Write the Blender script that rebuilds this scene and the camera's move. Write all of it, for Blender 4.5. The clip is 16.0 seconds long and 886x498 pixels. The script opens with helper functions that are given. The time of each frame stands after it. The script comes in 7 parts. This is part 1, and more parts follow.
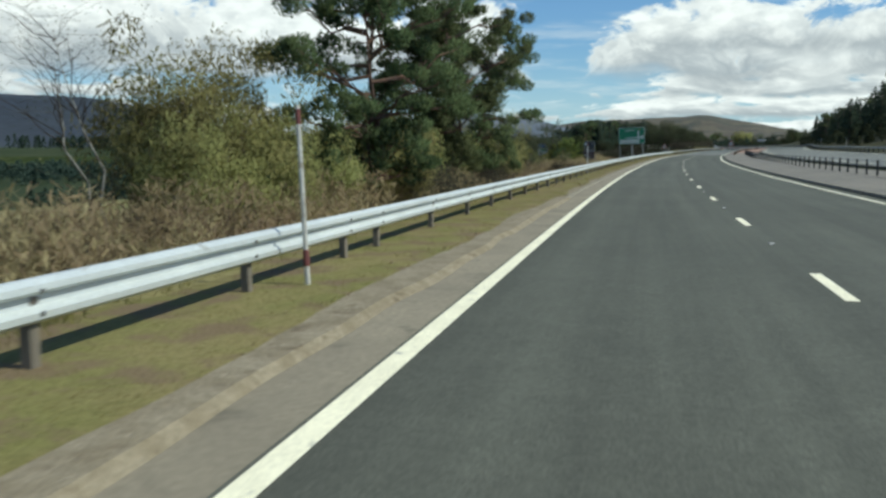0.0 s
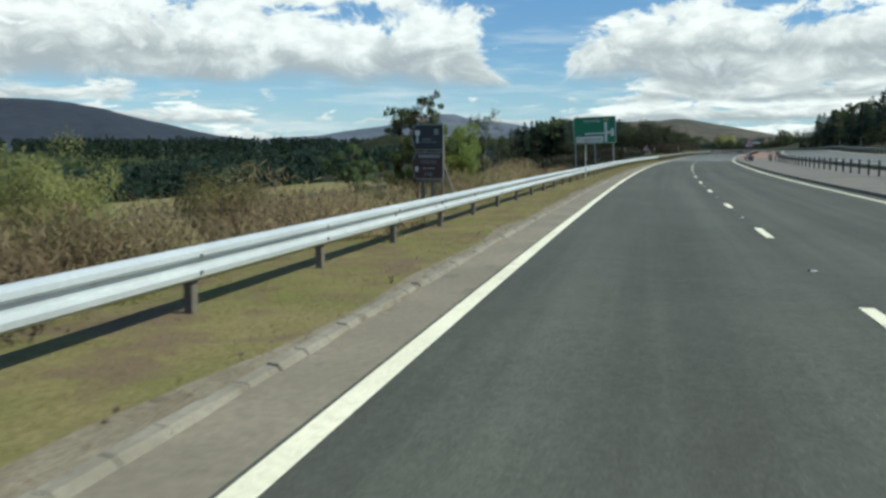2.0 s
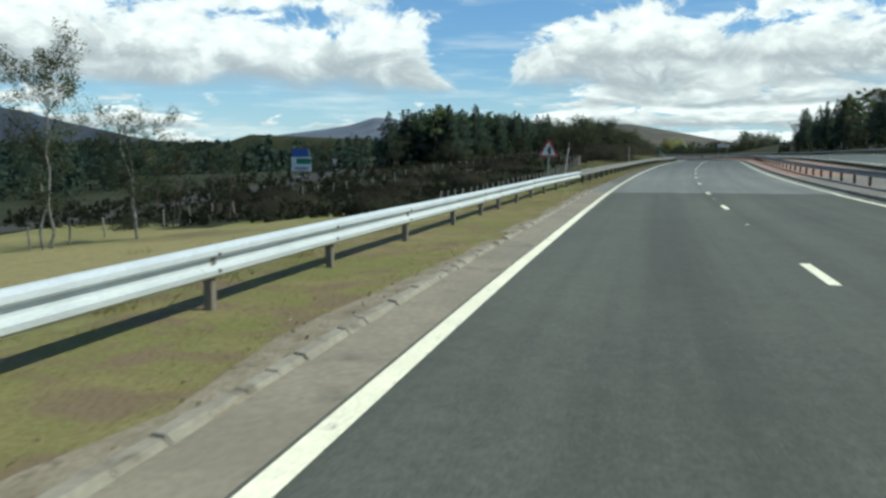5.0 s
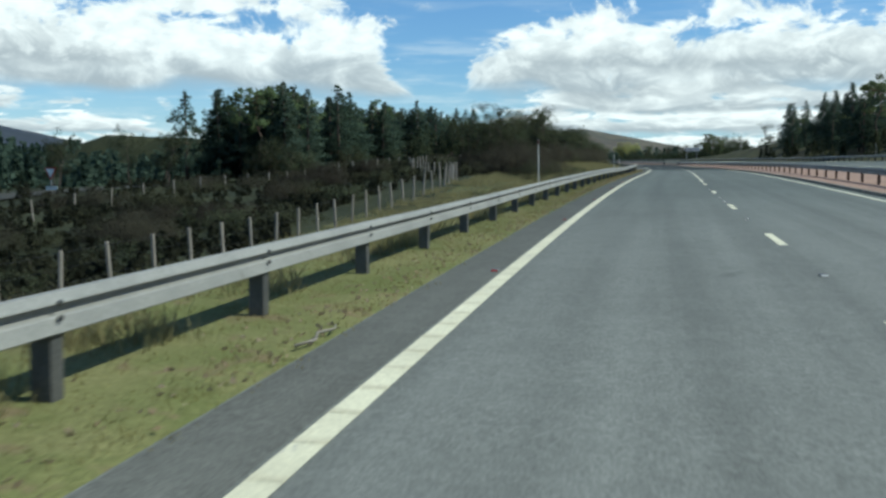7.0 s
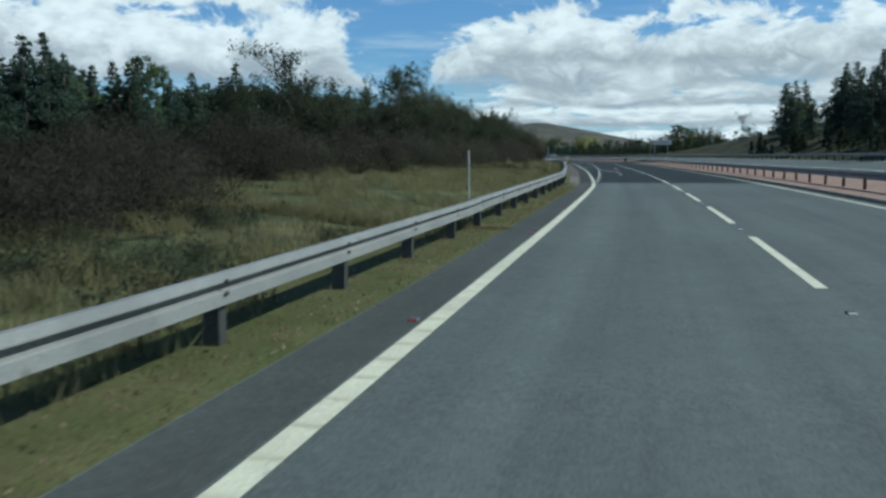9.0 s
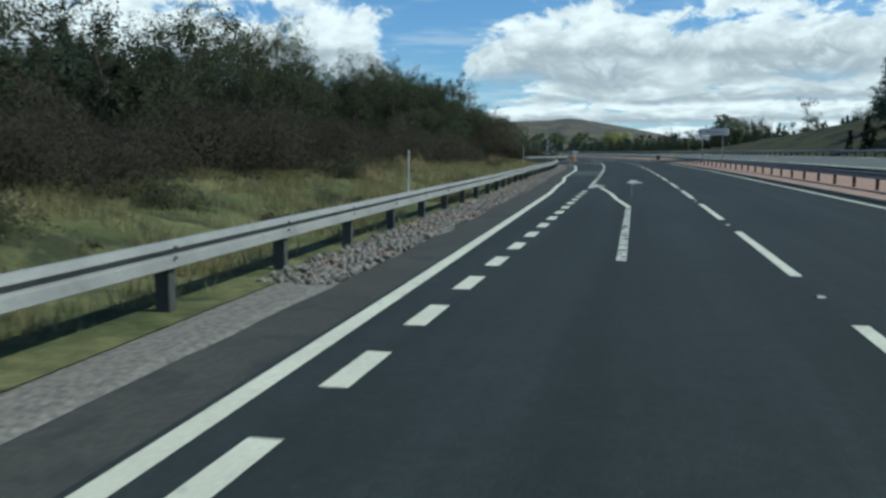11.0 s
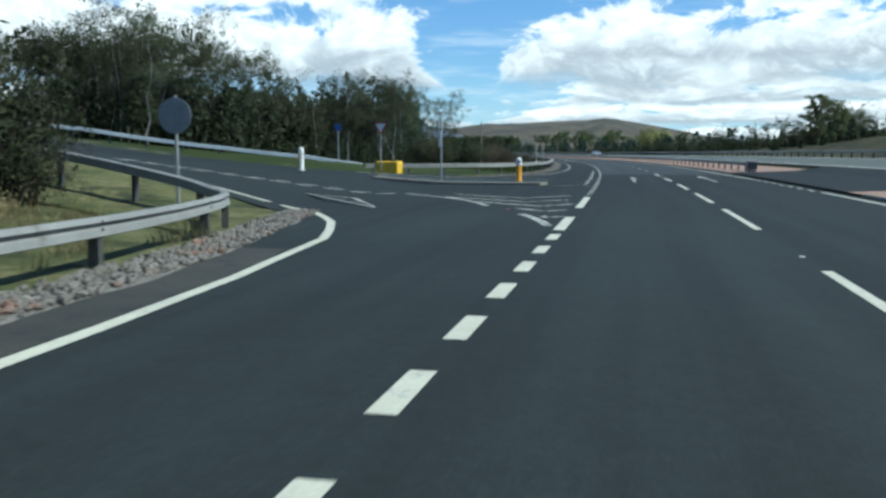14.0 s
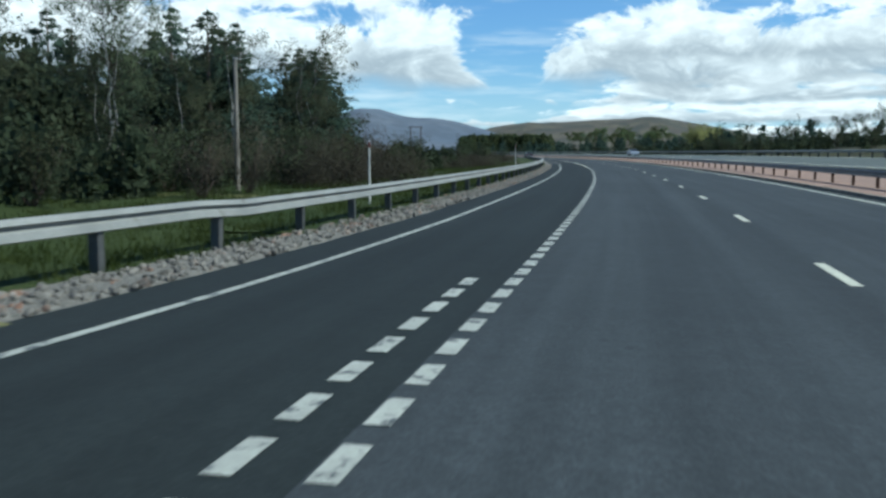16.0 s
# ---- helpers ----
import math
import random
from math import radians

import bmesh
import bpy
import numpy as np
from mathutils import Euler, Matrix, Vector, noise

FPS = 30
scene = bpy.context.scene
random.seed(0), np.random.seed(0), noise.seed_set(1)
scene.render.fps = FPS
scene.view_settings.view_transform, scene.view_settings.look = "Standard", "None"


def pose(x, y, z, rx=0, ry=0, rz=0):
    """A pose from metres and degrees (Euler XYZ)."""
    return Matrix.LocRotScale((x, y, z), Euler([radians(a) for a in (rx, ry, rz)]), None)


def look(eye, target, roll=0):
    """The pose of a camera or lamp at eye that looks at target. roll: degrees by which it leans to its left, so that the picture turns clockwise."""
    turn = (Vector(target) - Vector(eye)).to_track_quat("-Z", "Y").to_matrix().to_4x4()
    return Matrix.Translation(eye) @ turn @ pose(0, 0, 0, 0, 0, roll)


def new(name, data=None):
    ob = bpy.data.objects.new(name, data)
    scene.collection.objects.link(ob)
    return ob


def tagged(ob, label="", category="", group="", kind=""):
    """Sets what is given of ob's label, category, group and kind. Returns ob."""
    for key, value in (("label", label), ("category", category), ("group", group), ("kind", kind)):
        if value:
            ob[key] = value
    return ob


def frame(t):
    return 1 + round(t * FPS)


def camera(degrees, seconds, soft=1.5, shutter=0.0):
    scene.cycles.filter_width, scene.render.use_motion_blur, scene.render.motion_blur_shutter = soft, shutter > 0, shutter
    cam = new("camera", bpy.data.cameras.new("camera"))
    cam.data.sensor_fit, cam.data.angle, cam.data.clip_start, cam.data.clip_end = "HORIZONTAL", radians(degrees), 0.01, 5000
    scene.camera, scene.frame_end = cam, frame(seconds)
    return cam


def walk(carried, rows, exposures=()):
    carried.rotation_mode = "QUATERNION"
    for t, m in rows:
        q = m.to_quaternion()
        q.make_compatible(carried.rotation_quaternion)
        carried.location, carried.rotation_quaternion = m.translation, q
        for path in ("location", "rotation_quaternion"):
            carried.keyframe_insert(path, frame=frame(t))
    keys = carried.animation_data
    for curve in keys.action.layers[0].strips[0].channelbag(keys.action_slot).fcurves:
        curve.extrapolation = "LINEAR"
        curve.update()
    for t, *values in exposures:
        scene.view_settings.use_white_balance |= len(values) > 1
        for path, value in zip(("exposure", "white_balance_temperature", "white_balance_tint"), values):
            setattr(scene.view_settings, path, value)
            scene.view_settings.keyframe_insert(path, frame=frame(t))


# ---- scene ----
# ------------------------------------------------------------ camera
cam = camera(53.6, 16.0, soft=2.8, shutter=0.06)
ROWS = [  # seconds, x, y, z, yaw, pitch
    (0.0, 0.03, -0.10, 1.44, 12.71, -6.25),
    (0.5, 0.08, 14.50, 1.44, 12.29, -6.17),
    (1.0, 0.24, 28.99, 1.48, 11.90, -6.06),
    (1.5, 0.47, 42.97, 1.52, 11.65, -6.06),
    (2.0, 0.76, 57.07, 1.58, 11.33, -5.99),
    (2.5, 1.16, 71.23, 1.65, 10.83, -5.95),
    (3.0, 1.68, 85.35, 1.73, 10.33, -5.88),
    (3.5, 2.33, 99.69, 1.82, 9.79, -5.88),
    (4.0, 3.23, 114.03, 1.92, 9.11, -5.77),
    (4.6, 4.46, 131.08, 2.08, 8.27, -5.67),
    (5.2, 5.89, 148.05, 2.24, 7.72, -5.68),
    (5.8, 7.47, 164.80, 2.34, 7.18, -5.84),
    (6.5, 9.52, 183.86, 2.55, 5.95, -5.55),
    (7.0, 11.19, 197.13, 2.73, 5.07, -5.32),
    (7.5, 13.09, 210.47, 2.95, 4.23, -5.32),
    (8.0, 15.19, 223.99, 3.16, 3.53, -5.32),
    (8.5, 17.43, 237.49, 3.38, 3.05, -5.43),
    (9.0, 19.74, 250.69, 3.55, 2.68, -5.70),
    (9.6, 22.51, 266.42, 3.66, 2.78, -5.60),
    (10.2, 25.13, 282.12, 3.78, 3.69, -5.95),
    (10.8, 27.56, 297.99, 3.87, 4.57, -5.92),
    (11.5, 30.21, 316.96, 3.98, 5.40, -5.96),
    (12.0, 31.95, 331.16, 4.05, 6.06, -5.96),
    (12.5, 33.37, 344.89, 4.12, 6.46, -5.88),
    (13.0, 35.00, 359.85, 4.22, 6.68, -5.85),
    (13.5, 36.58, 374.53, 4.33, 6.75, -5.85),
    (14.0, 38.08, 389.29, 4.43, 7.12, -5.85),
    (14.5, 39.43, 404.25, 4.54, 7.70, -5.85),
    (15.0, 40.65, 419.23, 4.64, 8.42, -5.88),
    (15.5, 41.70, 434.22, 4.74, 9.00, -5.85),
    (16.0, 42.56, 449.22, 4.84, 9.90, -5.88),
]
walk(cam, [(t, pose(x, y, z, 90 + p, 0, w)) for t, x, y, z, w, p in ROWS],
     exposures=[(0, 0.12, 6330, -2), (4, 0.17, 6230, -3), (6.5, 0.30, 6120, -4), (7.5, 0.08, 5900, -4), (9, -0.1, 5620, -5), (11.5, 0.10, 5750, -5),
                (13, 0.26, 5720, -5), (14.1, 0.41, 5730, -4), (15, 0.25, 5680, -4), (16, 0.28, 5640, -5)])

# ------------------------------------------------------------ sun and sky
SUN_AZ, SUN_EL = 92.0, 49.0
sun = new("sun", bpy.data.lights.new("sun", "SUN"))
sun.data.energy, sun.data.angle, sun.data.color = 4.4, radians(0.6), (1.0, 0.95, 0.86)
sun_to = Vector((math.sin(radians(SUN_AZ)) * math.cos(radians(SUN_EL)), math.cos(radians(SUN_AZ)) * math.cos(radians(SUN_EL)),
                 math.sin(radians(SUN_EL))))
sun.matrix_world = look(sun_to * 100, (0, 0, 0))


class Nodes:
    """Short hand for node trees."""

    def __init__(self, tree):
        self.tree = tree
        tree.nodes.clear()

    def add(self, kind, **values):
        n = self.tree.nodes.new(kind)
        for k, v in values.items():
            if k == "op":
                n.operation = v
            elif k == "blend":
                n.blend_type = v
        return n

    def link(self, a, b):
        self.tree.links.new(a, b)

    def put(self, socket, v):
        if isinstance(v, bpy.types.NodeSocket):
            self.link(v, socket)
        else:
            socket.default_value = v

    def math(self, op, a, b=0.0, c=0.0, clamp=False):
        n = self.add("ShaderNodeMath", op=op)
        n.use_clamp = clamp
        for i, v in enumerate((a, b, c)):
            self.put(n.inputs[i], v)
        return n.outputs[0]

    def mix(self, f, a, b, blend="MIX"):
        n = self.add("ShaderNodeMix")
        n.data_type, n.blend_type = "RGBA", blend
        self.put(n.inputs[0], f)
        for i, v in ((6, a), (7, b)):
            self.put(n.inputs[i], (*v, 1) if isinstance(v, tuple) and len(v) == 3 else v)
        return n.outputs[2]

    def noise(self, vec, scale, detail=4.0, rough=0.55, distortion=0.0):
        n = self.add("ShaderNodeTexNoise")
        self.put(n.inputs["Scale"], scale)
        self.put(n.inputs["Detail"], detail)
        self.put(n.inputs["Roughness"], rough)
        self.put(n.inputs["Distortion"], distortion)
        if vec is not None:
            self.link(vec, n.inputs["Vector"])
        return n.outputs["Fac"]

    def step(self, v, lo, hi):
        n = self.add("ShaderNodeMapRange")
        n.interpolation_type = "SMOOTHSTEP"
        for i, q in enumerate((v, lo, hi, 0.0, 1.0)):
            self.put(n.inputs[i], q)
        return n.outputs[0]


world = bpy.data.worlds.new("sky")
scene.world = world
world.use_nodes = True
w = Nodes(world.node_tree)
co = w.add("ShaderNodeTexCoord")
xyz = w.add("ShaderNodeSeparateXYZ")
w.link(co.outputs["Generated"], xyz.inputs[0])
az = w.math("MULTIPLY", w.math("ARCTAN2", xyz.outputs[0], xyz.outputs[1]), 57.2958)
el = w.math("MULTIPLY", w.math("ARCSINE", xyz.outputs[2]), 57.2958)
sky = w.add("ShaderNodeTexSky")
sky.sky_type, sky.sun_disc = "NISHITA", False
sky.sun_elevation, sky.sun_rotation = radians(SUN_EL), radians(SUN_AZ)
sky.air_density, sky.dust_density, sky.ozone_density = 1.0, 0.6, 2.0


def between(v, lo, hi, soft):
    return w.math("MULTIPLY", w.step(v, lo - soft, lo + soft), w.step(v, hi + soft, hi - soft))


def cloud_layer(under, base, deep, wide, high, cover, seed, spans, grey=0.8):
    """One row of cumulus with a flat grey base at that elevation and billowing white tops; spans add cover between azimuths."""
    v = w.add("ShaderNodeCombineXYZ")
    w.link(w.math("DIVIDE", az, wide), v.inputs[0])
    w.link(w.math("DIVIDE", el, high), v.inputs[1])
    v.inputs[2].default_value = seed
    n = w.noise(v.outputs[0], 1.0, 8.0, 0.60, 0.5)
    soft = w.noise(v.outputs[0], 0.8, 1.5, 0.5)
    q = w.math("DIVIDE", w.math("SUBTRACT", el, w.math("MULTIPLY_ADD", soft, 0.5 * deep, base - 0.25 * deep)), deep)
    c = cover
    for lo, hi, add in spans:
        c = w.math("ADD", w.math("MULTIPLY", between(az, lo, hi, 3.0), add), c)
    d = w.math("SUBTRACT", w.math("ADD", w.math("MULTIPLY", w.math("SUBTRACT", n, 0.5), 1.25), c), w.math("MULTIPLY", w.math("MAXIMUM", q, 0.0), 0.42))
    m = w.math("MULTIPLY", w.step(d, -0.01, 0.12), w.step(q, -0.12, 0.12))
    lit = w.step(w.math("ADD", w.math("MULTIPLY", w.math("SUBTRACT", n, 0.5), 1.5), q), -0.02, 0.60)
    thin = w.step(d, 0.30, 0.02)
    lit = w.math("MAXIMUM", lit, w.math("MULTIPLY", thin, 0.75))
    fold = w.step(w.noise(v.outputs[0], 2.3, 4.0, 0.55), 0.30, 0.62)
    lit = w.math("MULTIPLY", lit, w.math("MULTIPLY_ADD", fold, 0.42, 0.58))
    col = w.mix(lit, (0.40, 0.43, 0.47), (0.95, 0.95, 0.95))
    return w.mix(w.math("MULTIPLY", m, 0.97), under, col)


blue = w.mix(1.0, sky.outputs[0], (0.066, 0.086, 0.110), "MULTIPLY")
haze = w.step(el, 7.0, -1.0)
blue = w.mix(w.math("MULTIPLY", haze, 0.5), blue, (0.55, 0.72, 0.88))
veil = w.add("ShaderNodeCombineXYZ")
w.link(w.math("DIVIDE", az, 9.0), veil.inputs[0])
w.link(w.math("DIVIDE", el, 1.1), veil.inputs[1])
blue = w.mix(w.math("MULTIPLY", w.step(w.noise(veil.outputs[0], 1.0, 5.0, 0.6), 0.46, 0.72), w.math("MULTIPLY", w.step(el, 14.0, 2.0), 0.6)), blue, (0.74, 0.77, 0.80))
heap = cloud_layer(blue, 1.0, 1.3, 2.6, 0.6, 0.16, 3.0, [(-45, -22, 0.14), (-4, 26, 0.26)])
heap = cloud_layer(heap, 2.2, 1.6, 3.2, 0.8, 0.08, 11.0, [(-45, -24, 0.24), (-14, -5, 0.06), (-1, 26, 0.34)])
heap = cloud_layer(heap, 3.5, 2.0, 3.8, 1.1, -0.05, 17.0, [(-45, -28, 0.28), (0, 26, 0.42)])
heap = cloud_layer(heap, 4.6, 5.4, 4.2, 2.5, -0.16, 23.0, [(-52, -8, 0.68), (-3, 9, 0.54), (11, 30, 0.5)])
heap = cloud_layer(heap, 6.0, 4.2, 3.6, 2.2, -0.20, 31.0, [(-50, -24, 0.56), (-1, 25, 0.58)])
heap = cloud_layer(heap, 10.6, 6.0, 4.4, 2.8, -0.04, 41.0, [(-70, -32, 0.22), (-30, 30, -0.06)])
heap = cloud_layer(heap, 17.0, 30.0, 14.0, 7.0, 0.10, 57.0, [])
bg = w.add("ShaderNodeBackground")
w.link(heap, bg.inputs[0])
bg.inputs[1].default_value = 1.0
out = w.add("ShaderNodeOutputWorld")
w.link(bg.outputs[0], out.inputs[0])

# ------------------------------------------------------------ materials
def material(name, a, b, size=1.0, rough=0.8, bump=0.0, fine=None, metal=0.0, contrast=(0.35, 0.65), leaf=0.0,
             stretch=None, dirt=None, gloss=0.5, thin=0.45, vary=0.0, later=None):
    """Two colours mixed by noise of that size in metres, a finer grain, relief, and stains."""
    m = bpy.data.materials.new(name)
    m.use_nodes = True
    n = Nodes(m.node_tree)
    pos = n.add("ShaderNodeNewGeometry").outputs["Position"]
    if stretch:
        mp = n.add("ShaderNodeMapping")
        n.link(pos, mp.inputs[0])
        mp.inputs["Scale"].default_value = stretch
        pos = mp.outputs[0]
    big = n.noise(pos, 1.0 / size, 5.0, 0.6)
    col = n.mix(n.step(big, *contrast), a, b)
    grain = n.noise(pos, 1.0 / (fine or size * 0.08), 3.0, 0.6)
    col = n.mix(n.math("MULTIPLY", n.step(grain, 0.3, 0.7), 0.55), col, tuple(0.55 * v for v in a))
    if dirt:
        dcol, dsize, lo, hi = dirt
        col = n.mix(n.step(n.noise(pos, 1.0 / dsize, 6.0, 0.62, 0.4), lo, hi), col, dcol)
    if later:  # multiplies the colour darker further north
        k_, y0, y1 = later
        ys = n.add("ShaderNodeSeparateXYZ")
        n.link(pos, ys.inputs[0])
        col = n.mix(n.step(ys.outputs[1], y0, y1), col, n.mix(1.0, col, (k_, k_, k_), "MULTIPLY"))
    if vary:
        isl = n.add("ShaderNodeNewGeometry").outputs["Random Per Island"]
        oin = n.add("ShaderNodeObjectInfo").outputs["Random"]
        k = n.math("FRACT", n.math("ADD", isl, oin))
        col = n.mix(n.math("MULTIPLY", k, vary), col, tuple(0.35 * v for v in a))
    if leaf:
        rnd = n.add("ShaderNodeNewGeometry").outputs["Random Per Island"]
        col = n.mix(n.math("MULTIPLY", rnd, leaf), col, b)
        orn = n.add("ShaderNodeObjectInfo").outputs["Random"]
        hsv = n.add("ShaderNodeHueSaturation")
        n.link(n.math("MULTIPLY_ADD", orn, 0.05, 0.475), hsv.inputs["Hue"])
        n.link(n.math("MULTIPLY_ADD", orn, 0.5, 0.75), hsv.inputs["Value"])
        n.link(col, hsv.inputs["Color"])
        col = hsv.outputs[0]
    p = n.add("ShaderNodeBsdfPrincipled")
    n.link(col, p.inputs["Base Color"])
    n.put(p.inputs["Roughness"], n.math("MULTIPLY_ADD", grain, 0.2, rough - 0.1))
    p.inputs["Metallic"].default_value = metal
    p.inputs["Specular IOR Level"].default_value = 0.04 if leaf else gloss
    if bump:
        bp = n.add("ShaderNodeBump")
        bp.inputs["Distance"].default_value = bump
        bp.inputs["Strength"].default_value = 0.8
        n.link(grain, bp.inputs["Height"])
        n.link(bp.outputs[0], p.inputs["Normal"])
    out = n.add("ShaderNodeOutputMaterial")
    if leaf:
        tr = n.add("ShaderNodeBsdfTranslucent")
        n.link(col, tr.inputs[0])
        ms = n.add("ShaderNodeMixShader")
        ms.inputs[0].default_value = thin
        n.link(p.outputs[0], ms.inputs[1])
        n.link(tr.outputs[0], ms.inputs[2])
        n.link(ms.outputs[0], out.inputs[0])
    else:
        n.link(p.outputs[0], out.inputs[0])
    return m


def asphalt(name, col, blotch=6.0, track=0.10, streak=0.16, chips=0.35, later=None, gloss=0.2):
    """Rolled asphalt: aggregate, patches, streaks along the lane and wheel tracks, by the lane map of the strip."""
    m = bpy.data.materials.new(name)
    m.use_nodes = True
    n = Nodes(m.node_tree)
    pos = n.add("ShaderNodeNewGeometry").outputs["Position"]
    uv = n.add("ShaderNodeUVMap")
    uv.uv_map = "lane"
    sl = n.add("ShaderNodeSeparateXYZ")
    n.link(uv.outputs[0], sl.inputs[0])
    run = n.add("ShaderNodeCombineXYZ")
    n.link(n.math("MULTIPLY", sl.outputs[0], 0.035), run.inputs[0])
    n.link(n.math("MULTIPLY", sl.outputs[1], 1.6), run.inputs[1])

    def swing(fac, amount):  # a factor round 1
        return n.math("MULTIPLY_ADD", n.math("SUBTRACT", fac, 0.5), 2 * amount, 1.0)
    wheels = n.math("MULTIPLY", n.math("COSINE", n.math("MULTIPLY", n.math("SUBTRACT", sl.outputs[1], 0.93), 2 * math.pi / 1.825)), 0.5)
    worn = n.noise(run.outputs[0], 0.6, 2.0, 0.5)
    k = swing(n.step(n.noise(pos, 1.0 / blotch, 4.0, 0.6), 0.3, 0.7), 0.09)
    k = n.math("MULTIPLY", k, swing(n.step(n.noise(run.outputs[0], 1.0, 4.0, 0.6), 0.3, 0.7), streak))
    k = n.math("MULTIPLY", k, n.math("MULTIPLY_ADD", n.math("MULTIPLY", wheels, worn), 2 * track, 1.0))
    k = n.math("MULTIPLY", k, swing(n.step(n.noise(pos, 2.6, 3.0, 0.65), 0.3, 0.7), 0.06))
    grain = n.noise(pos, 13.0, 3.0, 0.7)
    k = n.math("MULTIPLY", k, swing(n.step(grain, 0.32, 0.68), 0.10))
    fine = n.noise(pos, 45.0, 2.0, 0.6)
    k = n.math("MULTIPLY", k, swing(n.step(fine, 0.35, 0.65), 0.22))
    stain = n.step(n.noise(pos, 0.9, 4.0, 0.6, 0.6), 0.66, 0.72)
    k = n.math("MULTIPLY", k, n.math("MULTIPLY_ADD", stain, -0.22, 1.0))
    if later:  # a second colour that takes over further north
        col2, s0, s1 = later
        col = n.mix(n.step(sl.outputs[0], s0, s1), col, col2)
    shade = n.add("ShaderNodeCombineXYZ")
    for i in range(3):
        n.link(k, shade.inputs[i])
    base = n.mix(1.0, col, shade.outputs[0], "MULTIPLY")
    chip = n.add("ShaderNodeTexVoronoi")
    chip.inputs["Scale"].default_value = 22.0
    n.link(pos, chip.inputs["Vector"])
    pale = n.math("MULTIPLY", n.step(chip.outputs["Distance"], 0.20, 0.08), n.step(n.noise(pos, 30.0, 1.0), 0.60, 0.66))
    base = n.mix(n.math("MULTIPLY", pale, chips), base, (0.26, 0.26, 0.24))
    p = n.add("ShaderNodeBsdfPrincipled")
    n.link(base, p.inputs["Base Color"])
    n.put(p.inputs["Roughness"], n.math("MULTIPLY_ADD", fine, 0.2, 0.78))
    p.inputs["Specular IOR Level"].default_value = gloss
    bp = n.add("ShaderNodeBump")
    bp.inputs["Distance"].default_value, bp.inputs["Strength"].default_value = 0.0025, 0.6
    n.link(fine, bp.inputs["Height"])
    n.link(bp.outputs[0], p.inputs["Normal"])
    out = n.add("ShaderNodeOutputMaterial")
    n.link(p.outputs[0], out.inputs[0])
    return m


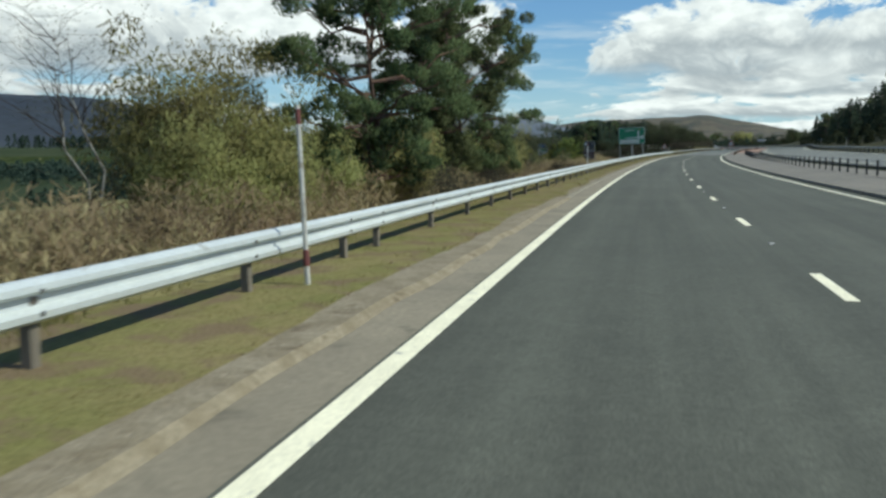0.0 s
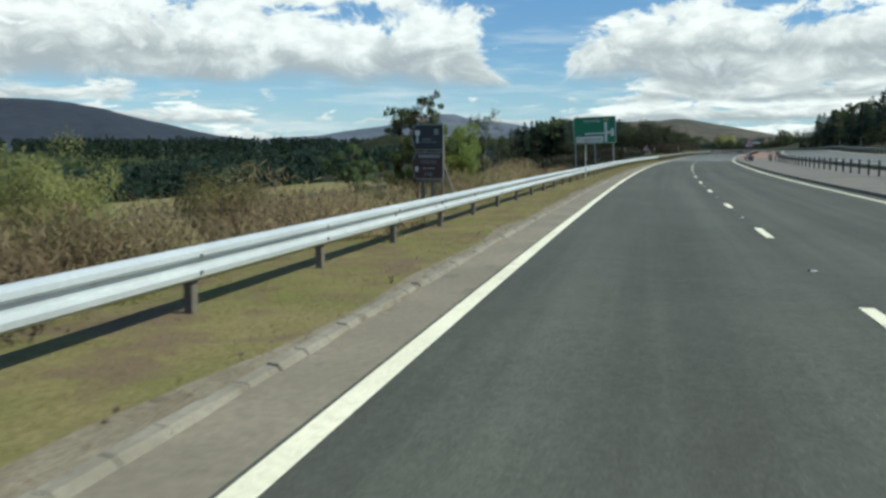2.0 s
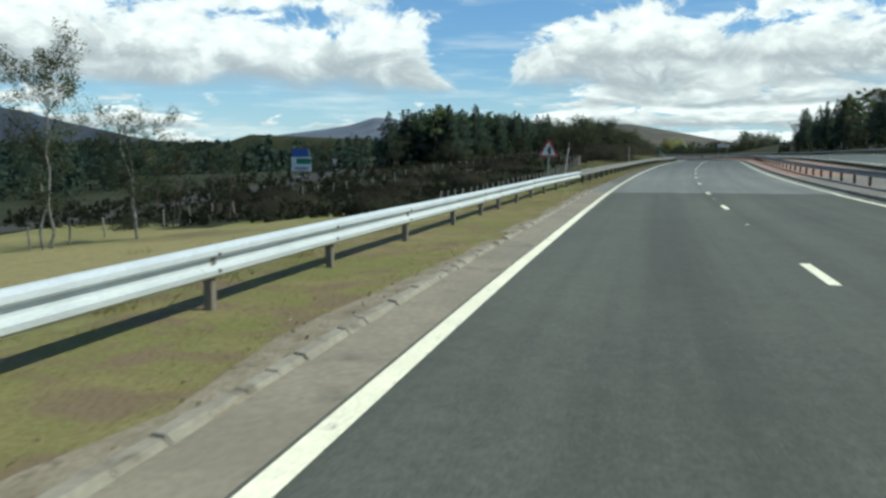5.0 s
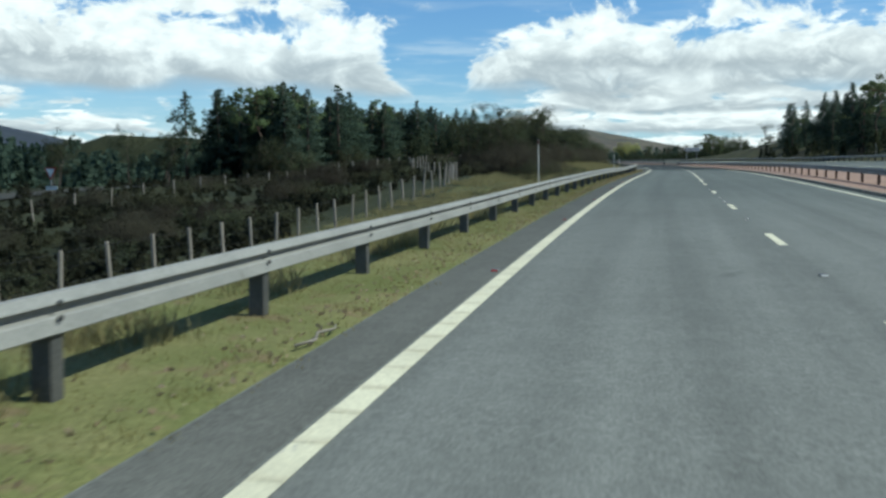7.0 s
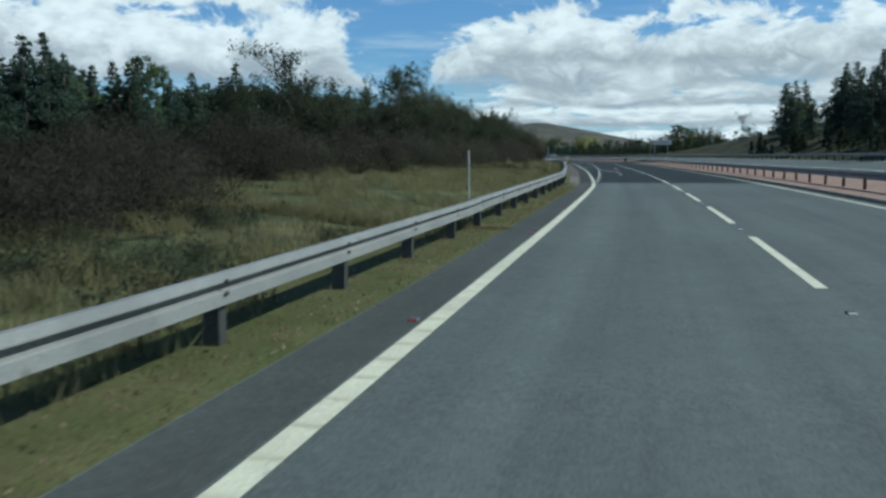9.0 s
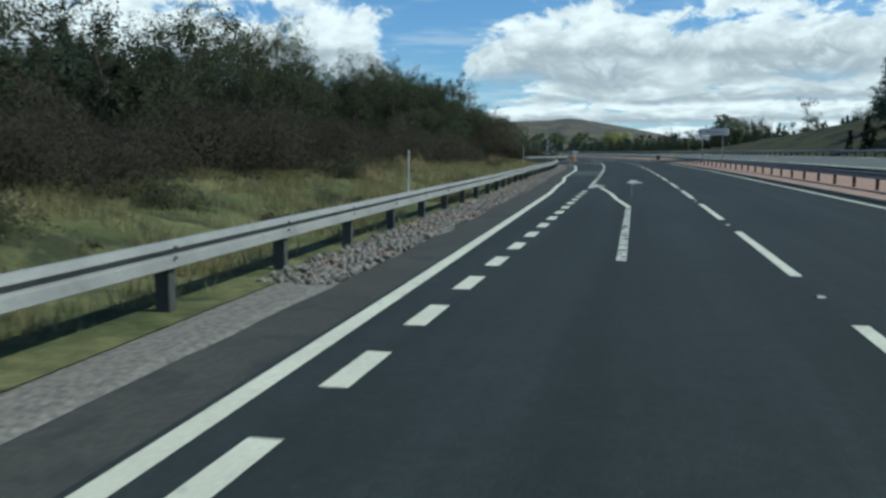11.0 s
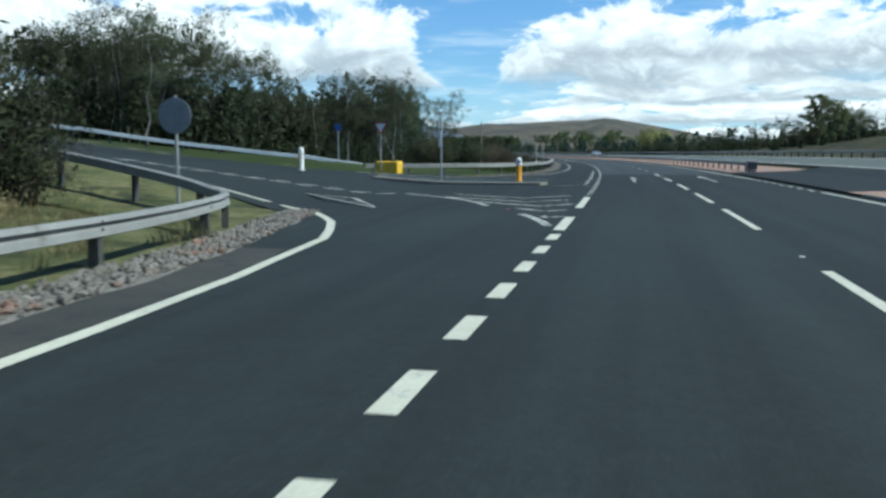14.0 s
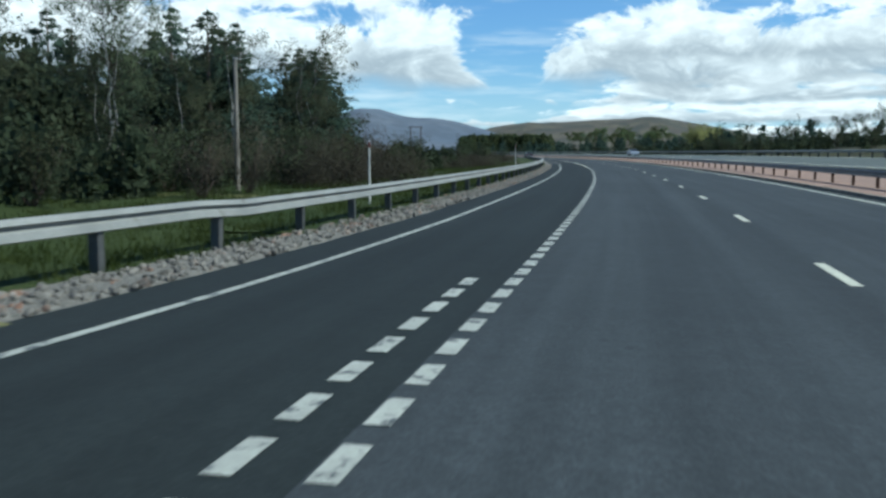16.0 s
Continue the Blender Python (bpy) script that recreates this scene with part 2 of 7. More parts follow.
M = {
    "asphalt_old": asphalt("asphalt_old", (0.071, 0.0735, 0.0575), gloss=0.35),
    # grey and edge fade darker northward, dimmer daylight put into the asphalt colour
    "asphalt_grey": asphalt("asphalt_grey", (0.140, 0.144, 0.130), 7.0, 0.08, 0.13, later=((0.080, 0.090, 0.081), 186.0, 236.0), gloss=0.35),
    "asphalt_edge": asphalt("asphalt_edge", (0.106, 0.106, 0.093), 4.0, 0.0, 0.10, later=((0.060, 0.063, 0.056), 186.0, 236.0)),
    # dark surfacing, its colour lowered further to stand in for cloud shade
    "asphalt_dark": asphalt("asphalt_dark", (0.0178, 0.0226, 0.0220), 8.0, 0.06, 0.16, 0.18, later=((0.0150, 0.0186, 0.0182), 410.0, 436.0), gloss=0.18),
    "asphalt_blue": asphalt("asphalt_blue", (0.0345, 0.0395, 0.042), 8.0, 0.10, 0.16, 0.2),
    "asphalt_dusty": material("asphalt_dusty", (0.058, 0.057, 0.049), (0.043, 0.044, 0.039), 1.5, 0.92, 0.002, 0.04, gloss=0.15,
                              dirt=((0.032, 0.034, 0.033), 0.6, 0.52, 0.68)),
    "asphalt_patch": material("asphalt_patch", (0.052, 0.061, 0.059), (0.063, 0.073, 0.070), 3.0, 0.9, 0.001, 0.03, gloss=0.18),
    "shoulder": material("shoulder", (0.25, 0.215, 0.152), (0.195, 0.168, 0.12), 1.6, 0.9, 0.006, 0.06,
                         dirt=((0.12, 0.105, 0.075), 0.5, 0.56, 0.7)),
    "paint": material("paint", (0.90, 0.85, 0.63), (0.78, 0.735, 0.54), 0.8, 0.6, 0.002, 0.03,
                      dirt=((0.34, 0.33, 0.28), 0.22, 0.61, 0.70)),
    "paint_mid": material("paint_mid", (0.68, 0.645, 0.46), (0.58, 0.545, 0.385), 0.8, 0.6, 0.002, 0.03,
                          dirt=((0.36, 0.34, 0.28), 0.22, 0.60, 0.70)),
    "paint_rib": material("paint_rib", (0.58, 0.54, 0.38), (0.52, 0.48, 0.33), 0.4, 0.6, 0.002, 0.03),
    "paint_grey": material("paint_grey", (0.56, 0.545, 0.42), (0.48, 0.465, 0.36), 0.8, 0.6, 0.002, 0.03,
                           dirt=((0.28, 0.28, 0.25), 0.22, 0.60, 0.70)),
    "paint_worn": material("paint_worn", (0.52, 0.525, 0.46), (0.42, 0.42, 0.37), 0.5, 0.9, 0.0015, 0.03, gloss=0.18,
                           dirt=((0.022, 0.026, 0.0255), 0.13, 0.475, 0.555)),
    "paint_ghost": material("paint_ghost", (0.50, 0.51, 0.47), (0.42, 0.42, 0.40), 0.5, 0.9, 0.0015, 0.03, gloss=0.18,
                            dirt=((0.020, 0.024, 0.0235), 0.20, 0.36, 0.41)),
    "paint_flaked": material("paint_flaked", (0.47, 0.47, 0.41), (0.36, 0.36, 0.32), 0.5, 0.9, 0.0015, 0.03, gloss=0.18,
                             dirt=((0.03, 0.034, 0.034), 0.06, 0.515, 0.575)),
    "paint_old": material("paint_old", (0.41, 0.41, 0.35), (0.32, 0.32, 0.275), 0.5, 0.7, 0.002, 0.03,
                          dirt=((0.06, 0.064, 0.064), 0.14, 0.53, 0.63)),
    "kerb": material("kerb", (0.27, 0.245, 0.185), (0.20, 0.178, 0.132), 0.8, 0.9, 0.006, 0.04,
                     dirt=((0.12, 0.10, 0.07), 0.4, 0.55, 0.68)),
    "grass": material("grass", gloss=0.12, a=(0.165, 0.160, 0.055), b=(0.225, 0.185, 0.085), size=1.7, rough=0.95, bump=0.03, fine=0.05,
                      dirt=((0.15, 0.112, 0.066), 0.75, 0.47, 0.62)),
    # darkens northward: shade on that stretch of verge is mixed into the green
    "grass_green": material("grass_green", gloss=0.12, a=(0.132, 0.146, 0.050), b=(0.200, 0.190, 0.082), size=1.3, later=(0.58, 200.0, 236.0), rough=0.95, bump=0.03, fine=0.05,
                            dirt=((0.155, 0.125, 0.066), 0.45, 0.56, 0.68)),
    "field": material("field", gloss=0.12, a=(0.26, 0.22, 0.10), b=(0.13, 0.15, 0.045), size=30.0, rough=0.95, bump=0.05, fine=0.3,
                      dirt=((0.14, 0.11, 0.06), 7.0, 0.57, 0.68)),
    "pasture": material("pasture", gloss=0.12, a=(0.024, 0.038, 0.014), b=(0.046, 0.054, 0.022), size=60.0, rough=0.95, bump=0.05, fine=0.6),
    "moor": material("moor", gloss=0.12, a=(0.022, 0.027, 0.014), b=(0.042, 0.045, 0.022), size=5.0, rough=0.95, bump=0.06, fine=0.25,
                     dirt=((0.075, 0.074, 0.036), 3.0, 0.62, 0.72)),
    "lawn": material("lawn", gloss=0.12, a=(0.027, 0.041, 0.011), b=(0.044, 0.057, 0.018), size=5.0, rough=0.95, bump=0.05, fine=0.12,
                     dirt=((0.14, 0.13, 0.06), 4.0, 0.6, 0.72)),
    "rough_lawn": material("rough_lawn", gloss=0.12, a=(0.028, 0.040, 0.016), b=(0.050, 0.058, 0.026), size=2.5, rough=0.95, bump=0.05, fine=0.12,
                           dirt=((0.085, 0.082, 0.066), 1.6, 0.50, 0.62)),
    "bank": material("bank", gloss=0.12, a=(0.066, 0.078, 0.030), b=(0.150, 0.140, 0.064), size=1.4, rough=0.95, bump=0.06, fine=0.2,
                     dirt=((0.036, 0.040, 0.020), 1.3, 0.50, 0.62)),
    "slope": material("slope", gloss=0.12, a=(0.040, 0.044, 0.019), b=(0.070, 0.062, 0.030), size=6.0, rough=0.95, bump=0.06, fine=0.3,
                      dirt=((0.024, 0.024, 0.015), 4.0, 0.48, 0.60)),
    "blade": material("blade", (0.20, 0.195, 0.06), (0.30, 0.26, 0.11), 1.5, 0.8, 0, 0.1, leaf=0.6, thin=0.55),
    "blade_pale": material("blade_pale", (0.25, 0.26, 0.105), (0.41, 0.38, 0.185), 0.9, 0.8, 0, 0.1, leaf=0.6, thin=0.55),
    "blade_green": material("blade_green", (0.036, 0.060, 0.014), (0.072, 0.094, 0.027), 1.5, 0.8, 0, 0.1, leaf=0.6, thin=0.5),
    "litter": material("litter", (0.42, 0.36, 0.25), (0.26, 0.19, 0.11), 0.5, 0.9, 0, 0.05, leaf=0.6),
    "soil": material("soil", (0.19, 0.155, 0.098), (0.265, 0.225, 0.155), 0.35, 0.95, 0.02, 0.04,
                     dirt=((0.115, 0.088, 0.052), 0.3, 0.56, 0.68)),
    "rubble": material("rubble", (0.23, 0.21, 0.175), (0.085, 0.08, 0.068), 0.07, 0.95, 0.05, 0.03),
    "stone": material("stone", (0.24, 0.217, 0.183), (0.155, 0.145, 0.127), 0.35, 0.9, 0.01, 0.03, vary=0.75,
                      dirt=((0.27, 0.155, 0.105), 0.8, 0.56, 0.62)),
    "rail_bright": material("rail_bright", (0.66, 0.70, 0.69), (0.56, 0.60, 0.60), 1.2, 0.45, 0.001, 0.02, metal=0.25,
                            dirt=((0.27, 0.25, 0.21), 0.35, 0.64, 0.72)),
    "rail_dull": material("rail_dull", (0.27, 0.268, 0.245), (0.205, 0.205, 0.19), 0.9, 0.62, 0.001, 0.02, metal=0.12,
                          dirt=((0.13, 0.12, 0.10), 0.4, 0.6, 0.72)),
    "rail_median": material("rail_median", (0.17, 0.165, 0.155), (0.12, 0.115, 0.11), 0.9, 0.55, 0.001, 0.02, metal=0.3,
                            dirt=((0.13, 0.075, 0.045), 0.5, 0.58, 0.7)),
    "post_wood": material("post_wood", (0.20, 0.17, 0.13), (0.13, 0.115, 0.09), 0.15, 0.85, 0.004, 0.02, stretch=(1, 1, 0.2)),
    "post_steel": material("post_steel", (0.085, 0.086, 0.084), (0.12, 0.118, 0.112), 0.3, 0.55, 0.001, 0.02, metal=0.4),
    "post_rust": material("post_rust", (0.15, 0.08, 0.05), (0.08, 0.055, 0.04), 0.25, 0.8, 0.002, 0.02),
    "fence_wood": material("fence_wood", (0.27, 0.24, 0.20), (0.17, 0.15, 0.125), 0.2, 0.9, 0.004, 0.02, stretch=(1, 1, 0.15)),
    "median": material("median", (0.20, 0.18, 0.15), (0.145, 0.135, 0.115), 2.5, 0.95, 0.02, 0.05),
    "median_red": material("median_red", (0.31, 0.195, 0.14), (0.24, 0.155, 0.115), 2.5, 0.95, 0.02, 0.06),
    "white": material("white", (0.78, 0.77, 0.72), (0.66, 0.65, 0.60), 0.3, 0.5, 0, 0.03, dirt=((0.35, 0.34, 0.28), 0.3, 0.62, 0.75)),
    "red_faded": material("red_faded", (0.17, 0.05, 0.045), (0.12, 0.045, 0.04), 0.2, 0.7),
    "pole_white": material("pole_white", (0.58, 0.57, 0.52), (0.46, 0.45, 0.41), 0.4, 0.6, 0, 0.03, dirt=((0.27, 0.25, 0.21), 0.3, 0.56, 0.7)),
    "red": material("red", (0.42, 0.03, 0.025), (0.34, 0.03, 0.025), 0.3, 0.5),
    "orange": material("orange", (0.78, 0.36, 0.02), (0.68, 0.30, 0.02), 0.3, 0.5),
    "yellow": material("yellow", (0.80, 0.50, 0.03), (0.70, 0.42, 0.03), 0.4, 0.6, dirt=((0.3, 0.2, 0.05), 0.4, 0.62, 0.75)),
    "sign_green": material("sign_green", (0.012, 0.20, 0.10), (0.014, 0.17, 0.085), 1.0, 0.4),
    "sign_yellow": material("sign_yellow", (0.75, 0.52, 0.03), (0.7, 0.48, 0.03), 1.0, 0.5),
    "sign_brown": material("sign_brown", (0.075, 0.032, 0.024), (0.06, 0.028, 0.022), 0.5, 0.5),
    "sign_dark": material("sign_dark", (0.03, 0.032, 0.036), (0.022, 0.024, 0.028), 0.5, 0.5),
    "sign_blue": material("sign_blue", (0.03, 0.10, 0.33), (0.025, 0.085, 0.28), 0.5, 0.5),
    "sign_grey": material("sign_grey", (0.24, 0.25, 0.26), (0.30, 0.31, 0.32), 0.5, 0.6),
    "black": material("black", (0.025, 0.025, 0.025), (0.035, 0.035, 0.035), 0.3, 0.6),
    "steel": material("steel", (0.36, 0.37, 0.37), (0.28, 0.29, 0.29), 0.4, 0.45, metal=0.4),
    "bark": material("bark", (0.12, 0.085, 0.065), (0.07, 0.052, 0.042), 0.3, 0.95, 0.02, 0.05, stretch=(1, 1, 0.3)),
    "bark_pine": material("bark_pine", (0.16, 0.09, 0.06), (0.08, 0.06, 0.05), 0.5, 0.95, 0.02, 0.06, stretch=(1, 1, 0.3)),
    "bark_birch": material("bark_birch", (0.27, 0.26, 0.235), (0.17, 0.163, 0.145), 0.5, 0.8, 0.006, 0.05,
                           dirt=((0.07, 0.06, 0.055), 0.3, 0.56, 0.62)),
    "needle": material("needle", (0.056, 0.090, 0.043), (0.119, 0.147, 0.069), 1.5, 0.7, 0, 0.3, leaf=0.7),
    "needle_dark": material("needle_dark", (0.038, 0.062, 0.046), (0.068, 0.097, 0.068), 1.5, 0.7, 0, 0.3, leaf=0.7),
    "leaf_thicket": material("leaf_thicket", (0.058, 0.053, 0.039), (0.096, 0.086, 0.062), 1.2, 0.8, 0, 0.3, leaf=0.7),
    "leaf_spring": material("leaf_spring", (0.185, 0.186, 0.07), (0.285, 0.27, 0.115), 1.2, 0.7, 0, 0.3, leaf=0.7),
    "leaf_green": material("leaf_green", (0.125, 0.165, 0.042), (0.20, 0.225, 0.075), 1.2, 0.7, 0, 0.3, leaf=0.7),
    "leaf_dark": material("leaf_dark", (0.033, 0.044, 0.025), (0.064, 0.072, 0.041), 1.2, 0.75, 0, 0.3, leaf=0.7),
    "twig": material("twig", (0.12, 0.10, 0.08), (0.08, 0.068, 0.056), 0.8, 0.9, 0, 0.2, leaf=0.6),
    "leaf_birch": material("leaf_birch", (0.056, 0.069, 0.039), (0.094, 0.106, 0.061), 1.2, 0.75, 0, 0.3, leaf=0.7),
    "gorse": material("gorse", (0.215, 0.17, 0.10), (0.33, 0.265, 0.16), 1.0, 0.9, 0, 0.2, leaf=0.7),
    "heath": material("heath", (0.043, 0.051, 0.030), (0.072, 0.077, 0.046), 1.0, 0.9, 0, 0.2, leaf=0.7),
    "scrub_dark": material("scrub_dark", (0.021, 0.026, 0.017), (0.046, 0.048, 0.030), 1.0, 0.9, 0, 0.2, leaf=0.7),
    "scrub": material("scrub", (0.030, 0.030, 0.023), (0.066, 0.061, 0.045), 1.0, 0.9, 0, 0.2, leaf=0.7),
    # blue of the distance haze is put into these two hill colours
    "hill_haze": material("hill_haze", (0.075, 0.095, 0.125), (0.11, 0.125, 0.15), 260.0, 1.0, 0, 40.0),
    "hill_dark_haze": material("hill_dark_haze", (0.012, 0.020, 0.034), (0.020, 0.028, 0.038), 240.0, 1.0, 0, 50.0),
    "hill_near": material("hill_near", (0.060, 0.048, 0.033), (0.104, 0.088, 0.052), 120.0, 1.0, 0, 18.0,
                          dirt=((0.036, 0.038, 0.026), 90.0, 0.50, 0.58)),
    "car_blue": material("car_blue", (0.03, 0.035, 0.05), (0.035, 0.04, 0.055), 1.0, 0.25, metal=0.3),
    "car_silver": material("car_silver", (0.45, 0.46, 0.47), (0.42, 0.43, 0.44), 1.0, 0.3, metal=0.5),
    "glass": material("glass", (0.02, 0.025, 0.03), (0.03, 0.035, 0.04), 1.0, 0.1),
    "tyre": material("tyre", (0.02, 0.02, 0.02), (0.03, 0.03, 0.03), 0.3, 0.9),
    "lamp_red": material("lamp_red", (0.30, 0.01, 0.01), (0.25, 0.01, 0.01), 0.3, 0.3),
    "roof": material("roof", (0.10, 0.10, 0.11), (0.14, 0.14, 0.14), 0.8, 0.8, 0.01, 0.1),
}

# ------------------------------------------------------------ the line of the road
# Everything is laid out by s, metres along the painted left line of the through lane, and l, metres to the right of it.
AZ = [0, 0.24, 0.74, 1.18, 1.69, 2.25, 2.62, 3.18, 3.93, 4.62, 5.05, 5.78, 6.76, 7.81, 8.61, 9.24, 9.71, 9.93, 9.72, 9.14, 8.4, 7.72,
      7.33, 6.97, 6.62, 6.23, 5.78, 5.21, 4.56, 4.02, 3.31]
ROAD_Z = [0, 0.01, 0.05, 0.09, 0.15, 0.23, 0.32, 0.42, 0.54, 0.68, 0.82, 0.95, 1.11, 1.33, 1.58, 1.82, 2.03, 2.17, 2.25, 2.27, 2.27, 2.25,
          2.22, 2.19, 2.18, 2.18, 2.18, 2.18, 2.18, 2.17, 2.17]
S0, S1 = -200, 2600
# Two chainage equations, as surveyors write them: 5.2 m are added behind station 157, and stations 264 to 273 do not exist.
STATION = [S0, 157, 160, 264, 273, S1]
METRE = [S0, 157, 165.2, 269.2, 269.21, S1 - 3.79]


def metre(s):
    return float(np.interp(s, STATION, METRE))


def station(m):
    return float(np.interp(m, METRE, STATION))


ss = np.arange(S0, S1 + 1.0)
kn = np.arange(0, 451, 15.0)
mm = np.interp(ss, STATION, METRE)
azs = np.interp(ss, np.append(kn, [840, 900]), np.append(AZ, [-20.5, -22]))
climb = np.interp(mm, [S0, 252, 300, 860, 1100, S1], [0, 0, 0.007, 0.007, 0, 0])  # the road goes on rising through the junction
rz = np.interp(ss, kn, ROAD_Z) + np.cumsum(climb * np.gradient(mm))
each = np.arange(mm[0], mm[-1])
rz = np.interp(mm, each, np.convolve(np.pad(np.interp(each, mm, rz), 8, "edge"), np.ones(17) / 17, "valid"))
rx = np.cumsum(np.sin(np.radians(azs)) * np.gradient(mm))
ry = np.cumsum(np.cos(np.radians(azs)) * np.gradient(mm))
i0 = int(-S0)
rx, ry = rx - rx[i0] - 1.6, ry - ry[i0]


def heading(s):
    return float(np.interp(s, ss, azs))


def R(s, l, z=0.0):
    """World place of road coordinates; z above the carriageway."""
    a = radians(heading(s))
    return Vector((float(np.interp(s, ss, rx)) + l * math.cos(a), float(np.interp(s, ss, ry)) - l * math.sin(a),
                   float(np.interp(s, ss, rz)) + z))


# the outer line: it leaves the through lane for the turning lane and comes back as the merging lane
OUT_S = [0, 298, 326, 333, 341, 348, 354.6, 361, 370, 382, 390, 396, 401, 405.5, 409.5, 412.8, 420, 446, 448, 449.7, 451.5, 453.2, 456, 461, 463, 467, 474, 620, 680]
OUT_L = [0, 0, -0.78, -0.95, -1.13, -1.4, -1.55, -1.95, -2.05, -2.2, -2.5, -2.75, -2.85, -3.2, -3.85, -4.6, -6.0, -9.0, -7.3, -6.0, -4.8, -3.95, -3.45, -3.08,
         -2.9, -2.7, -2.55, -2.55, 0]


def outer(s):
    return float(np.interp(s, OUT_S, OUT_L))


RAIL_S = [0, 170, 185, 205, 235, 262, 300, 330, 350, 362, 420]
RAIL_D = [-2.3, -2.3, -1.92, -1.62, -1.45, -1.35, -1.5, -1.9, -2.1, -2.0, -1.8]


def rail_l(s):
    return outer(s) + float(np.interp(s, RAIL_S, RAIL_D))


PL = [-190, -130, -60, -32, -16, -9, -5.2, -3.3, -0.8, 0]
PS = [-200, 160, 192, 215, 250, 300, 345, 395, 412, 450, 475, 620, 2600]
PZ = np.array([
    [-11, -11, -4.5, -3.5, -2.0, -1.0, -0.45, -0.02, 0, 0],
    [-11, -11, -4.5, -3.5, -2.0, -1.2, -0.6, -0.02, 0, 0],
    [-11, -9.5, -4.2, -3.2, -2.3, -1.72, -0.9, -0.02, 0, 0],
    [-11, -7, -3.2, -2.6, -2.1, -1.5, -0.8, -0.02, 0, 0],
    [-11, -4, -1.5, -1.2, -0.3, -0.05, 0.1, -0.02, 0, 0],
    [-11, -6, -2, 0.2, 1.0, 0.9, 0.5, 0.02, 0, 0],
    [-11, -6, -1.5, 0.9, 1.5, 1.2, 0.6, 0.02, 0, 0],
    [-11, -2, 2.6, 2.2, 1.5, 0.9, 0.4, 0.02, 0, 0],
    [-10, 8, 4.8, 2.5, 1.1, 0.5, 0.1, 0.02, 0, 0],
    [-8, 8, 4.8, 2.5, 1.1, 0.4, 0.1, 0.02, 0, 0],
    [-4, 3, 1.5, 0.8, 0.3, 0.2, 0.1, 0.02, 0, 0],
    [0, 0, 0, 0, 0, 0, 0, 0.02, 0, 0],
    [0, 0, 0, 0, 0, 0, 0, 0.02, 0, 0]])
QL = [8.9, 14.5, 15.0, 24.5, 27, 32, 42, 65, 140, 400]
QZ = [0.06, 0.25, 0.5, 0.95, 1.1, 2.2, 6.0, 11, 15, 18]


def ground_z(s, l):
    """Height of the land above the carriageway."""
    if l > 4:
        return float(np.interp(l, QL, QZ)) * (1.0 if l < 27 else float(np.interp(s, [470, 570, 720], [1.0, 0.35, 0.08])))
    d = l - outer(s)
    mound = 0.95 * math.exp(-((s - 384.5) / 3.2) ** 2 - ((l + 11.0) / 2.6) ** 2)
    i = min(max(int(np.searchsorted(PS, s)) - 1, 0), len(PS) - 2)
    f = min(max((s - PS[i]) / (PS[i + 1] - PS[i]), 0), 1)
    f = f * f * (3 - 2 * f)
    return float(np.interp(d, PL, PZ[i] * (1 - f) + PZ[i + 1] * f)) + mound


def G(s, l, z=0.0):
    return R(s, l, ground_z(s, l) + z)


# ------------------------------------------------------------ mesh helpers
def mesh_from(name, verts, faces, mat, smooth=False):
    me = bpy.data.meshes.new(name)
    me.from_pydata([tuple(v) for v in verts], [], faces)
    me.materials.append(mat)
    if smooth:
        me.polygons.foreach_set("use_smooth", [True] * len(me.polygons))
    me.update()
    return me


def part(name, me, parent=None, m=None, label=""):
    """Links a mesh as one object, under a thing or a part; m is its pose within the parent."""
    ob = new(name, me)
    if parent is not None:
        ob.parent = parent
    if m is not None:
        ob.matrix_basis = m
    if label:
        ob["label"] = label
    return ob


def empty(name, m, label, category, group=""):
    ob = new(name)
    ob.empty_display_size = 0.2
    ob.matrix_basis = m
    return tagged(ob, label, category, group)


def from_bm(name, bm, mat, smooth=False):
    me = bpy.data.meshes.new(name)
    bm.normal_update()
    bm.to_mesh(me)
    bm.free()
    me.materials.append(mat)
    if smooth:
        me.polygons.foreach_set("use_smooth", [True] * len(me.polygons))
    return me


def box_mesh(name, sx, sy, sz, mat, bevel=0.01, base=True, taper=1.0):
    """A bevelled box, standing on z = 0 when base is set."""
    bm = bmesh.new()
    bmesh.ops.create_cube(bm, size=1.0)
    for v in bm.verts:
        k = taper if v.co.z > 0 else 1.0
        v.co = Vector((v.co.x * sx * k, v.co.y * sy * k, (v.co.z + (0.5 if base else 0)) * sz))
    if bevel:
        bmesh.ops.bevel(bm, geom=list(bm.edges), offset=bevel, segments=1, affect="EDGES")
    return from_bm(name, bm, mat)


def tube_data(points, radii, n=7):
    """Verts and faces of a tapered tube along points."""
    V, F = [], []
    for i, p in enumerate(points):
        d = (points[min(i + 1, len(points) - 1)] - points[max(i - 1, 0)]).normalized()
        u = d.cross(Vector((0.31, 0.92, 0.17))).normalized()
        v = d.cross(u)
        for k in range(n):
            a = 2 * math.pi * k / n
            V.append(p + (u * math.cos(a) + v * math.sin(a)) * radii[i])
        if i:
            b = (i - 1) * n
            for k in range(n):
                F.append((b + k, b + (k + 1) % n, b + n + (k + 1) % n, b + n + k))
    F.append(tuple(range(n))[::-1])
    F.append(tuple(range(len(V) - n, len(V))))
    return V, F


def merge(parts):
    V, F = [], []
    for v, f in parts:
        b = len(V)
        V += v
        F += [tuple(i + b for i in q) for q in f]
    return V, F


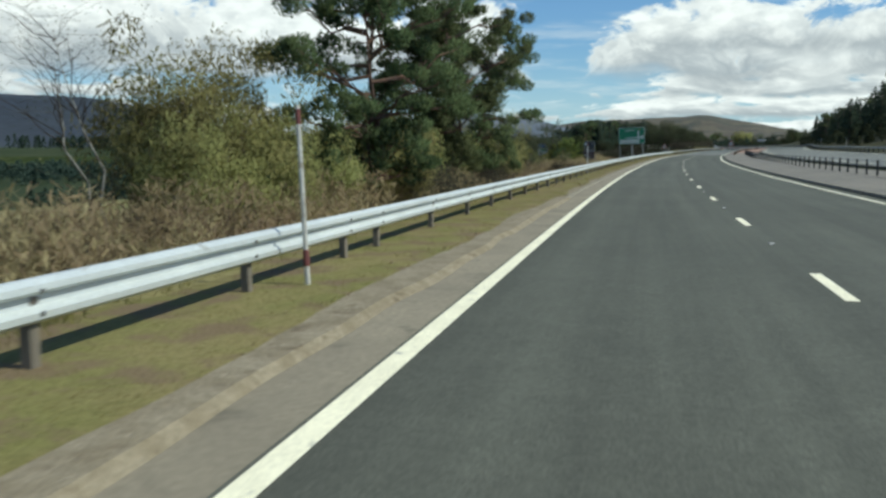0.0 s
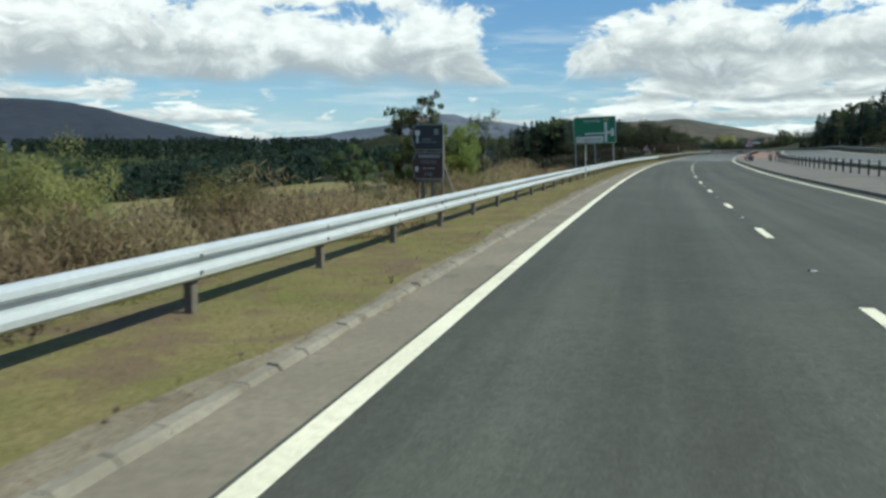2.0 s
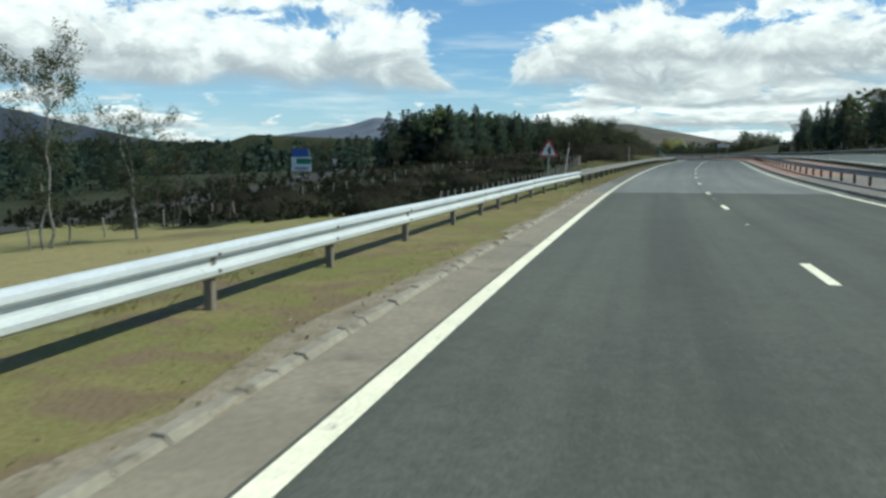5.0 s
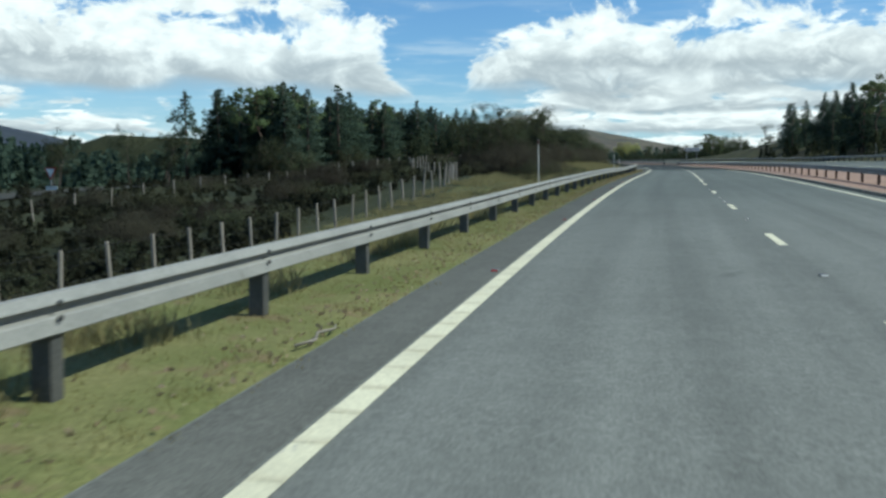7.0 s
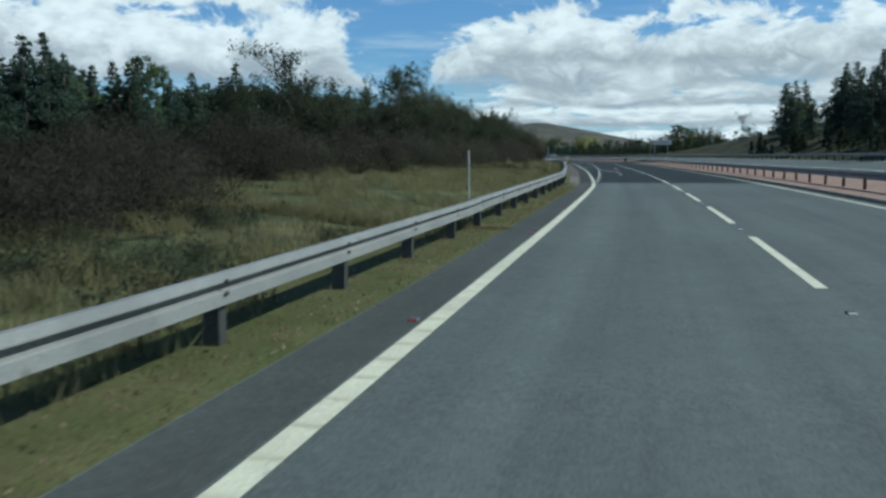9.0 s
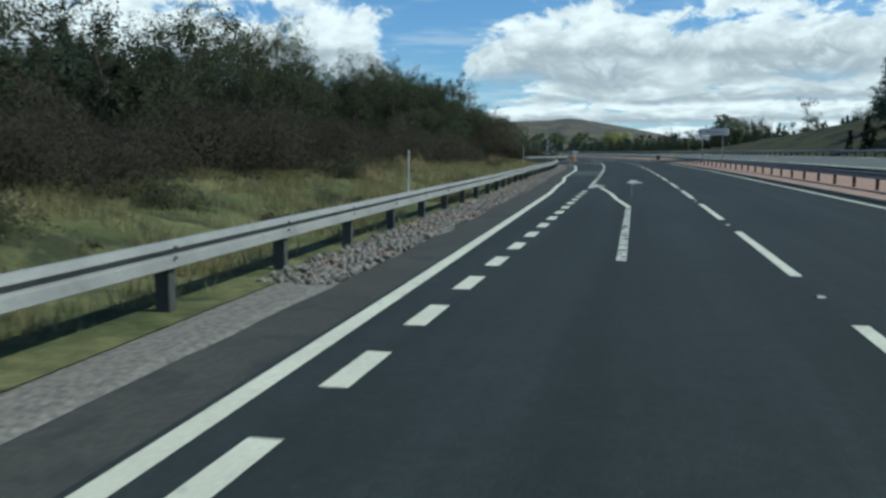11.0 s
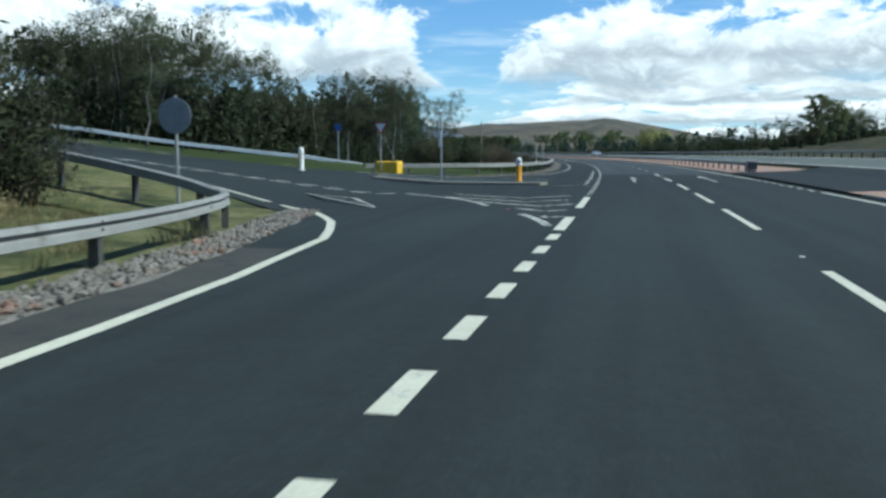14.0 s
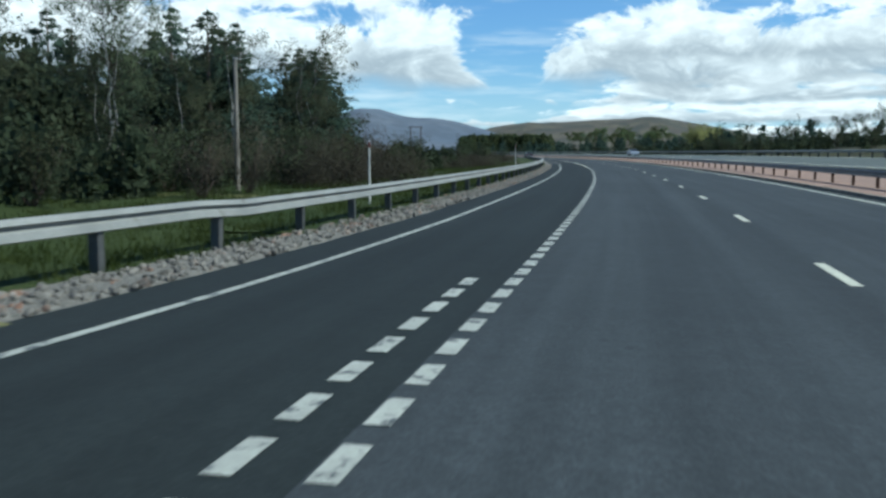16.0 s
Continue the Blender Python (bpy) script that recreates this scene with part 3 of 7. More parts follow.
def cylinder_mesh(name, r, h, mat, n=12, r2=None, z0=0.0):
    r2 = r if r2 is None else r2
    c = min(r, r2) * 0.15
    pts = [Vector((0, 0, z0)), Vector((0, 0, z0 + h - c)), Vector((0, 0, z0 + h))]
    V, F = tube_data(pts, [r, r2, r2 - c], n)
    return mesh_from(name, V, F, mat, False)


def strip_mesh(name, s0, s1, l0, l1, z, mat, step=3.0, ground=False, cols=1, tuck=0.0):
    """A sheet along the road between two offsets, each a number or a function of s."""
    n = max(1, int(math.ceil((s1 - s0) / step)))
    V, F, lane = [], [], []
    for i in range(n + 1):
        s = s0 + (s1 - s0) * i / n
        a, b = (l0(s) if callable(l0) else l0), (l1(s) if callable(l1) else l1)
        for k in range(cols + 1):
            l = a + (b - a) * k / cols
            zz = z - (tuck if k == cols else 0.0)
            V.append(G(s, l, zz) if ground else R(s, l, zz))
            lane.append((s, l))
        if i:
            c = cols + 1
            o = (i - 1) * c
            for k in range(cols):
                F.append((o + k, o + k + 1, o + c + k + 1, o + c + k))
    me = mesh_from(name, V, F, mat)
    uv = me.uv_layers.new(name="lane")
    uv.data.foreach_set("uv", [q for lp in me.loops for q in lane[lp.vertex_index]])
    return me


def sweep_mesh(name, profile, line, mat):
    """A closed profile of (out, up) swept along a line of (place, heading): out points to the right of the heading."""
    V, F = [], []
    n = len(profile)
    for i, (p, a) in enumerate(line):
        r = Vector((math.cos(a), -math.sin(a), 0))
        for o, u in profile:
            V.append(p + r * o + Vector((0, 0, u)))
        if i:
            b = (i - 1) * n
            for k in range(n):
                F.append((b + k, b + (k + 1) % n, b + n + (k + 1) % n, b + n + k))
    F.append(tuple(range(n))[::-1])
    F.append(tuple(range(len(V) - n, len(V))))
    return mesh_from(name, V, F, mat)


def at(p, az_deg=0.0, lean=(0, 0)):
    """A pose at a place, with y along the azimuth."""
    return Matrix.Translation(p) @ Euler((radians(lean[0]), radians(lean[1]), radians(-az_deg))).to_matrix().to_4x4()

# ------------------------------------------------------------ land, road and markings
def build_ground():
    """One sheet of land, out to the horizon, with the bed of the road let into it."""
    s_steps = list(np.arange(-200, -20, 20.0)) + list(np.arange(-20, 620, 4.0)) + list(np.arange(620, 1000, 20.0)) + list(np.arange(1000, 2601, 100.0))
    left = [-700, -400, -240, -190, -160, -145, -130, -122, -114, -106, -98, -90, -83, -76, -69, -64, -60, -52, -45, -38, -32, -28, -24, -21.5, -19, -16, -12.5, -10.5, -9, -7.8, -6.6, -5.8, -5, -4.2, -3.4, -2.9, -2.4, -1.6, -0.9]
    right = [8.75, 14.4, 15, 24.5, 27, 32, 37, 42, 53, 65, 100, 140, 240, 400, 700]
    V, F, n = [], [], 0
    rnd = random.Random(3)
    for i, s in enumerate(s_steps):
        o = outer(s)
        row = []
        for d in left:
            rough = 0.0 if d > -3 else min(0.12, 0.02 * -d) * (rnd.random() - 0.5) * 2
            sink = 0.22 if (408 < s < 456 and d > -65) else 0.0
            if d > -1.0:
                rough = -0.1
            row.append(R(s, d + o, ground_z(s, d + o) + rough - sink))
        row.append(R(s, o - 0.3, -0.3))
        row.append(R(s, 8.3, -0.3))
        for l in right:
            rough = 0.0 if l < 26 else min(0.3, 0.01 * l) * (rnd.random() - 0.5) * 2
            row.append(R(s, l, ground_z(s, l) + rough - (0.1 if 14 < l < 25 else 0)))
        n = len(row)
        V += row
        if i:
            b = (i - 1) * n
            for k in range(n - 1):
                F.append((b + k, b + k + 1, b + n + k + 1, b + n + k))
    me = mesh_from("ground", V, F, M["field"], True)
    kinds = ["field", "pasture", "moor", "lawn", "bank", "slope"]
    for k in kinds[1:]:
        me.materials.append(M[k])
    for j, p in enumerate(me.polygons):
        s, c = s_steps[j // (n - 1)], j % (n - 1)
        d = left[c] if c < len(left) else 99
        if d < -7:  # uneven borders between one cover and the next
            s += 14 * noise.noise(Vector((d * 0.13, s * 0.02, 2.0)))
            d *= 1 + 0.35 * noise.noise(Vector((s * 0.045, 7.0, d * 0.01)))
        if d == 99:
            k = "slope" if c - len(left) - 2 > 2 else "moor"
        elif s > 440:
            k = "lawn" if d > -24 or s < 470 else ("moor" if d > -130 else "pasture")
        elif s > 296:
            k = "bank" if d > -10 else "moor"
        elif s > 188:
            k = "bank" if d > -11 else ("moor" if d > -130 else "pasture")
        else:
            k = "field" if d > -90 else "pasture"
        p.material_index = kinds.index(k)
    ob = new("ground", me)
    return tagged(ob, "rough pasture and moor, straw and green, beside the road", "ground", kind="structure")


ground = build_ground()


def structure(name, me, label, category):
    return tagged(new(name, me), label, category, kind="structure")


def asphalt_edge(s):
    """How far the asphalt reaches beyond the outer line."""
    return outer(s) - float(np.interp(s, [0, 165, 190, 300, 340, 420], [0.68, 0.68, 0.76, 0.76, 0.95, 0.95]))


road = structure("road", strip_mesh("road", -120, 172, -0.12, 8.7, 0.0, M["asphalt_old"]), "worn dark grey asphalt carriageway with two lanes", "road")
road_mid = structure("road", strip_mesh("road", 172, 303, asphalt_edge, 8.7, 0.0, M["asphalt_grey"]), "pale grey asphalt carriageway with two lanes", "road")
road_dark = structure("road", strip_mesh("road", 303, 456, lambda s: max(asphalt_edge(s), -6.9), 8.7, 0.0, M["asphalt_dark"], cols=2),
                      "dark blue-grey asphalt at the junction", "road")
road_far = structure("road", strip_mesh("road", 456, 1400, -0.1, 8.7, 0.0, M["asphalt_blue"], 5.0), "pale grey asphalt carriageway bending away", "road")
merge_lane = structure("merging_lane", strip_mesh("merging_lane", 456, 690, asphalt_edge, -0.1, 0.0, M["asphalt_dark"], 2.0, cols=2),
                       "dark asphalt merging lane beside the carriageway", "road")
shoulder = structure("hard_strip", strip_mesh("hard_strip", -120, 172, -0.80, -0.12, 0.0, M["shoulder"]), "pale gritty hard strip by the kerb", "road")
patch = structure("road_patch", strip_mesh("road_patch", 366, 379, lambda s: outer(s) + 0.15, -0.1, 0.004, M["asphalt_patch"]),
                  "paler repair patch in the turning lane", "road")
structure("opposite_carriageway", strip_mesh("opposite_carriageway", -120, 1400, 15.0, 24.5, 0.0, M["asphalt_grey"], 5.0, ground=True, cols=4),
                     "grey asphalt carriageway of the other direction", "road")
tagged(new("road_edge_line", strip_mesh("line", -100, 1400, 15.6, 15.75, 0.03, M["paint"], 5.0, ground=True)), "white edge line of the far carriageway",
       "road marking", kind="structure")
tagged(new("road_edge_line", strip_mesh("line", -100, 1400, 23.7, 23.85, 0.03, M["paint"], 5.0, ground=True)), "white edge line of the far carriageway",
       "road marking", kind="structure")
median = structure("median", strip_mesh("median", -120, 190, 8.7, 14.5, 0.03, M["median"], ground=True, cols=3), "grey-brown gravel central reserve", "median")
median_red = structure("median", strip_mesh("median", 190, 428, 8.7, 14.5, 0.03, M["median_red"], ground=True, cols=3),
                       "red-brown gravel central reserve", "median")
structure("median_crossing", strip_mesh("median_crossing", 428, 458, 8.7, 15.0, 0.035, M["asphalt_dark"], ground=True, cols=3),
                       "asphalt crossing gap in the central reserve", "road")
structure("median", strip_mesh("median", 458, 1400, 8.7, 14.5, 0.03, M["median_red"], 5.0, ground=True, cols=3),
                       "red-brown gravel central reserve", "median")


# the side road, climbing away to the left
def near_edge(l):
    return float(np.interp(-l, [3.6, 4.6, 6, 8, 11, 16, 24, 60], [409, 412.5, 415.5, 418, 420, 421.5, 423, 428]))


def far_edge(l):
    return float(np.interp(-l, [3.0, 5, 8, 12, 16, 24, 60], [462, 456, 452.5, 450.5, 449.5, 448, 445]))


def side_road_z(l, s=430.0):
    """The side road climbs away from the junction, less so along its far edge."""
    far = min(1.0, max(0.0, (-l - 18) / 18))
    k = min(1.0, max(0.3, (456 - s) / 16))
    near = min(1.0, max(0.0, (434 - s) / 12))
    return 0.004 + 0.092 * max(0.0, -l - 8.0) * (k + (1 - k) * far) + near * min(0.65, 0.055 * max(0.0, -l - 7.5))


def cross_mesh(name, l0, l1, a, b, z, mat, step=1.5, cols=6):
    """A sheet across the mouth of the side road: from l0 to l1, between the lines a(l) and b(l)."""
    n = max(1, int(abs(l1 - l0) / step))
    V, F = [], []
    for i in range(n + 1):
        l = l0 + (l1 - l0) * i / n
        p, q = (a(l) if callable(a) else a), (b(l) if callable(b) else b)
        for k in range(cols + 1):
            V.append(R(p + (q - p) * k / cols, l, side_road_z(l, p + (q - p) * k / cols) + z))
        if i:
            c = cols + 1
            o = (i - 1) * c
            for k in range(cols):
                F.append((o + k, o + c + k, o + c + k + 1, o + k + 1))
    return mesh_from(name, V, F, mat)


side_road = structure("side_road", cross_mesh("side_road", -6.2, -60, lambda l: near_edge(l) - 0.9, lambda l: far_edge(l) + 0.5, 0.0, M["asphalt_dark"]),
                      "dark asphalt side road climbing away from the junction", "road")


def bank_mesh(name, l0, l1, edge, reach, mat, step=1.5):
    """The grassy slope from the edge of the side road down to the land."""
    V, F = [], []
    n = int(abs(l1 - l0) / step)
    for i in range(n + 1):
        l = l0 + (l1 - l0) * i / n
        e = edge(l)
        for k, f in enumerate((0.0, 0.15, 0.5, 1.0)):
            s = e + reach * f
            z0, z1 = side_road_z(l, e) - 0.03, ground_z(s, l) - 0.15
            V.append(R(s, l, z0 * (1 - f * f) + min(z1, z0) * f * f))
        if i:
            o = (i - 1) * 4
            for k in range(3):
                F.append((o + k, o + 4 + k, o + 5 + k, o + k + 1))
    return mesh_from(name, V, F, mat)


structure("embankment", bank_mesh("embankment", -6.5, -60, lambda l: near_edge(l) - 0.85, -5.0, M["bank"]), "grassy slope below the side road", "grass")
structure("embankment", bank_mesh("embankment", -7.5, -60, lambda l: far_edge(l) + 0.45, 7.0, M["rough_lawn"]), "green slope beyond the side road", "grass")


def line_strip(parent, s0, s1, l0, width, mat="", z=0.006, name="line", step=3.0):
    mat = mat or ("paint" if parent == road else "paint_mid" if parent == road_mid else "paint_grey")
    f = (lambda s: l0(s) - width / 2) if callable(l0) else l0 - width / 2
    g = (lambda s: l0(s) + width / 2) if callable(l0) else l0 + width / 2
    return part(name, strip_mesh(name, s0, s1, f, g, z, M[mat], step), parent)


def merge_flat(meshes):
    V, F = [], []
    for me in meshes:
        b = len(V)
        V += [v.co.copy() for v in me.vertices]
        F += [tuple(i + b for i in p.vertices) for p in me.polygons]
        bpy.data.meshes.remove(me)
    return V, F


# long lines
line_strip(road, -120, 172, 0, 0.17, name="edge_line")
line_strip(road_mid, 172, 303, outer, 0.18, name="edge_line")
ribs = [strip_mesh("rib", s, s + 0.07, -0.088, 0.088, 0.009, M["paint_rib"]) for s in np.arange(160.2, 263.6, 0.52)]
part("raised_ribs", mesh_from("raised_ribs", *merge_flat(ribs), M["paint_rib"]), road_mid)["kind"] = "stuff"
line_strip(merge_lane, 456, 690, outer, 0.12, mat="paint_old", name="edge_line", step=2.0)
line_strip(road, -120, 172, 8.1, 0.16, name="edge_line")
line_strip(road_mid, 172, 303, 8.15, 0.16, name="edge_line")
line_strip(road_dark, 303, 429.5, 8.2, 0.16, name="edge_line")
line_strip(road_dark, 446, 456, 8.15, 0.16, name="edge_line")
line_strip(road_far, 456, 1400, 8.1, 0.16, name="edge_line", step=5)
for s in np.arange(430.6, 445.5, 2.0):
    line_strip(road_dark, s, s + 1.0, 8.15, 0.16, name="dash")
# lane line: short dashes, then long warning dashes near the junction
for k in range(-8, 27):
    s = {7: 64.85, 8: 73.75, 20: 181.9, 21: 191.0, 22: 199.6}.get(k, 0.97 + 9 * k)
    if s > 238:
        break
    line_strip(road if s < 171 else road_mid, s - 1, s + 1, 3.65, 0.14, name="dash")
for k in range(27, 51):
    s = -1.09 + 9 * k
    if 240 < s < 412 and not 264 < s < 273:
        line_strip(road_mid if s < 302 else road_dark, s - 3, s + 3, 3.65, 0.14, name="dash")
for s in (415.8, 424.8, 434.2, 444.4, 454.3):
    line_strip(road_dark if s < 450 else road_far, s - 3, s + 3, 3.65, 0.14, name="dash", z=0.009)
for k in range(70):
    line_strip(road_far, 466.7 + 9 * k - 1, 466.7 + 9 * k + 1, 3.65, 0.14, name="dash")
# edge of the turning lane and of the merging lane: one metre on, one metre off
for s in np.arange(304.65, 411, 2.0):
    if 343.5 < s < 352.5:
        continue
    line_strip(road_dark, s - 0.5, s + 0.5, 0.018, 0.19, name="dash")
for s in np.arange(436.72, 545, 0.84):
    line_strip(road_dark if s < 456 else merge_lane, s - 0.26, s + 0.26, 0.0, 0.155, mat="paint_flaked" if s < 455 else "paint_old", name="dash", z=0.008)
for s in np.arange(437.0, 465.6, 0.8296):
    line_strip(road_dark if s < 456 else merge_lane, s - 0.26, s + 0.26, -0.5, 0.155, mat="paint_old" if s > 443 else "paint_flaked", name="dash", z=0.008)
part("dashes_far", mesh_from("dashes_far", *merge_flat([strip_mesh("d", s - 0.28, s + 0.28, -0.11, 0.11, 0.008, M["paint"]) for s in np.arange(545, 640, 0.84)]), M["paint"]),
     merge_lane)["kind"] = "stuff"
line_strip(road_dark, 412.0, 415.4, 0.0, 0.22, name="dash")
line_strip(road_dark, 418.8, 424.5, 0.0, 0.2, name="dash")
for s in np.arange(426.4, 436, 0.86):
    line_strip(road_dark, s - 0.25, s + 0.25, 0.0, 0.17, mat="paint_worn", name="dash", z=0.009)


def flat_shape(parent, name, pts, mat="paint", z=0.007):
    """A painted outline on the road, from (s, l) corners."""
    V = [R(s, l, max(z, side_road_z(l, s) + 0.006 if l < -2.9 else z)) for s, l in pts]
    return part(name, mesh_from(name, V, [tuple(range(len(pts)))[::-1]], M[mat]), parent)


def band(parent, name, pts, width, mat="paint_worn"):
    """A painted band along (s, l) corners."""
    V, F = [], []
    for i, (s, l) in enumerate(pts):
        a, b = pts[max(i - 1, 0)], pts[min(i + 1, len(pts) - 1)]
        d = Vector((b[0] - a[0], b[1] - a[1])).normalized()
        n = Vector((-d.y, d.x)) * width / 2
        for q in (1, -1):
            ll = l + q * n.y
            V.append(R(s + q * n.x, ll, (side_road_z(ll, s) + 0.008 if ll < -2.9 else 0.007)))
        if i:
            F.append((2 * i - 2, 2 * i - 1, 2 * i + 1, 2 * i))
    return part(name, mesh_from(name, V, F, M[mat]), parent)


# the outer line, round the corner into the side road, and back from it to the merging lane
band(road_dark, "edge_line", [(s, outer(s)) for s in np.arange(303, 408, 1.5)] +
     [(near_edge(l) + 0.08, l) for l in (-3.75, -4.2, -4.8, -5.4, -6.2, -7, -8, -9, -10.5, -12.5, -15, -18, -22, -30, -40, -58)], 0.17, "paint_grey")
band(merge_lane, "edge_line", [(442, -13.0), (444, -11.0), (446, -9.0), (448, -7.3), (449.7, -6.0), (451.5, -4.8), (453.2, -3.95), (456, -3.45), (457, -3.38)], 0.15, "paint_grey")
# lane arrows before the junction and beyond it
flat_shape(road_dark, "arrow", [(352.2, -0.07), (345.3, 0.02), (347.0, 0.42), (347.3, 0.76)], "paint_flaked")
band(road_dark, "arrow", [(333.2, 1.66), (337.2, 1.28), (341.0, 1.05), (346.4, 0.52)], 0.13, "paint_grey")
band(road_dark, "arrow", [(321.0, 1.63), (333.2, 1.66)], 0.14, "paint_worn")
flat_shape(road_dark, "arrow", [(357.9, 1.91), (351.8, 1.58), (351.8, 2.36)], "paint_flaked")
band(road_dark, "arrow", [(335.5, 1.70), (351.8, 1.88)], 0.11, "paint_ghost")
flat_shape(road_dark, "arrow", [(448.8, 1.88), (445.2, 1.62), (445.2, 2.12)], "paint_worn")
band(road_dark, "arrow", [(439.8, 1.77), (445.2, 1.86)], 0.14, "paint_worn")
flat_shape(road_dark, "arrow", [(452.0, 5.9), (448.0, 5.6), (448.0, 6.2)], "paint_worn")
band(road_dark, "arrow", [(441.0, 5.8), (448.0, 5.9)], 0.14, "paint_worn")
# chevrons of the nose between the lane and the side road
for k, (a, m_, b) in enumerate([((415.6, -0.68), (415.2, -0.5), (415.6, -0.2)), ((418.2, -1.5), (417.3, -0.74), (418.0, -0.25)),
                                ((421.2, -3.1), (419.4, -1.1), (420.6, -0.25)), ((423.8, -4.7), (421.5, -1.55), (422.8, -0.5)),
                                ((425.8, -4.6), (423.7, -2.1), (425.4, -0.6))]):
    band(road_dark, "chevron", [a, m_, b], 0.26)
band(road_dark, "nose_line", [(413.0, -0.3), (413.7, -0.44), (414.4, -0.62), (415.3, -0.88), (416.2, -1.2)], 0.2, "paint_old")
band(road_dark, "nose_line", [(419.3, -2.5), (420.6, -2.95), (422.0, -3.6), (423.6, -4.55), (426.0, -6.4)], 0.17, "paint_old")
band(side_road, "give_way_triangle", [(422.4, -7.25), (422.3, -8.8), (418.0, -5.3), (422.4, -7.25)], 0.2, "paint_old")
for k in range(11):
    l_ = -7.15 - 0.98 * k
    for ds in (0.0, -0.58):
        s_ = 426.35 + 0.08 * (l_ + 7.3) + ds
        band(side_road, "dash", [(s_ - 0.02, l_ - 0.3), (s_ + 0.02, l_ + 0.3)], 0.17, "paint_old")
band(road_dark, "stop_line", [(434.8, -0.1), (434.9, -2.0)], 0.12, "paint_worn")
band(side_road, "line", [(444.0, -2.8), (445.0, -9.0)], 0.2, "paint_worn")
band(side_road, "line", [(439.9, -2.95), (440.5, -4.2)], 0.5, "paint_old")
band(side_road, "line", [(440.6, -4.3), (440.8, -6.0), (441.0, -8.0)], 0.16, "paint_old")


# reflecting road studs
def stud(parent, s, l, mat):
    ob = part("road_stud", STUD, parent, at(R(s, l, 0.002), heading(s)))
    part("reflector", STUD_FACE[mat], ob)


STUD = box_mesh("road_stud", 0.11, 0.13, 0.022, M["post_steel"], 0.008, taper=0.75)
STUD_FACE = {}
for m_ in ("white", "red"):
    STUD_FACE[m_] = mesh_from("reflector", [(-0.04, -0.068, 0.004), (0.04, -0.068, 0.004), (0.035, -0.058, 0.019), (-0.035, -0.058, 0.019)], [(0, 1, 2, 3)], M[m_])
for k in range(0, 24):
    s_ = 14.47 + 9 * k
    stud(road if s_ < 172 else road_mid, s_, 3.62, "white")
for k in range(24, 50):
    if k == 29:
        continue
    s_ = 3.4 + 9 * k
    stud(road_mid if s_ < 303 else road_dark, s_, 3.62, "white")
for k in range(14):
    stud(road_mid, 203.15 + 8.52 * k if k < 12 else 290 + k, -0.19, "red")
stud(road_dark, 344.5, -1.55, "red")
stud(road_dark, 417.7, -1.7, "red")


# left kerb, stone by stone
def kerb_stone():
    V = [(x, y, z) for y in (-0.226, 0.226) for x, z in ((-0.06, -0.15), (0.075, -0.15), (0.075, 0.0), (0.02, 0.06), (-0.06, 0.068))]
    F = [(0, 1, 2, 3, 4), (9, 8, 7, 6, 5)] + [(k, k + 5, (k + 1) % 5 + 5, (k + 1) % 5) for k in range(5)]
    return mesh_from("kerb_stone", V, [f[::-1] for f in F], M["kerb"])


kerb = tagged(new("kerb"), "low worn concrete kerb along the verge", "kerb", kind="structure")
KERB = kerb_stone()
rk = random.Random(11)
rest_v, rest_f = [], []
for m in np.arange(-14, metre(180.4), 0.462):
    s = station(m)
    m_ = at(R(s, -0.75 + rk.uniform(-0.008, 0.008), rk.uniform(-0.03, -0.012)), heading(s) + rk.uniform(-0.8, 0.8))
    if 2 < s < 140:
        part("kerb_stone", KERB, kerb, m_)
    else:
        rest_f += [tuple(i + len(rest_v) for i in p.vertices) for p in KERB.polygons]
        rest_v += [m_ @ v.co for v in KERB.vertices]
part("kerb_stones_far", mesh_from("kerb_stones_far", rest_v, rest_f, M["kerb"]), kerb)["kind"] = "stuff"
structure("median_kerb", sweep_mesh("median_kerb", [(-0.06, -0.1), (0.06, -0.1), (0.06, 0.11), (-0.03, 0.11), (-0.06, 0.07)],
                                    [(R(s, 8.75), radians(heading(s))) for s in np.arange(-120, 428, 3.0)], M["kerb"]),
          "dark kerb along the central reserve", "kerb")
structure("median_kerb", sweep_mesh("median_kerb", [(-0.06, -0.1), (0.06, -0.1), (0.06, 0.11), (-0.03, 0.11), (-0.06, 0.07)],
                                    [(R(s, 8.75), radians(heading(s))) for s in np.arange(458, 1000, 4.0)], M["kerb"]),
          "dark kerb along the central reserve", "kerb")
# mown verge and soil by the road
structure("verge", strip_mesh("verge", -80, 172, lambda s: rail_l(s) - 1.6, -0.8, 0.02, M["grass"], 2.0, ground=True, cols=6), "short straw-green mown grass verge", "grass")
ragged = [0.03 + 0.14 * noise.noise(Vector((k * 0.37, 4.2, 0))) + 0.05 * noise.noise(Vector((k * 1.3, 8.1, 0))) for k in range(600)]
structure("verge", strip_mesh("verge", 171.2, 300, lambda s: rail_l(s) - 1.6, lambda s: asphalt_edge(s) + 0.06 + ragged[int(s * 2) % 600], 0.02, M["grass_green"], 0.5, ground=True, cols=7,
                              tuck=0.04), "short green grass verge with brown litter", "grass")
structure("verge", strip_mesh("verge", 300, 408, lambda s: rail_l(s) - 3.2, lambda s: rail_l(s) + 0.3, 0.035, M["bank"], 2.0, ground=True, cols=6),
          "rough green grass behind the guardrail", "grass")
structure("verge", strip_mesh("verge", 470, 700, lambda s: outer(s) - 9.0, lambda s: outer(s) - 1.6, 0.035, M["lawn"], 2.0, ground=True, cols=6),
          "green grass behind the guardrail", "grass")
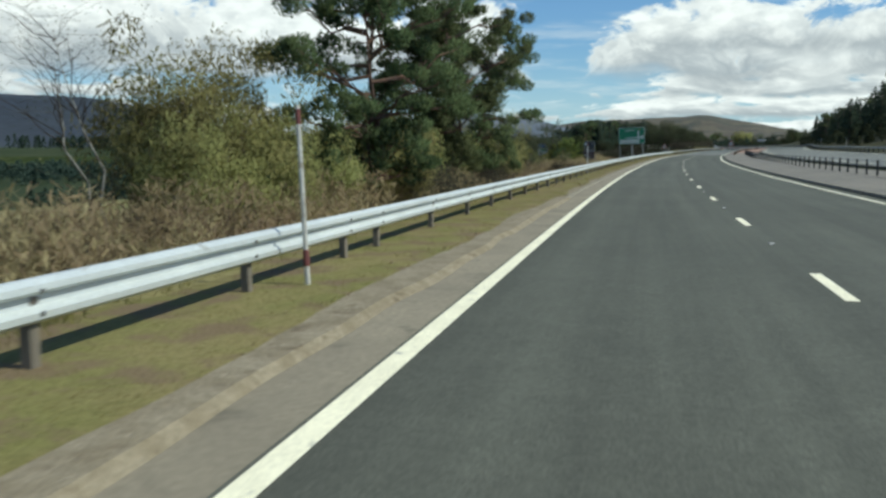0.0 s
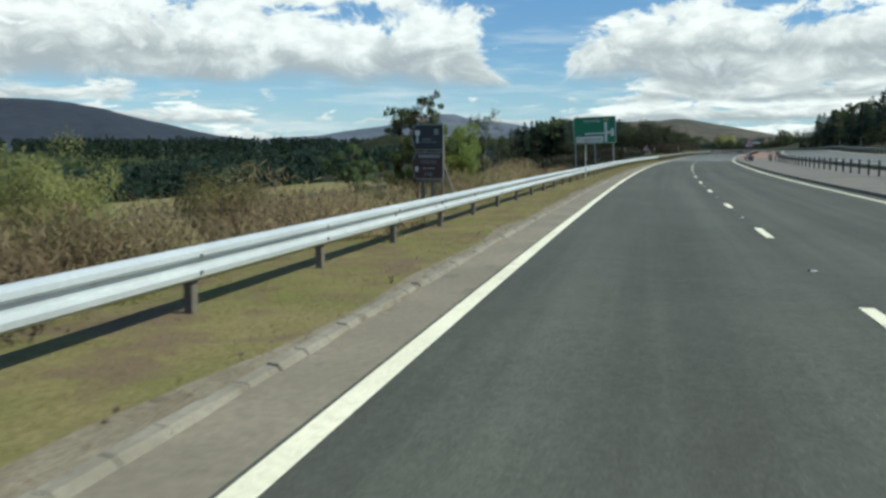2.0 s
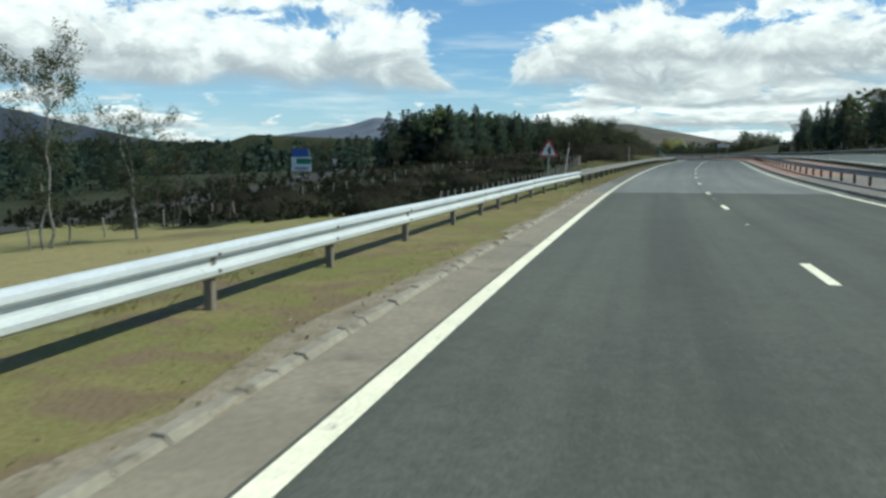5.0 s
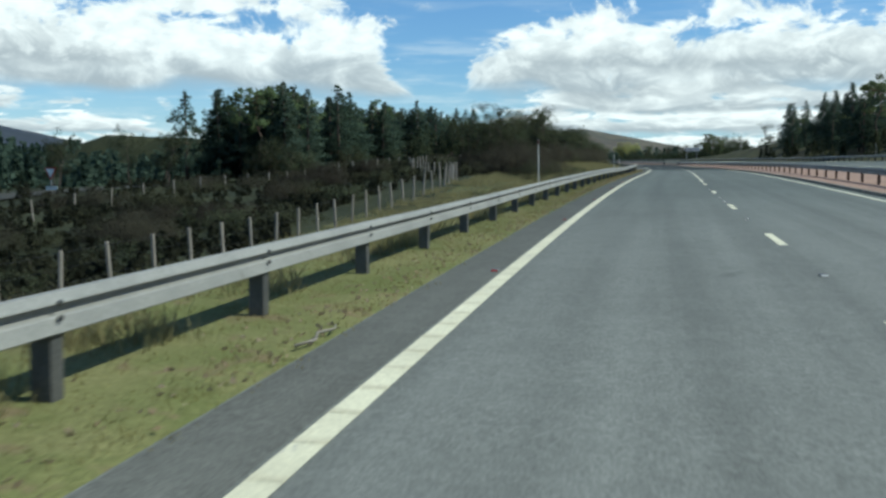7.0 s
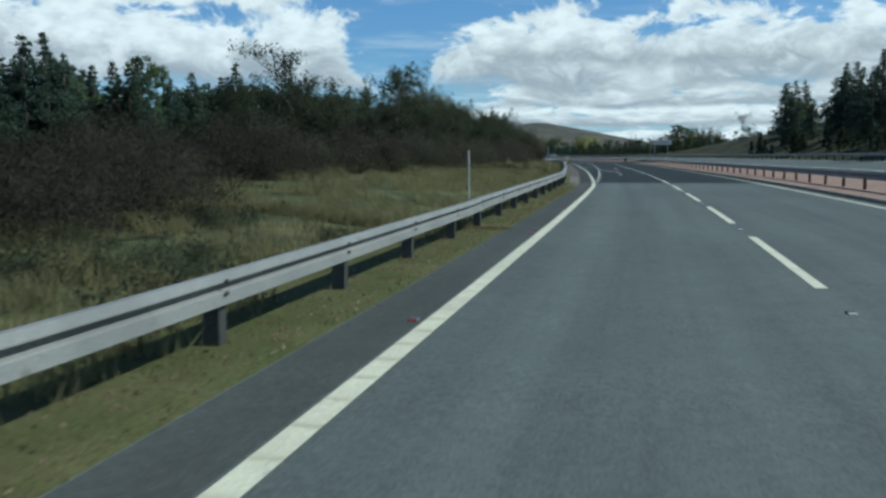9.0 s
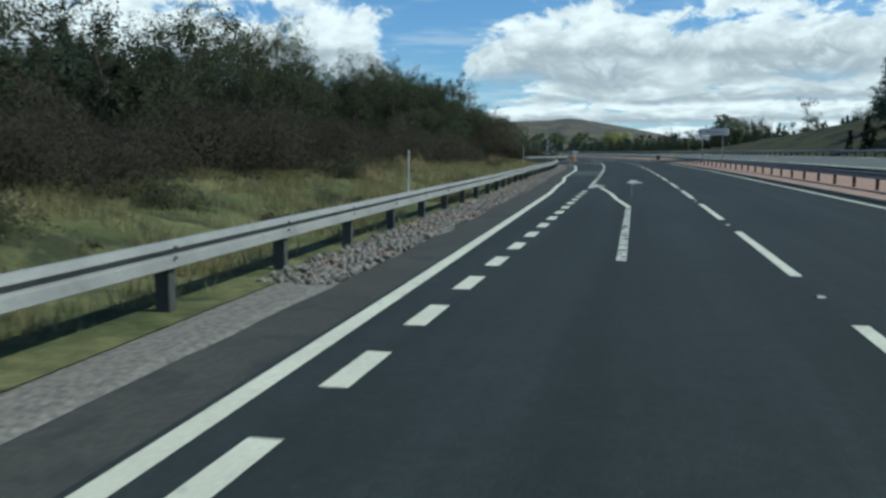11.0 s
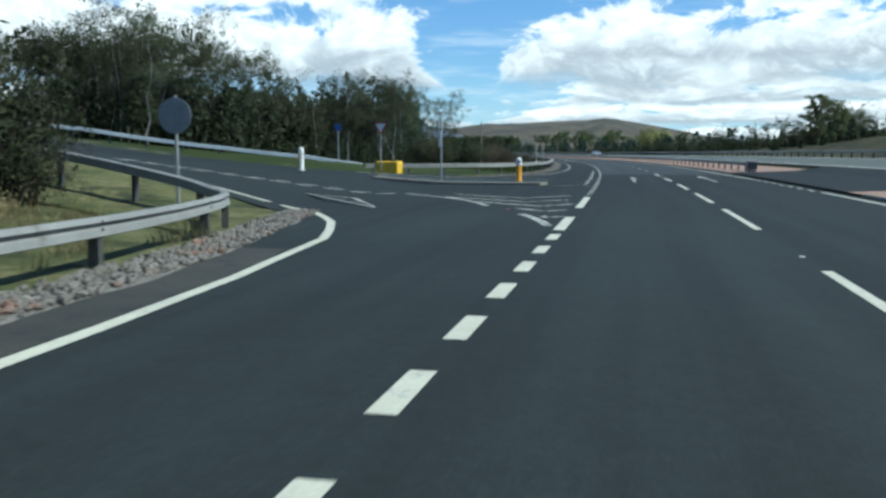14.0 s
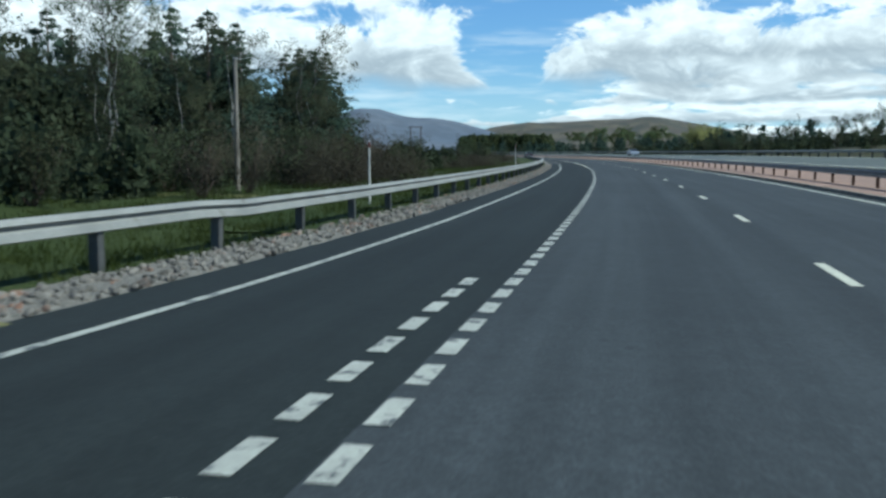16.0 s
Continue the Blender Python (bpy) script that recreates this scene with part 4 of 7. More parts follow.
structure("gravel_strip", strip_mesh("gravel_strip", 296, 416, lambda s: rail_l(s) + 0.1, lambda s: asphalt_edge(s) + 0.08 + ragged[int(s * 2) % 600] * 1.2, 0.02, M["rubble"], 0.5, ground=True, cols=5, tuck=0.04),
          "strip of grey broken stone under the guardrail", "gravel")
structure("gravel_strip", strip_mesh("gravel_strip", 462, 640, lambda s: outer(s) - 1.95, lambda s: outer(s) - 0.80 + ragged[int(s * 2) % 600], 0.03, M["rubble"], 0.5, ground=True, cols=4, tuck=0.085),
          "strip of grey broken stone under the guardrail", "gravel")
soil_w = [0.10 + 0.50 * abs(noise.noise(Vector((k * 0.23, 1.7, 0)))) for k in range(200)]
structure("soil_edge", strip_mesh("soil_edge", -14, 180, lambda s: -0.82 - soil_w[int(s + 15) % 200], -0.62, 0.022, M["soil"], 1.0, ground=True, cols=3, tuck=0.05),
          "bare brown soil washed over the kerb edge", "soil")
structure("gravel_strip", strip_mesh("gravel_strip", 449.5, 462, lambda s: float(np.interp(s, [449.5, 452.6, 456, 462], [-12.5, -8.0, -6.0, -5.0])), lambda s: outer(s) - 0.72 + ragged[int(s * 2) % 600], 0.03,
                                     M["bank"], 0.5, cols=4, tuck=0.045), "rough grass and stone by the merging lane", "grass")
structure("soil_edge", strip_mesh("soil_edge", 179.6, 184.5, -1.2, lambda s: -0.5 + 0.1 * math.sin(3 * s), 0.012, M["soil"], 0.5, cols=2, tuck=0.03), "bare soil where the kerb ends", "soil")
structure("soil_edge", strip_mesh("soil_edge", -14, 27, lambda s: -0.92 - 0.5 * soil_w[int(s + 40) % 200], lambda s: -0.52 - 0.35 * soil_w[int(2 * s + 60) % 200], 0.064, M["soil"], 0.5,
                                  cols=5, tuck=0.07), "brown soil washed right over the worn kerb", "soil")
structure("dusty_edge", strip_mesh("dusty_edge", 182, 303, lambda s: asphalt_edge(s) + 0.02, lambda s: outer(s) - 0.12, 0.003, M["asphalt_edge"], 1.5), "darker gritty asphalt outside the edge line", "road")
structure("dusty_edge", strip_mesh("dusty_edge", 303, 408, lambda s: asphalt_edge(s) + 0.02, lambda s: outer(s) - 0.14, 0.003, M["asphalt_dusty"], 1.5), "dusty brown asphalt outside the edge line", "road")
# country lane in the low ground
structure("lane", strip_mesh("lane", 60, 262, lambda s: -36.5 - 0.05 * (s - 60), lambda s: -31.5 - 0.05 * (s - 60), 0.12, M["asphalt_dusty"], 4.0, ground=True, cols=2),
          "narrow dusty country lane in the low pasture", "road")

# ------------------------------------------------------------ guardrails and posts
W_BEAM = [(-0.01, 0.626), (0.03, 0.621), (0.075, 0.587), (0.08, 0.543), (0.02, 0.509), (0.015, 0.466), (0.02, 0.441), (0.08, 0.402), (0.075, 0.354),
          (0.03, 0.324), (-0.01, 0.319), (-0.015, 0.329), (0.015, 0.339), (0.055, 0.368), (0.055, 0.397), (0.0, 0.431), (-0.005, 0.475), (0.0, 0.519),
          (0.055, 0.553), (0.055, 0.578), (0.02, 0.607), (-0.015, 0.612)]
BOX_BEAM = [(-0.11, 0.640), (0.0, 0.667), (0.032, 0.662), (0.064, 0.606), (0.066, 0.596), (0.012, 0.582), (0.008, 0.545), (0.050, 0.526), (0.058, 0.516), (0.080, 0.430),
            (0.045, 0.415), (-0.11, 0.424)]


def channel_post(name, w, d, h, mat, t=0.012):
    """A steel channel post with a web and two flanges."""
    V, F = [], []
    pts = [(-w / 2, -d / 2), (w / 2, -d / 2), (w / 2, d / 2), (-w / 2, d / 2), (-w / 2, d / 2 - t), (w / 2 - t, d / 2 - t), (w / 2 - t, -d / 2 + t),
           (-w / 2, -d / 2 + t)]
    for z in (-0.3, h):
        V += [(x, y, z) for x, y in pts]
    F = [(k, (k + 1) % 8, (k + 1) % 8 + 8, k + 8) for k in range(8)] + [tuple(range(8, 16)), tuple(range(8))[::-1]]
    return mesh_from(name, V, F, mat)


def wood_post(name, w, d, h, mat):
    bm = bmesh.new()
    bmesh.ops.create_cube(bm, size=1.0)
    for v in bm.verts:
        v.co = Vector((v.co.x * w, v.co.y * d, (v.co.z + 0.5) * (h + 0.3) - 0.3 + (0.02 if v.co.z > 0 and v.co.x < 0 else 0)))
    bmesh.ops.bevel(bm, geom=list(bm.edges), offset=0.008, segments=1, affect="EDGES")
    return from_bm(name, bm, mat)


BOLT = cylinder_mesh("bolt", 0.018, 0.02, M["post_steel"], 6)


def guardrail(line, profile, rail_mat, post_me, spacing, label, first=0.0, splice=True, category="guardrail", spots=()):
    """A beam along a line of (place, heading) a metre apart, on posts."""
    thing = empty("guardrail", Matrix.Translation(line[0][0]), label, category)
    off = Matrix.Translation(-line[0][0])
    rail = sweep_mesh("rail", profile, [(p - line[0][0], a) for p, a in line], rail_mat)
    part("rail", rail, thing)
    rnd = random.Random(len(line))
    for x in spots or np.arange(first, len(line) - 1, spacing):
        i = int(x)
        f = x - i
        p = line[i][0].lerp(line[i + 1][0], f)
        a = line[i][1]
        back = Vector((math.cos(a), -math.sin(a), 0)) * -0.03
        ob = part("post", post_me, thing, off @ at(p + back, math.degrees(a) + rnd.uniform(-3, 3), (rnd.uniform(-1, 1), rnd.uniform(-1.5, 1.5))))
        if splice:
            face = Vector((math.cos(a), -math.sin(a), 0)) * 0.075
            for u in (0.0,):
                for z in (profile[3][1] + 0.0, profile[7][1] - 0.01):
                    d = Vector((math.sin(a), math.cos(a), 0)) * u
                    part("bolt", BOLT, thing, off @ Matrix.Translation(p + face + d + Vector((0, 0, z))) @ Euler((0, radians(90), radians(-math.degrees(a)))).to_matrix().to_4x4())
    return thing


def along(s0, s1, fl, dz=0.0, ground=True):
    res = []
    for m in np.arange(metre(s0), metre(s1) + 0.01, 1.0):
        s = station(m)
        l = fl(s)
        z = dz(s) if callable(dz) else dz
        p = G(s, l, z) if ground else R(s, l, z)
        d = R(s + 0.5, fl(s + 0.5)) - R(s - 0.5, fl(s - 0.5))
        res.append((p, math.atan2(d.x, d.y)))
    return res


POST_WOOD = wood_post("post", 0.09, 0.10, 0.55, M["post_wood"])
POST_STEEL = channel_post("post", 0.14, 0.11, 0.47, M["post_steel"])
POST_MEDIAN = channel_post("post", 0.10, 0.10, 0.50, M["post_rust"])
guardrail(along(-30, 180.8, rail_l), W_BEAM, M["rail_bright"], POST_WOOD, 3.2, "bright galvanised corrugated guardrail on weathered posts",
          spots=[float(x) for x in np.arange(3.3, 34, 3.2)] + [34.9, 38.2, 41.2, 42.7, 46.2] + [float(x) for x in np.arange(49.69, metre(180.8) + 29, 3.18)])
corner = along(180.8, 408, rail_l, lambda s: float(np.interp(s, [195, 210, 242, 252, 275, 300], [0.0, -0.055, -0.05, -0.10, -0.08, 0.0])))
turn = [(408.6, -5.62), (410.5, -6.1), (412, -6.65), (413.1, -7.25), (414.1, -8.05), (414.9, -9.0), (415.5, -10.2), (416.2, -12), (417, -15), (417.8, -20), (420.5, -44)]
arc = [0.0]
for (a_, b_), (c_, d_) in zip(turn, turn[1:]):
    arc.append(arc[-1] + math.hypot(c_ - a_, d_ - b_))
for u_ in np.arange(0.4, arc[-1], 0.6):
    s_, l_ = float(np.interp(u_, arc, [q[0] for q in turn])), float(np.interp(u_, arc, [q[1] for q in turn]))
    corner.append((R(s_, l_, side_road_z(l_, s_)), None))
for i in range(len(corner)):
    if corner[i][1] is None:
        d = corner[min(i + 1, len(corner) - 1)][0] - corner[i - 1][0]
        corner[i] = (corner[i][0], math.atan2(d.x, d.y))
guardrail(corner, BOX_BEAM, M["rail_dull"], POST_STEEL, 2.8, "dull grey box-beam guardrail curving into the side road",
          spots=[1.4, 4.5, 7.6, 10.5] + [float(x) for x in np.arange(13.4, 45, 2.775)] + [float(x) for x in np.arange(46.67, 118, 2.83)] + [float(x) for x in np.arange(120.6, 217, 2.87)] + [float(x) for x in np.arange(220, len(corner) - 1, 4.7)])
# beyond the junction
merge_rail = []
for u_ in np.arange(0, 21, 0.8):
    s_ = float(np.interp(u_, [0, 4.2, 7.2, 9, 11, 14, 21], [449.6, 451, 452.6, 454, 456.2, 459.5, 467.2]))
    l_ = float(np.interp(u_, [0, 4.2, 7.2, 9, 11, 14, 21], [-14.6, -10.6, -7.9, -6.9, -5.9, -5.2, -4.7]))
    merge_rail.append((R(s_, l_, 0.1), None))
merge_rail += [(R(s_, outer(s_) - 1.9, 0.06), None) for s_ in np.arange(468.2, 660, 1.0)]
for i in range(len(merge_rail)):
    d = merge_rail[min(i + 1, len(merge_rail) - 1)][0] - merge_rail[max(i - 1, 0)][0]
    merge_rail[i] = (merge_rail[i][0], math.atan2(d.x, d.y))
guardrail(merge_rail, BOX_BEAM, M["rail_dull"], POST_STEEL, 2.88, "dull grey box-beam guardrail along the merging lane", first=0.5, splice=False)
top_rail = []
for l_ in np.arange(-16.4, -64, -0.9):
    s_ = float(np.interp(-l_, [16.4, 30, 64], [455.4, 453.5, 449]))
    top_rail.append((R(s_, l_, side_road_z(l_, s_) + float(np.interp(-l_, [16.4, 20, 26, 36], [-0.15, 0.2, 0.25, 0.05]))), None))
top_rail = top_rail[::-1]
for i in range(len(top_rail)):
    d = top_rail[min(i + 1, len(top_rail) - 1)][0] - top_rail[max(i - 1, 0)][0]
    top_rail[i] = (top_rail[i][0], math.atan2(d.x, d.y))
guardrail(top_rail, BOX_BEAM, M["rail_bright"], POST_STEEL, 2.88, "grey guardrail on the far side of the side road", first=0.5, splice=False)
# central reserve
guardrail(along(163, 425, lambda s: 10.2), [(-o, u) for o, u in BOX_BEAM][::-1], M["rail_median"], POST_MEDIAN, 3.2,
          "dark box-beam barrier on rusty posts in the central reserve", first=0.8, splice=False, category="barrier")
guardrail(along(460, 980, lambda s: 10.2), [(-o, u) for o, u in BOX_BEAM][::-1], M["rail_median"], POST_MEDIAN, 3.2,
          "dark box-beam barrier on rusty posts in the central reserve", first=0.8, splice=False, category="barrier")
guardrail(along(-20, 1000, lambda s: 25.6), BOX_BEAM, M["rail_dull"], POST_STEEL, 3.2, "grey guardrail beyond the far carriageway", splice=False)
terminal = empty("barrier_terminal", at(G(459.0, 10.25), heading(459)), "grey steel box at the end of the central barrier", "crash terminal")
part("drum", box_mesh("drum", 0.62, 0.8, 0.82, M["rail_dull"], 0.08), terminal)
part("nose_plate", box_mesh("nose_plate", 0.66, 0.05, 0.5, M["post_steel"], 0.02), terminal, Matrix.Translation((0, -0.43, 0.22)))
# wire-rope fence: slim posts with four ropes
rope = empty("wire_rope_barrier", Matrix.Translation(R(-20, 12.7)), "wire-rope barrier with slim black posts in the central reserve", "barrier")
off_ = Matrix.Translation(-R(-20, 12.7))
ROPE_POST = box_mesh("post", 0.10, 0.05, 0.82, M["black"], 0.008)
for s in np.arange(-20, 166, 2.4):
    part("post", ROPE_POST, rope, off_ @ at(G(s, 12.7 - 0.004 * s), heading(s)))
for z in (0.50, 0.60, 0.70, 0.76):
    pts = [G(s, 12.7 - 0.004 * s, z) - R(-20, 12.7) for s in np.arange(-20, 166, 3.0)]
    V, F = tube_data(pts, [0.011] * len(pts), 5)
    part("rope", mesh_from("rope", V, F, M["steel"]), rope)


# ------------------------------------------------------------ marker poles, signs, bollards
def marker_pole(s, l, h=2.0, lean=(0, 0), bands=1, mat="pole_white"):
    t = empty("marker_pole", at(G(s, l), heading(s), lean), "slim dull white snow pole" + (" with faded red bands" if bands else "") + " in the verge", "marker pole", "snow poles")
    part("pole", cylinder_mesh("pole", 0.03, h, M[mat], 10, 0.024), t)
    if bands:
        part("band", cylinder_mesh("band", 0.027, 0.16, M["red_faded"], 10, z0=h - 0.2), t, label="faded red band")
    if bands > 1:
        part("band", cylinder_mesh("band", 0.034, 0.18, M["red_faded"], 10, z0=0.22), t, label="faded red band")
    return t


marker_pole(8.8, -1.9, 1.95, (0, -2.5), 2)
marker_pole(57.2, -2.5, 2.0, (0, 0.3))
marker_pole(104, -2.05, 2.05, (0, -0.8))
marker_pole(179.9, -2.68, 2.0, (0, 7))
marker_pole(230.2, -3.35, 2.05, (0, -1.2))
marker_pole(280.2, -2.9, 1.55, bands=0)
marker_pole(332.2, -4.2, 1.5, (0, 1.2), bands=0)
marker_pole(386.2, -6.9, 1.65)
marker_pole(478.5, -5.6, 1.75)
marker_pole(520, -5.6, 2.0)
for s in (40, 95, 150, 205, 260):
    marker_pole(s + 60, 27.2, 2.0, bands=0)


def text_mesh(body, size, mat):
    cu = bpy.data.curves.new("text", "FONT")
    cu.body, cu.size, cu.align_x, cu.align_y, cu.extrude, cu.resolution_u = body, size, "CENTER", "CENTER", 0.004, 2
    ob = bpy.data.objects.new("text", cu)
    scene.collection.objects.link(ob)
    dg = bpy.context.evaluated_depsgraph_get()
    me = bpy.data.meshes.new_from_object(ob.evaluated_get(dg))
    bpy.data.objects.remove(ob)
    me.materials.clear()
    me.materials.append(mat)
    return me


def panel(name, pts, depth, mat):
    """A flat plate from outline points in x and z, facing -y."""
    n = len(pts)
    V = [(x, 0, z) for x, z in pts] + [(x, depth, z) for x, z in pts]
    F = [tuple(range(n)), tuple(range(n, 2 * n))[::-1]] + [(k, k + n, (k + 1) % n + n, (k + 1) % n) for k in range(n)]
    return mesh_from(name, V, F, mat)


def rounded(w, h, r, x0=0.0, z0=0.0, k=3):
    pts = []
    for cx, cz, a0 in ((w / 2 - r, h / 2 - r, 0), (-w / 2 + r, h / 2 - r, 90), (-w / 2 + r, -h / 2 + r, 180), (w / 2 - r, -h / 2 + r, 270)):
        for i in range(k + 1):
            a = radians(a0 + 90 * i / k)
            pts.append((x0 + cx + r * math.cos(a), z0 + cz + r * math.sin(a)))
    return pts


def rect(name, w, h, x, z, y, mat, parent):
    return part(name, panel(name, rounded(w, h, min(w, h) * 0.12, x, z), 0.003, M[mat]), parent, Matrix.Translation((0, y, 0)))


def writing(body, size, x, z, y, mat, parent, squeeze=1.0):
    return part("lettering", text_mesh(body, size, M[mat]), parent, Matrix.Translation((x, y, z)) @ Euler((radians(90), 0, 0)).to_matrix().to_4x4() @
                Matrix.Diagonal((squeeze, 1, 1, 1)))


def direction_sign():
    base = G(142.4, -5.4)
    z_road = R(142.4, -5.4).z - base.z
    t = empty("direction_sign", at(base, heading(142) - 1, (0, -2.5)), "large green direction sign with white map lines on three posts", "road sign")
    zc = z_road + 3.38
    board = part("board", panel("board", rounded(4.2, 2.55, 0.12, 0, 0), 0.04, M["white"]), t, Matrix.Translation((0.12, 0, zc)) @ Matrix.Diagonal((0.95, 1, 1, 1)), "white bordered board")
    part("face", panel("face", rounded(4.1, 2.45, 0.09), 0.004, M["sign_green"]), board, Matrix.Translation((0, -0.006, 0)))
    writing("Inverness", 0.42, -0.25, 0.88, -0.014, "white", board, 1.02)
    writing("A9", 0.42, 1.17, 0.92, -0.014, "sign_yellow", board)
    rect("map_line", 0.26, 1.85, 1.10, -0.22, -0.014, "white", board)
    rect("map_line", 2.0, 0.13, 0.05, -0.33, -0.016, "white", board)
    rect("map_line", 0.5, 0.22, 1.48, -0.28, -0.017, "white", board)
    rect("map_line", 0.28, 0.72, 1.76, -0.28, -0.018, "white", board)
    rect("name_panel", 2.72, 0.56, -0.52, -0.86, -0.012, "white", board)
    writing("Crubenmore", 0.42, -0.52, -0.87, -0.022, "black", board, 1.02)
    for x, m_ in ((-1.75, "sign_grey"), (0.1, "sign_grey"), (1.82, "steel")):
        part("post", cylinder_mesh("post", 0.07, zc + 1.2, M[m_], 10), t, Matrix.Translation((x, 0.12, 0)))
    return t


direction_sign()


def brown_signs():
    base = G(82, -4.75)
    dz = R(82, -4.75).z - base.z
    t = empty("tourist_sign", at(base, heading(82) + 4), "dark and brown arrow-shaped wooden tourist signs on stakes", "road sign")

    def arrow(w, h):
        return [(w / 2, -h / 2), (w / 2, h / 2), (-w / 2 + 0.13, h / 2), (-w / 2, h * 0.12), (-w / 2 + 0.03, -h * 0.1), (-w / 2 + 0.1, -h / 2)]
    up = part("upper_board", panel("upper_board", arrow(0.98, 0.74), 0.03, M["sign_grey"]), t, Matrix.Translation((0, 0, dz + 1.88)), "dark board with pale rim")
    part("face", panel("face", arrow(0.94, 0.69), 0.004, M["sign_dark"]), up, Matrix.Translation((0, -0.006, 0)))
    rect("emblem", 0.05, 0.26, -0.30, -0.04, -0.014, "white", up)
    rect("emblem", 0.15, 0.14, -0.30, 0.13, -0.016, "white", up)
    rect("emblem", 0.13, 0.16, 0.28, 0.15, -0.014, "sign_grey", up)
    rect("line", 0.3, 0.03, -0.02, -0.06, -0.014, "sign_grey", up)
    rect("line", 0.5, 0.025, 0.05, -0.14, -0.014, "sign_grey", up)
    lo = part("lower_board", panel("lower_board", arrow(0.98, 0.78), 0.03, M["sign_grey"]), t, Matrix.Translation((0, 0, dz + 1.06)), "brown board with pale rim")
    part("face", panel("face", arrow(0.94, 0.73), 0.004, M["sign_brown"]), lo, Matrix.Translation((0, -0.006, 0)))
    rect("name_bar", 0.66, 0.09, 0.06, 0.27, -0.014, "sign_grey", lo)
    writing("HOUSE", 0.15, 0.04, 0.1, -0.014, "sign_grey", lo)
    for k in range(4):
        rect("star", 0.035, 0.035, -0.1 + 0.1 * k, -0.08, -0.014, "white", lo)
    writing("B&B", 0.15, 0.04, -0.25, -0.014, "sign_grey", lo)
    rect("badge", 0.09, 0.14, -0.32, -0.1, -0.014, "white", lo)
    part("sill", box_mesh("sill", 0.8, 0.06, 0.09, M["post_wood"]), t, Matrix.Translation((0.06, 0.02, dz + 0.56)))
    for x, r in ((-0.16, 0.06), (0.14, 0.055), (0.45, 0.035)):
        part("stake", cylinder_mesh("stake", r, dz + (0.6 if x < 0.4 else 1.9), M["fence_wood"], 8), t, Matrix.Translation((x, 0.10, 0)))
    V, F = tube_data([Vector((0.47, 0.1, dz + 1.1)), Vector((0.95, 0.2, dz * 0.3))], [0.035, 0.035], 6)
    part("brace", mesh_from("brace", V, F, M["fence_wood"]), t)


brown_signs()


def triangle_sign(s, l, z, size=0.75, up=True, label="red-edged triangular warning sign on a post", l2=None):
    base = G(s, l)
    dz = R(s, l).z - base.z
    t = empty("warning_sign", at(base, heading(s)), label, "road sign", "triangular signs")
    k = 1 if up else -1
    tri = lambda q: [(x * q, y * q * k) for x, y in ([(-0.5, -0.29), (0.5, -0.29), (0.06, 0.56), (-0.06, 0.56)][::k])]
    b = part("plate", panel("plate", tri(size), 0.02, M["red"]), t, Matrix.Translation((0, -0.05, dz + z)))
    part("face", panel("face", tri(size * 0.72), 0.004, M["white"]), b, Matrix.Translation((0, -0.006, 0)), "white face")
    if up:
        q = size
        part("symbol", panel("symbol", [(-0.01 * q, -0.17 * q), (0.12 * q, -0.17 * q), (0.12 * q, 0.16 * q), (0.055 * q, 0.27 * q), (-0.01 * q, 0.16 * q)], 0.003, M["black"]),
             b, Matrix.Translation((0, -0.012, 0)))
        rect("symbol", 0.13 * q, 0.06 * q, -0.06 * q, 0.02 * q, -0.014, "black", b)
    part("post", cylinder_mesh("post", 0.04, dz + z + 0.2, M["steel"], 8), t)
    return t


triangle_sign(183.3, -3.9, 1.6, 1.05)
triangle_sign(161, 9.6, 2.1, 1.1)
triangle_sign(167, -33.5, -1.1, 1.0)
tw = triangle_sign(254.8, -47.8, 0.2, 1.15, False, "give way triangle over a white plate in the low ground")
part("sub_plate", panel("sub_plate", rounded(1.3, 0.6, 0.05), 0.02, M["white"]), tw, Matrix.Translation((0, -0.06, R(254.8, -47.8).z - G(254.8, -47.8).z - 1.3)))
triangle_sign(449.5, -13.6, 3.1, 0.85, False, "faded give way triangle on a grey post")


def place_sign():
    base = G(238, -44.7)
    dz = R(238, -44.7).z - base.z - 1.0
    t = empty("direction_sign", at(base, heading(238) - 8), "blue and white direction board on two posts in the low ground", "road sign")
    part("blue_panel", panel("blue_panel", rounded(2.3, 1.0, 0.06), 0.03, M["sign_blue"]), t, Matrix.Translation((0, 0, dz + 2.35)))
    lo = part("white_panel", panel("white_panel", rounded(2.6, 1.75, 0.06), 0.03, M["white"]), t, Matrix.Translation((0.1, 0, dz + 0.95)))
    rect("green_panel", 1.9, 0.7, 0.3, 0.35, -0.01, "sign_green", lo)
    rect("line", 1.7, 0.35, 0.0, -0.55, -0.01, "sign_grey", lo)
    rect("line", 1.7, 0.1, 0.0, 0.1, -0.2, "white", t)
    for x in (-0.9, 1.1):
        part("post", cylinder_mesh("post", 0.08, dz + 2.7, M["steel"], 8), t, Matrix.Translation((x, 0.1, 0)))


place_sign()


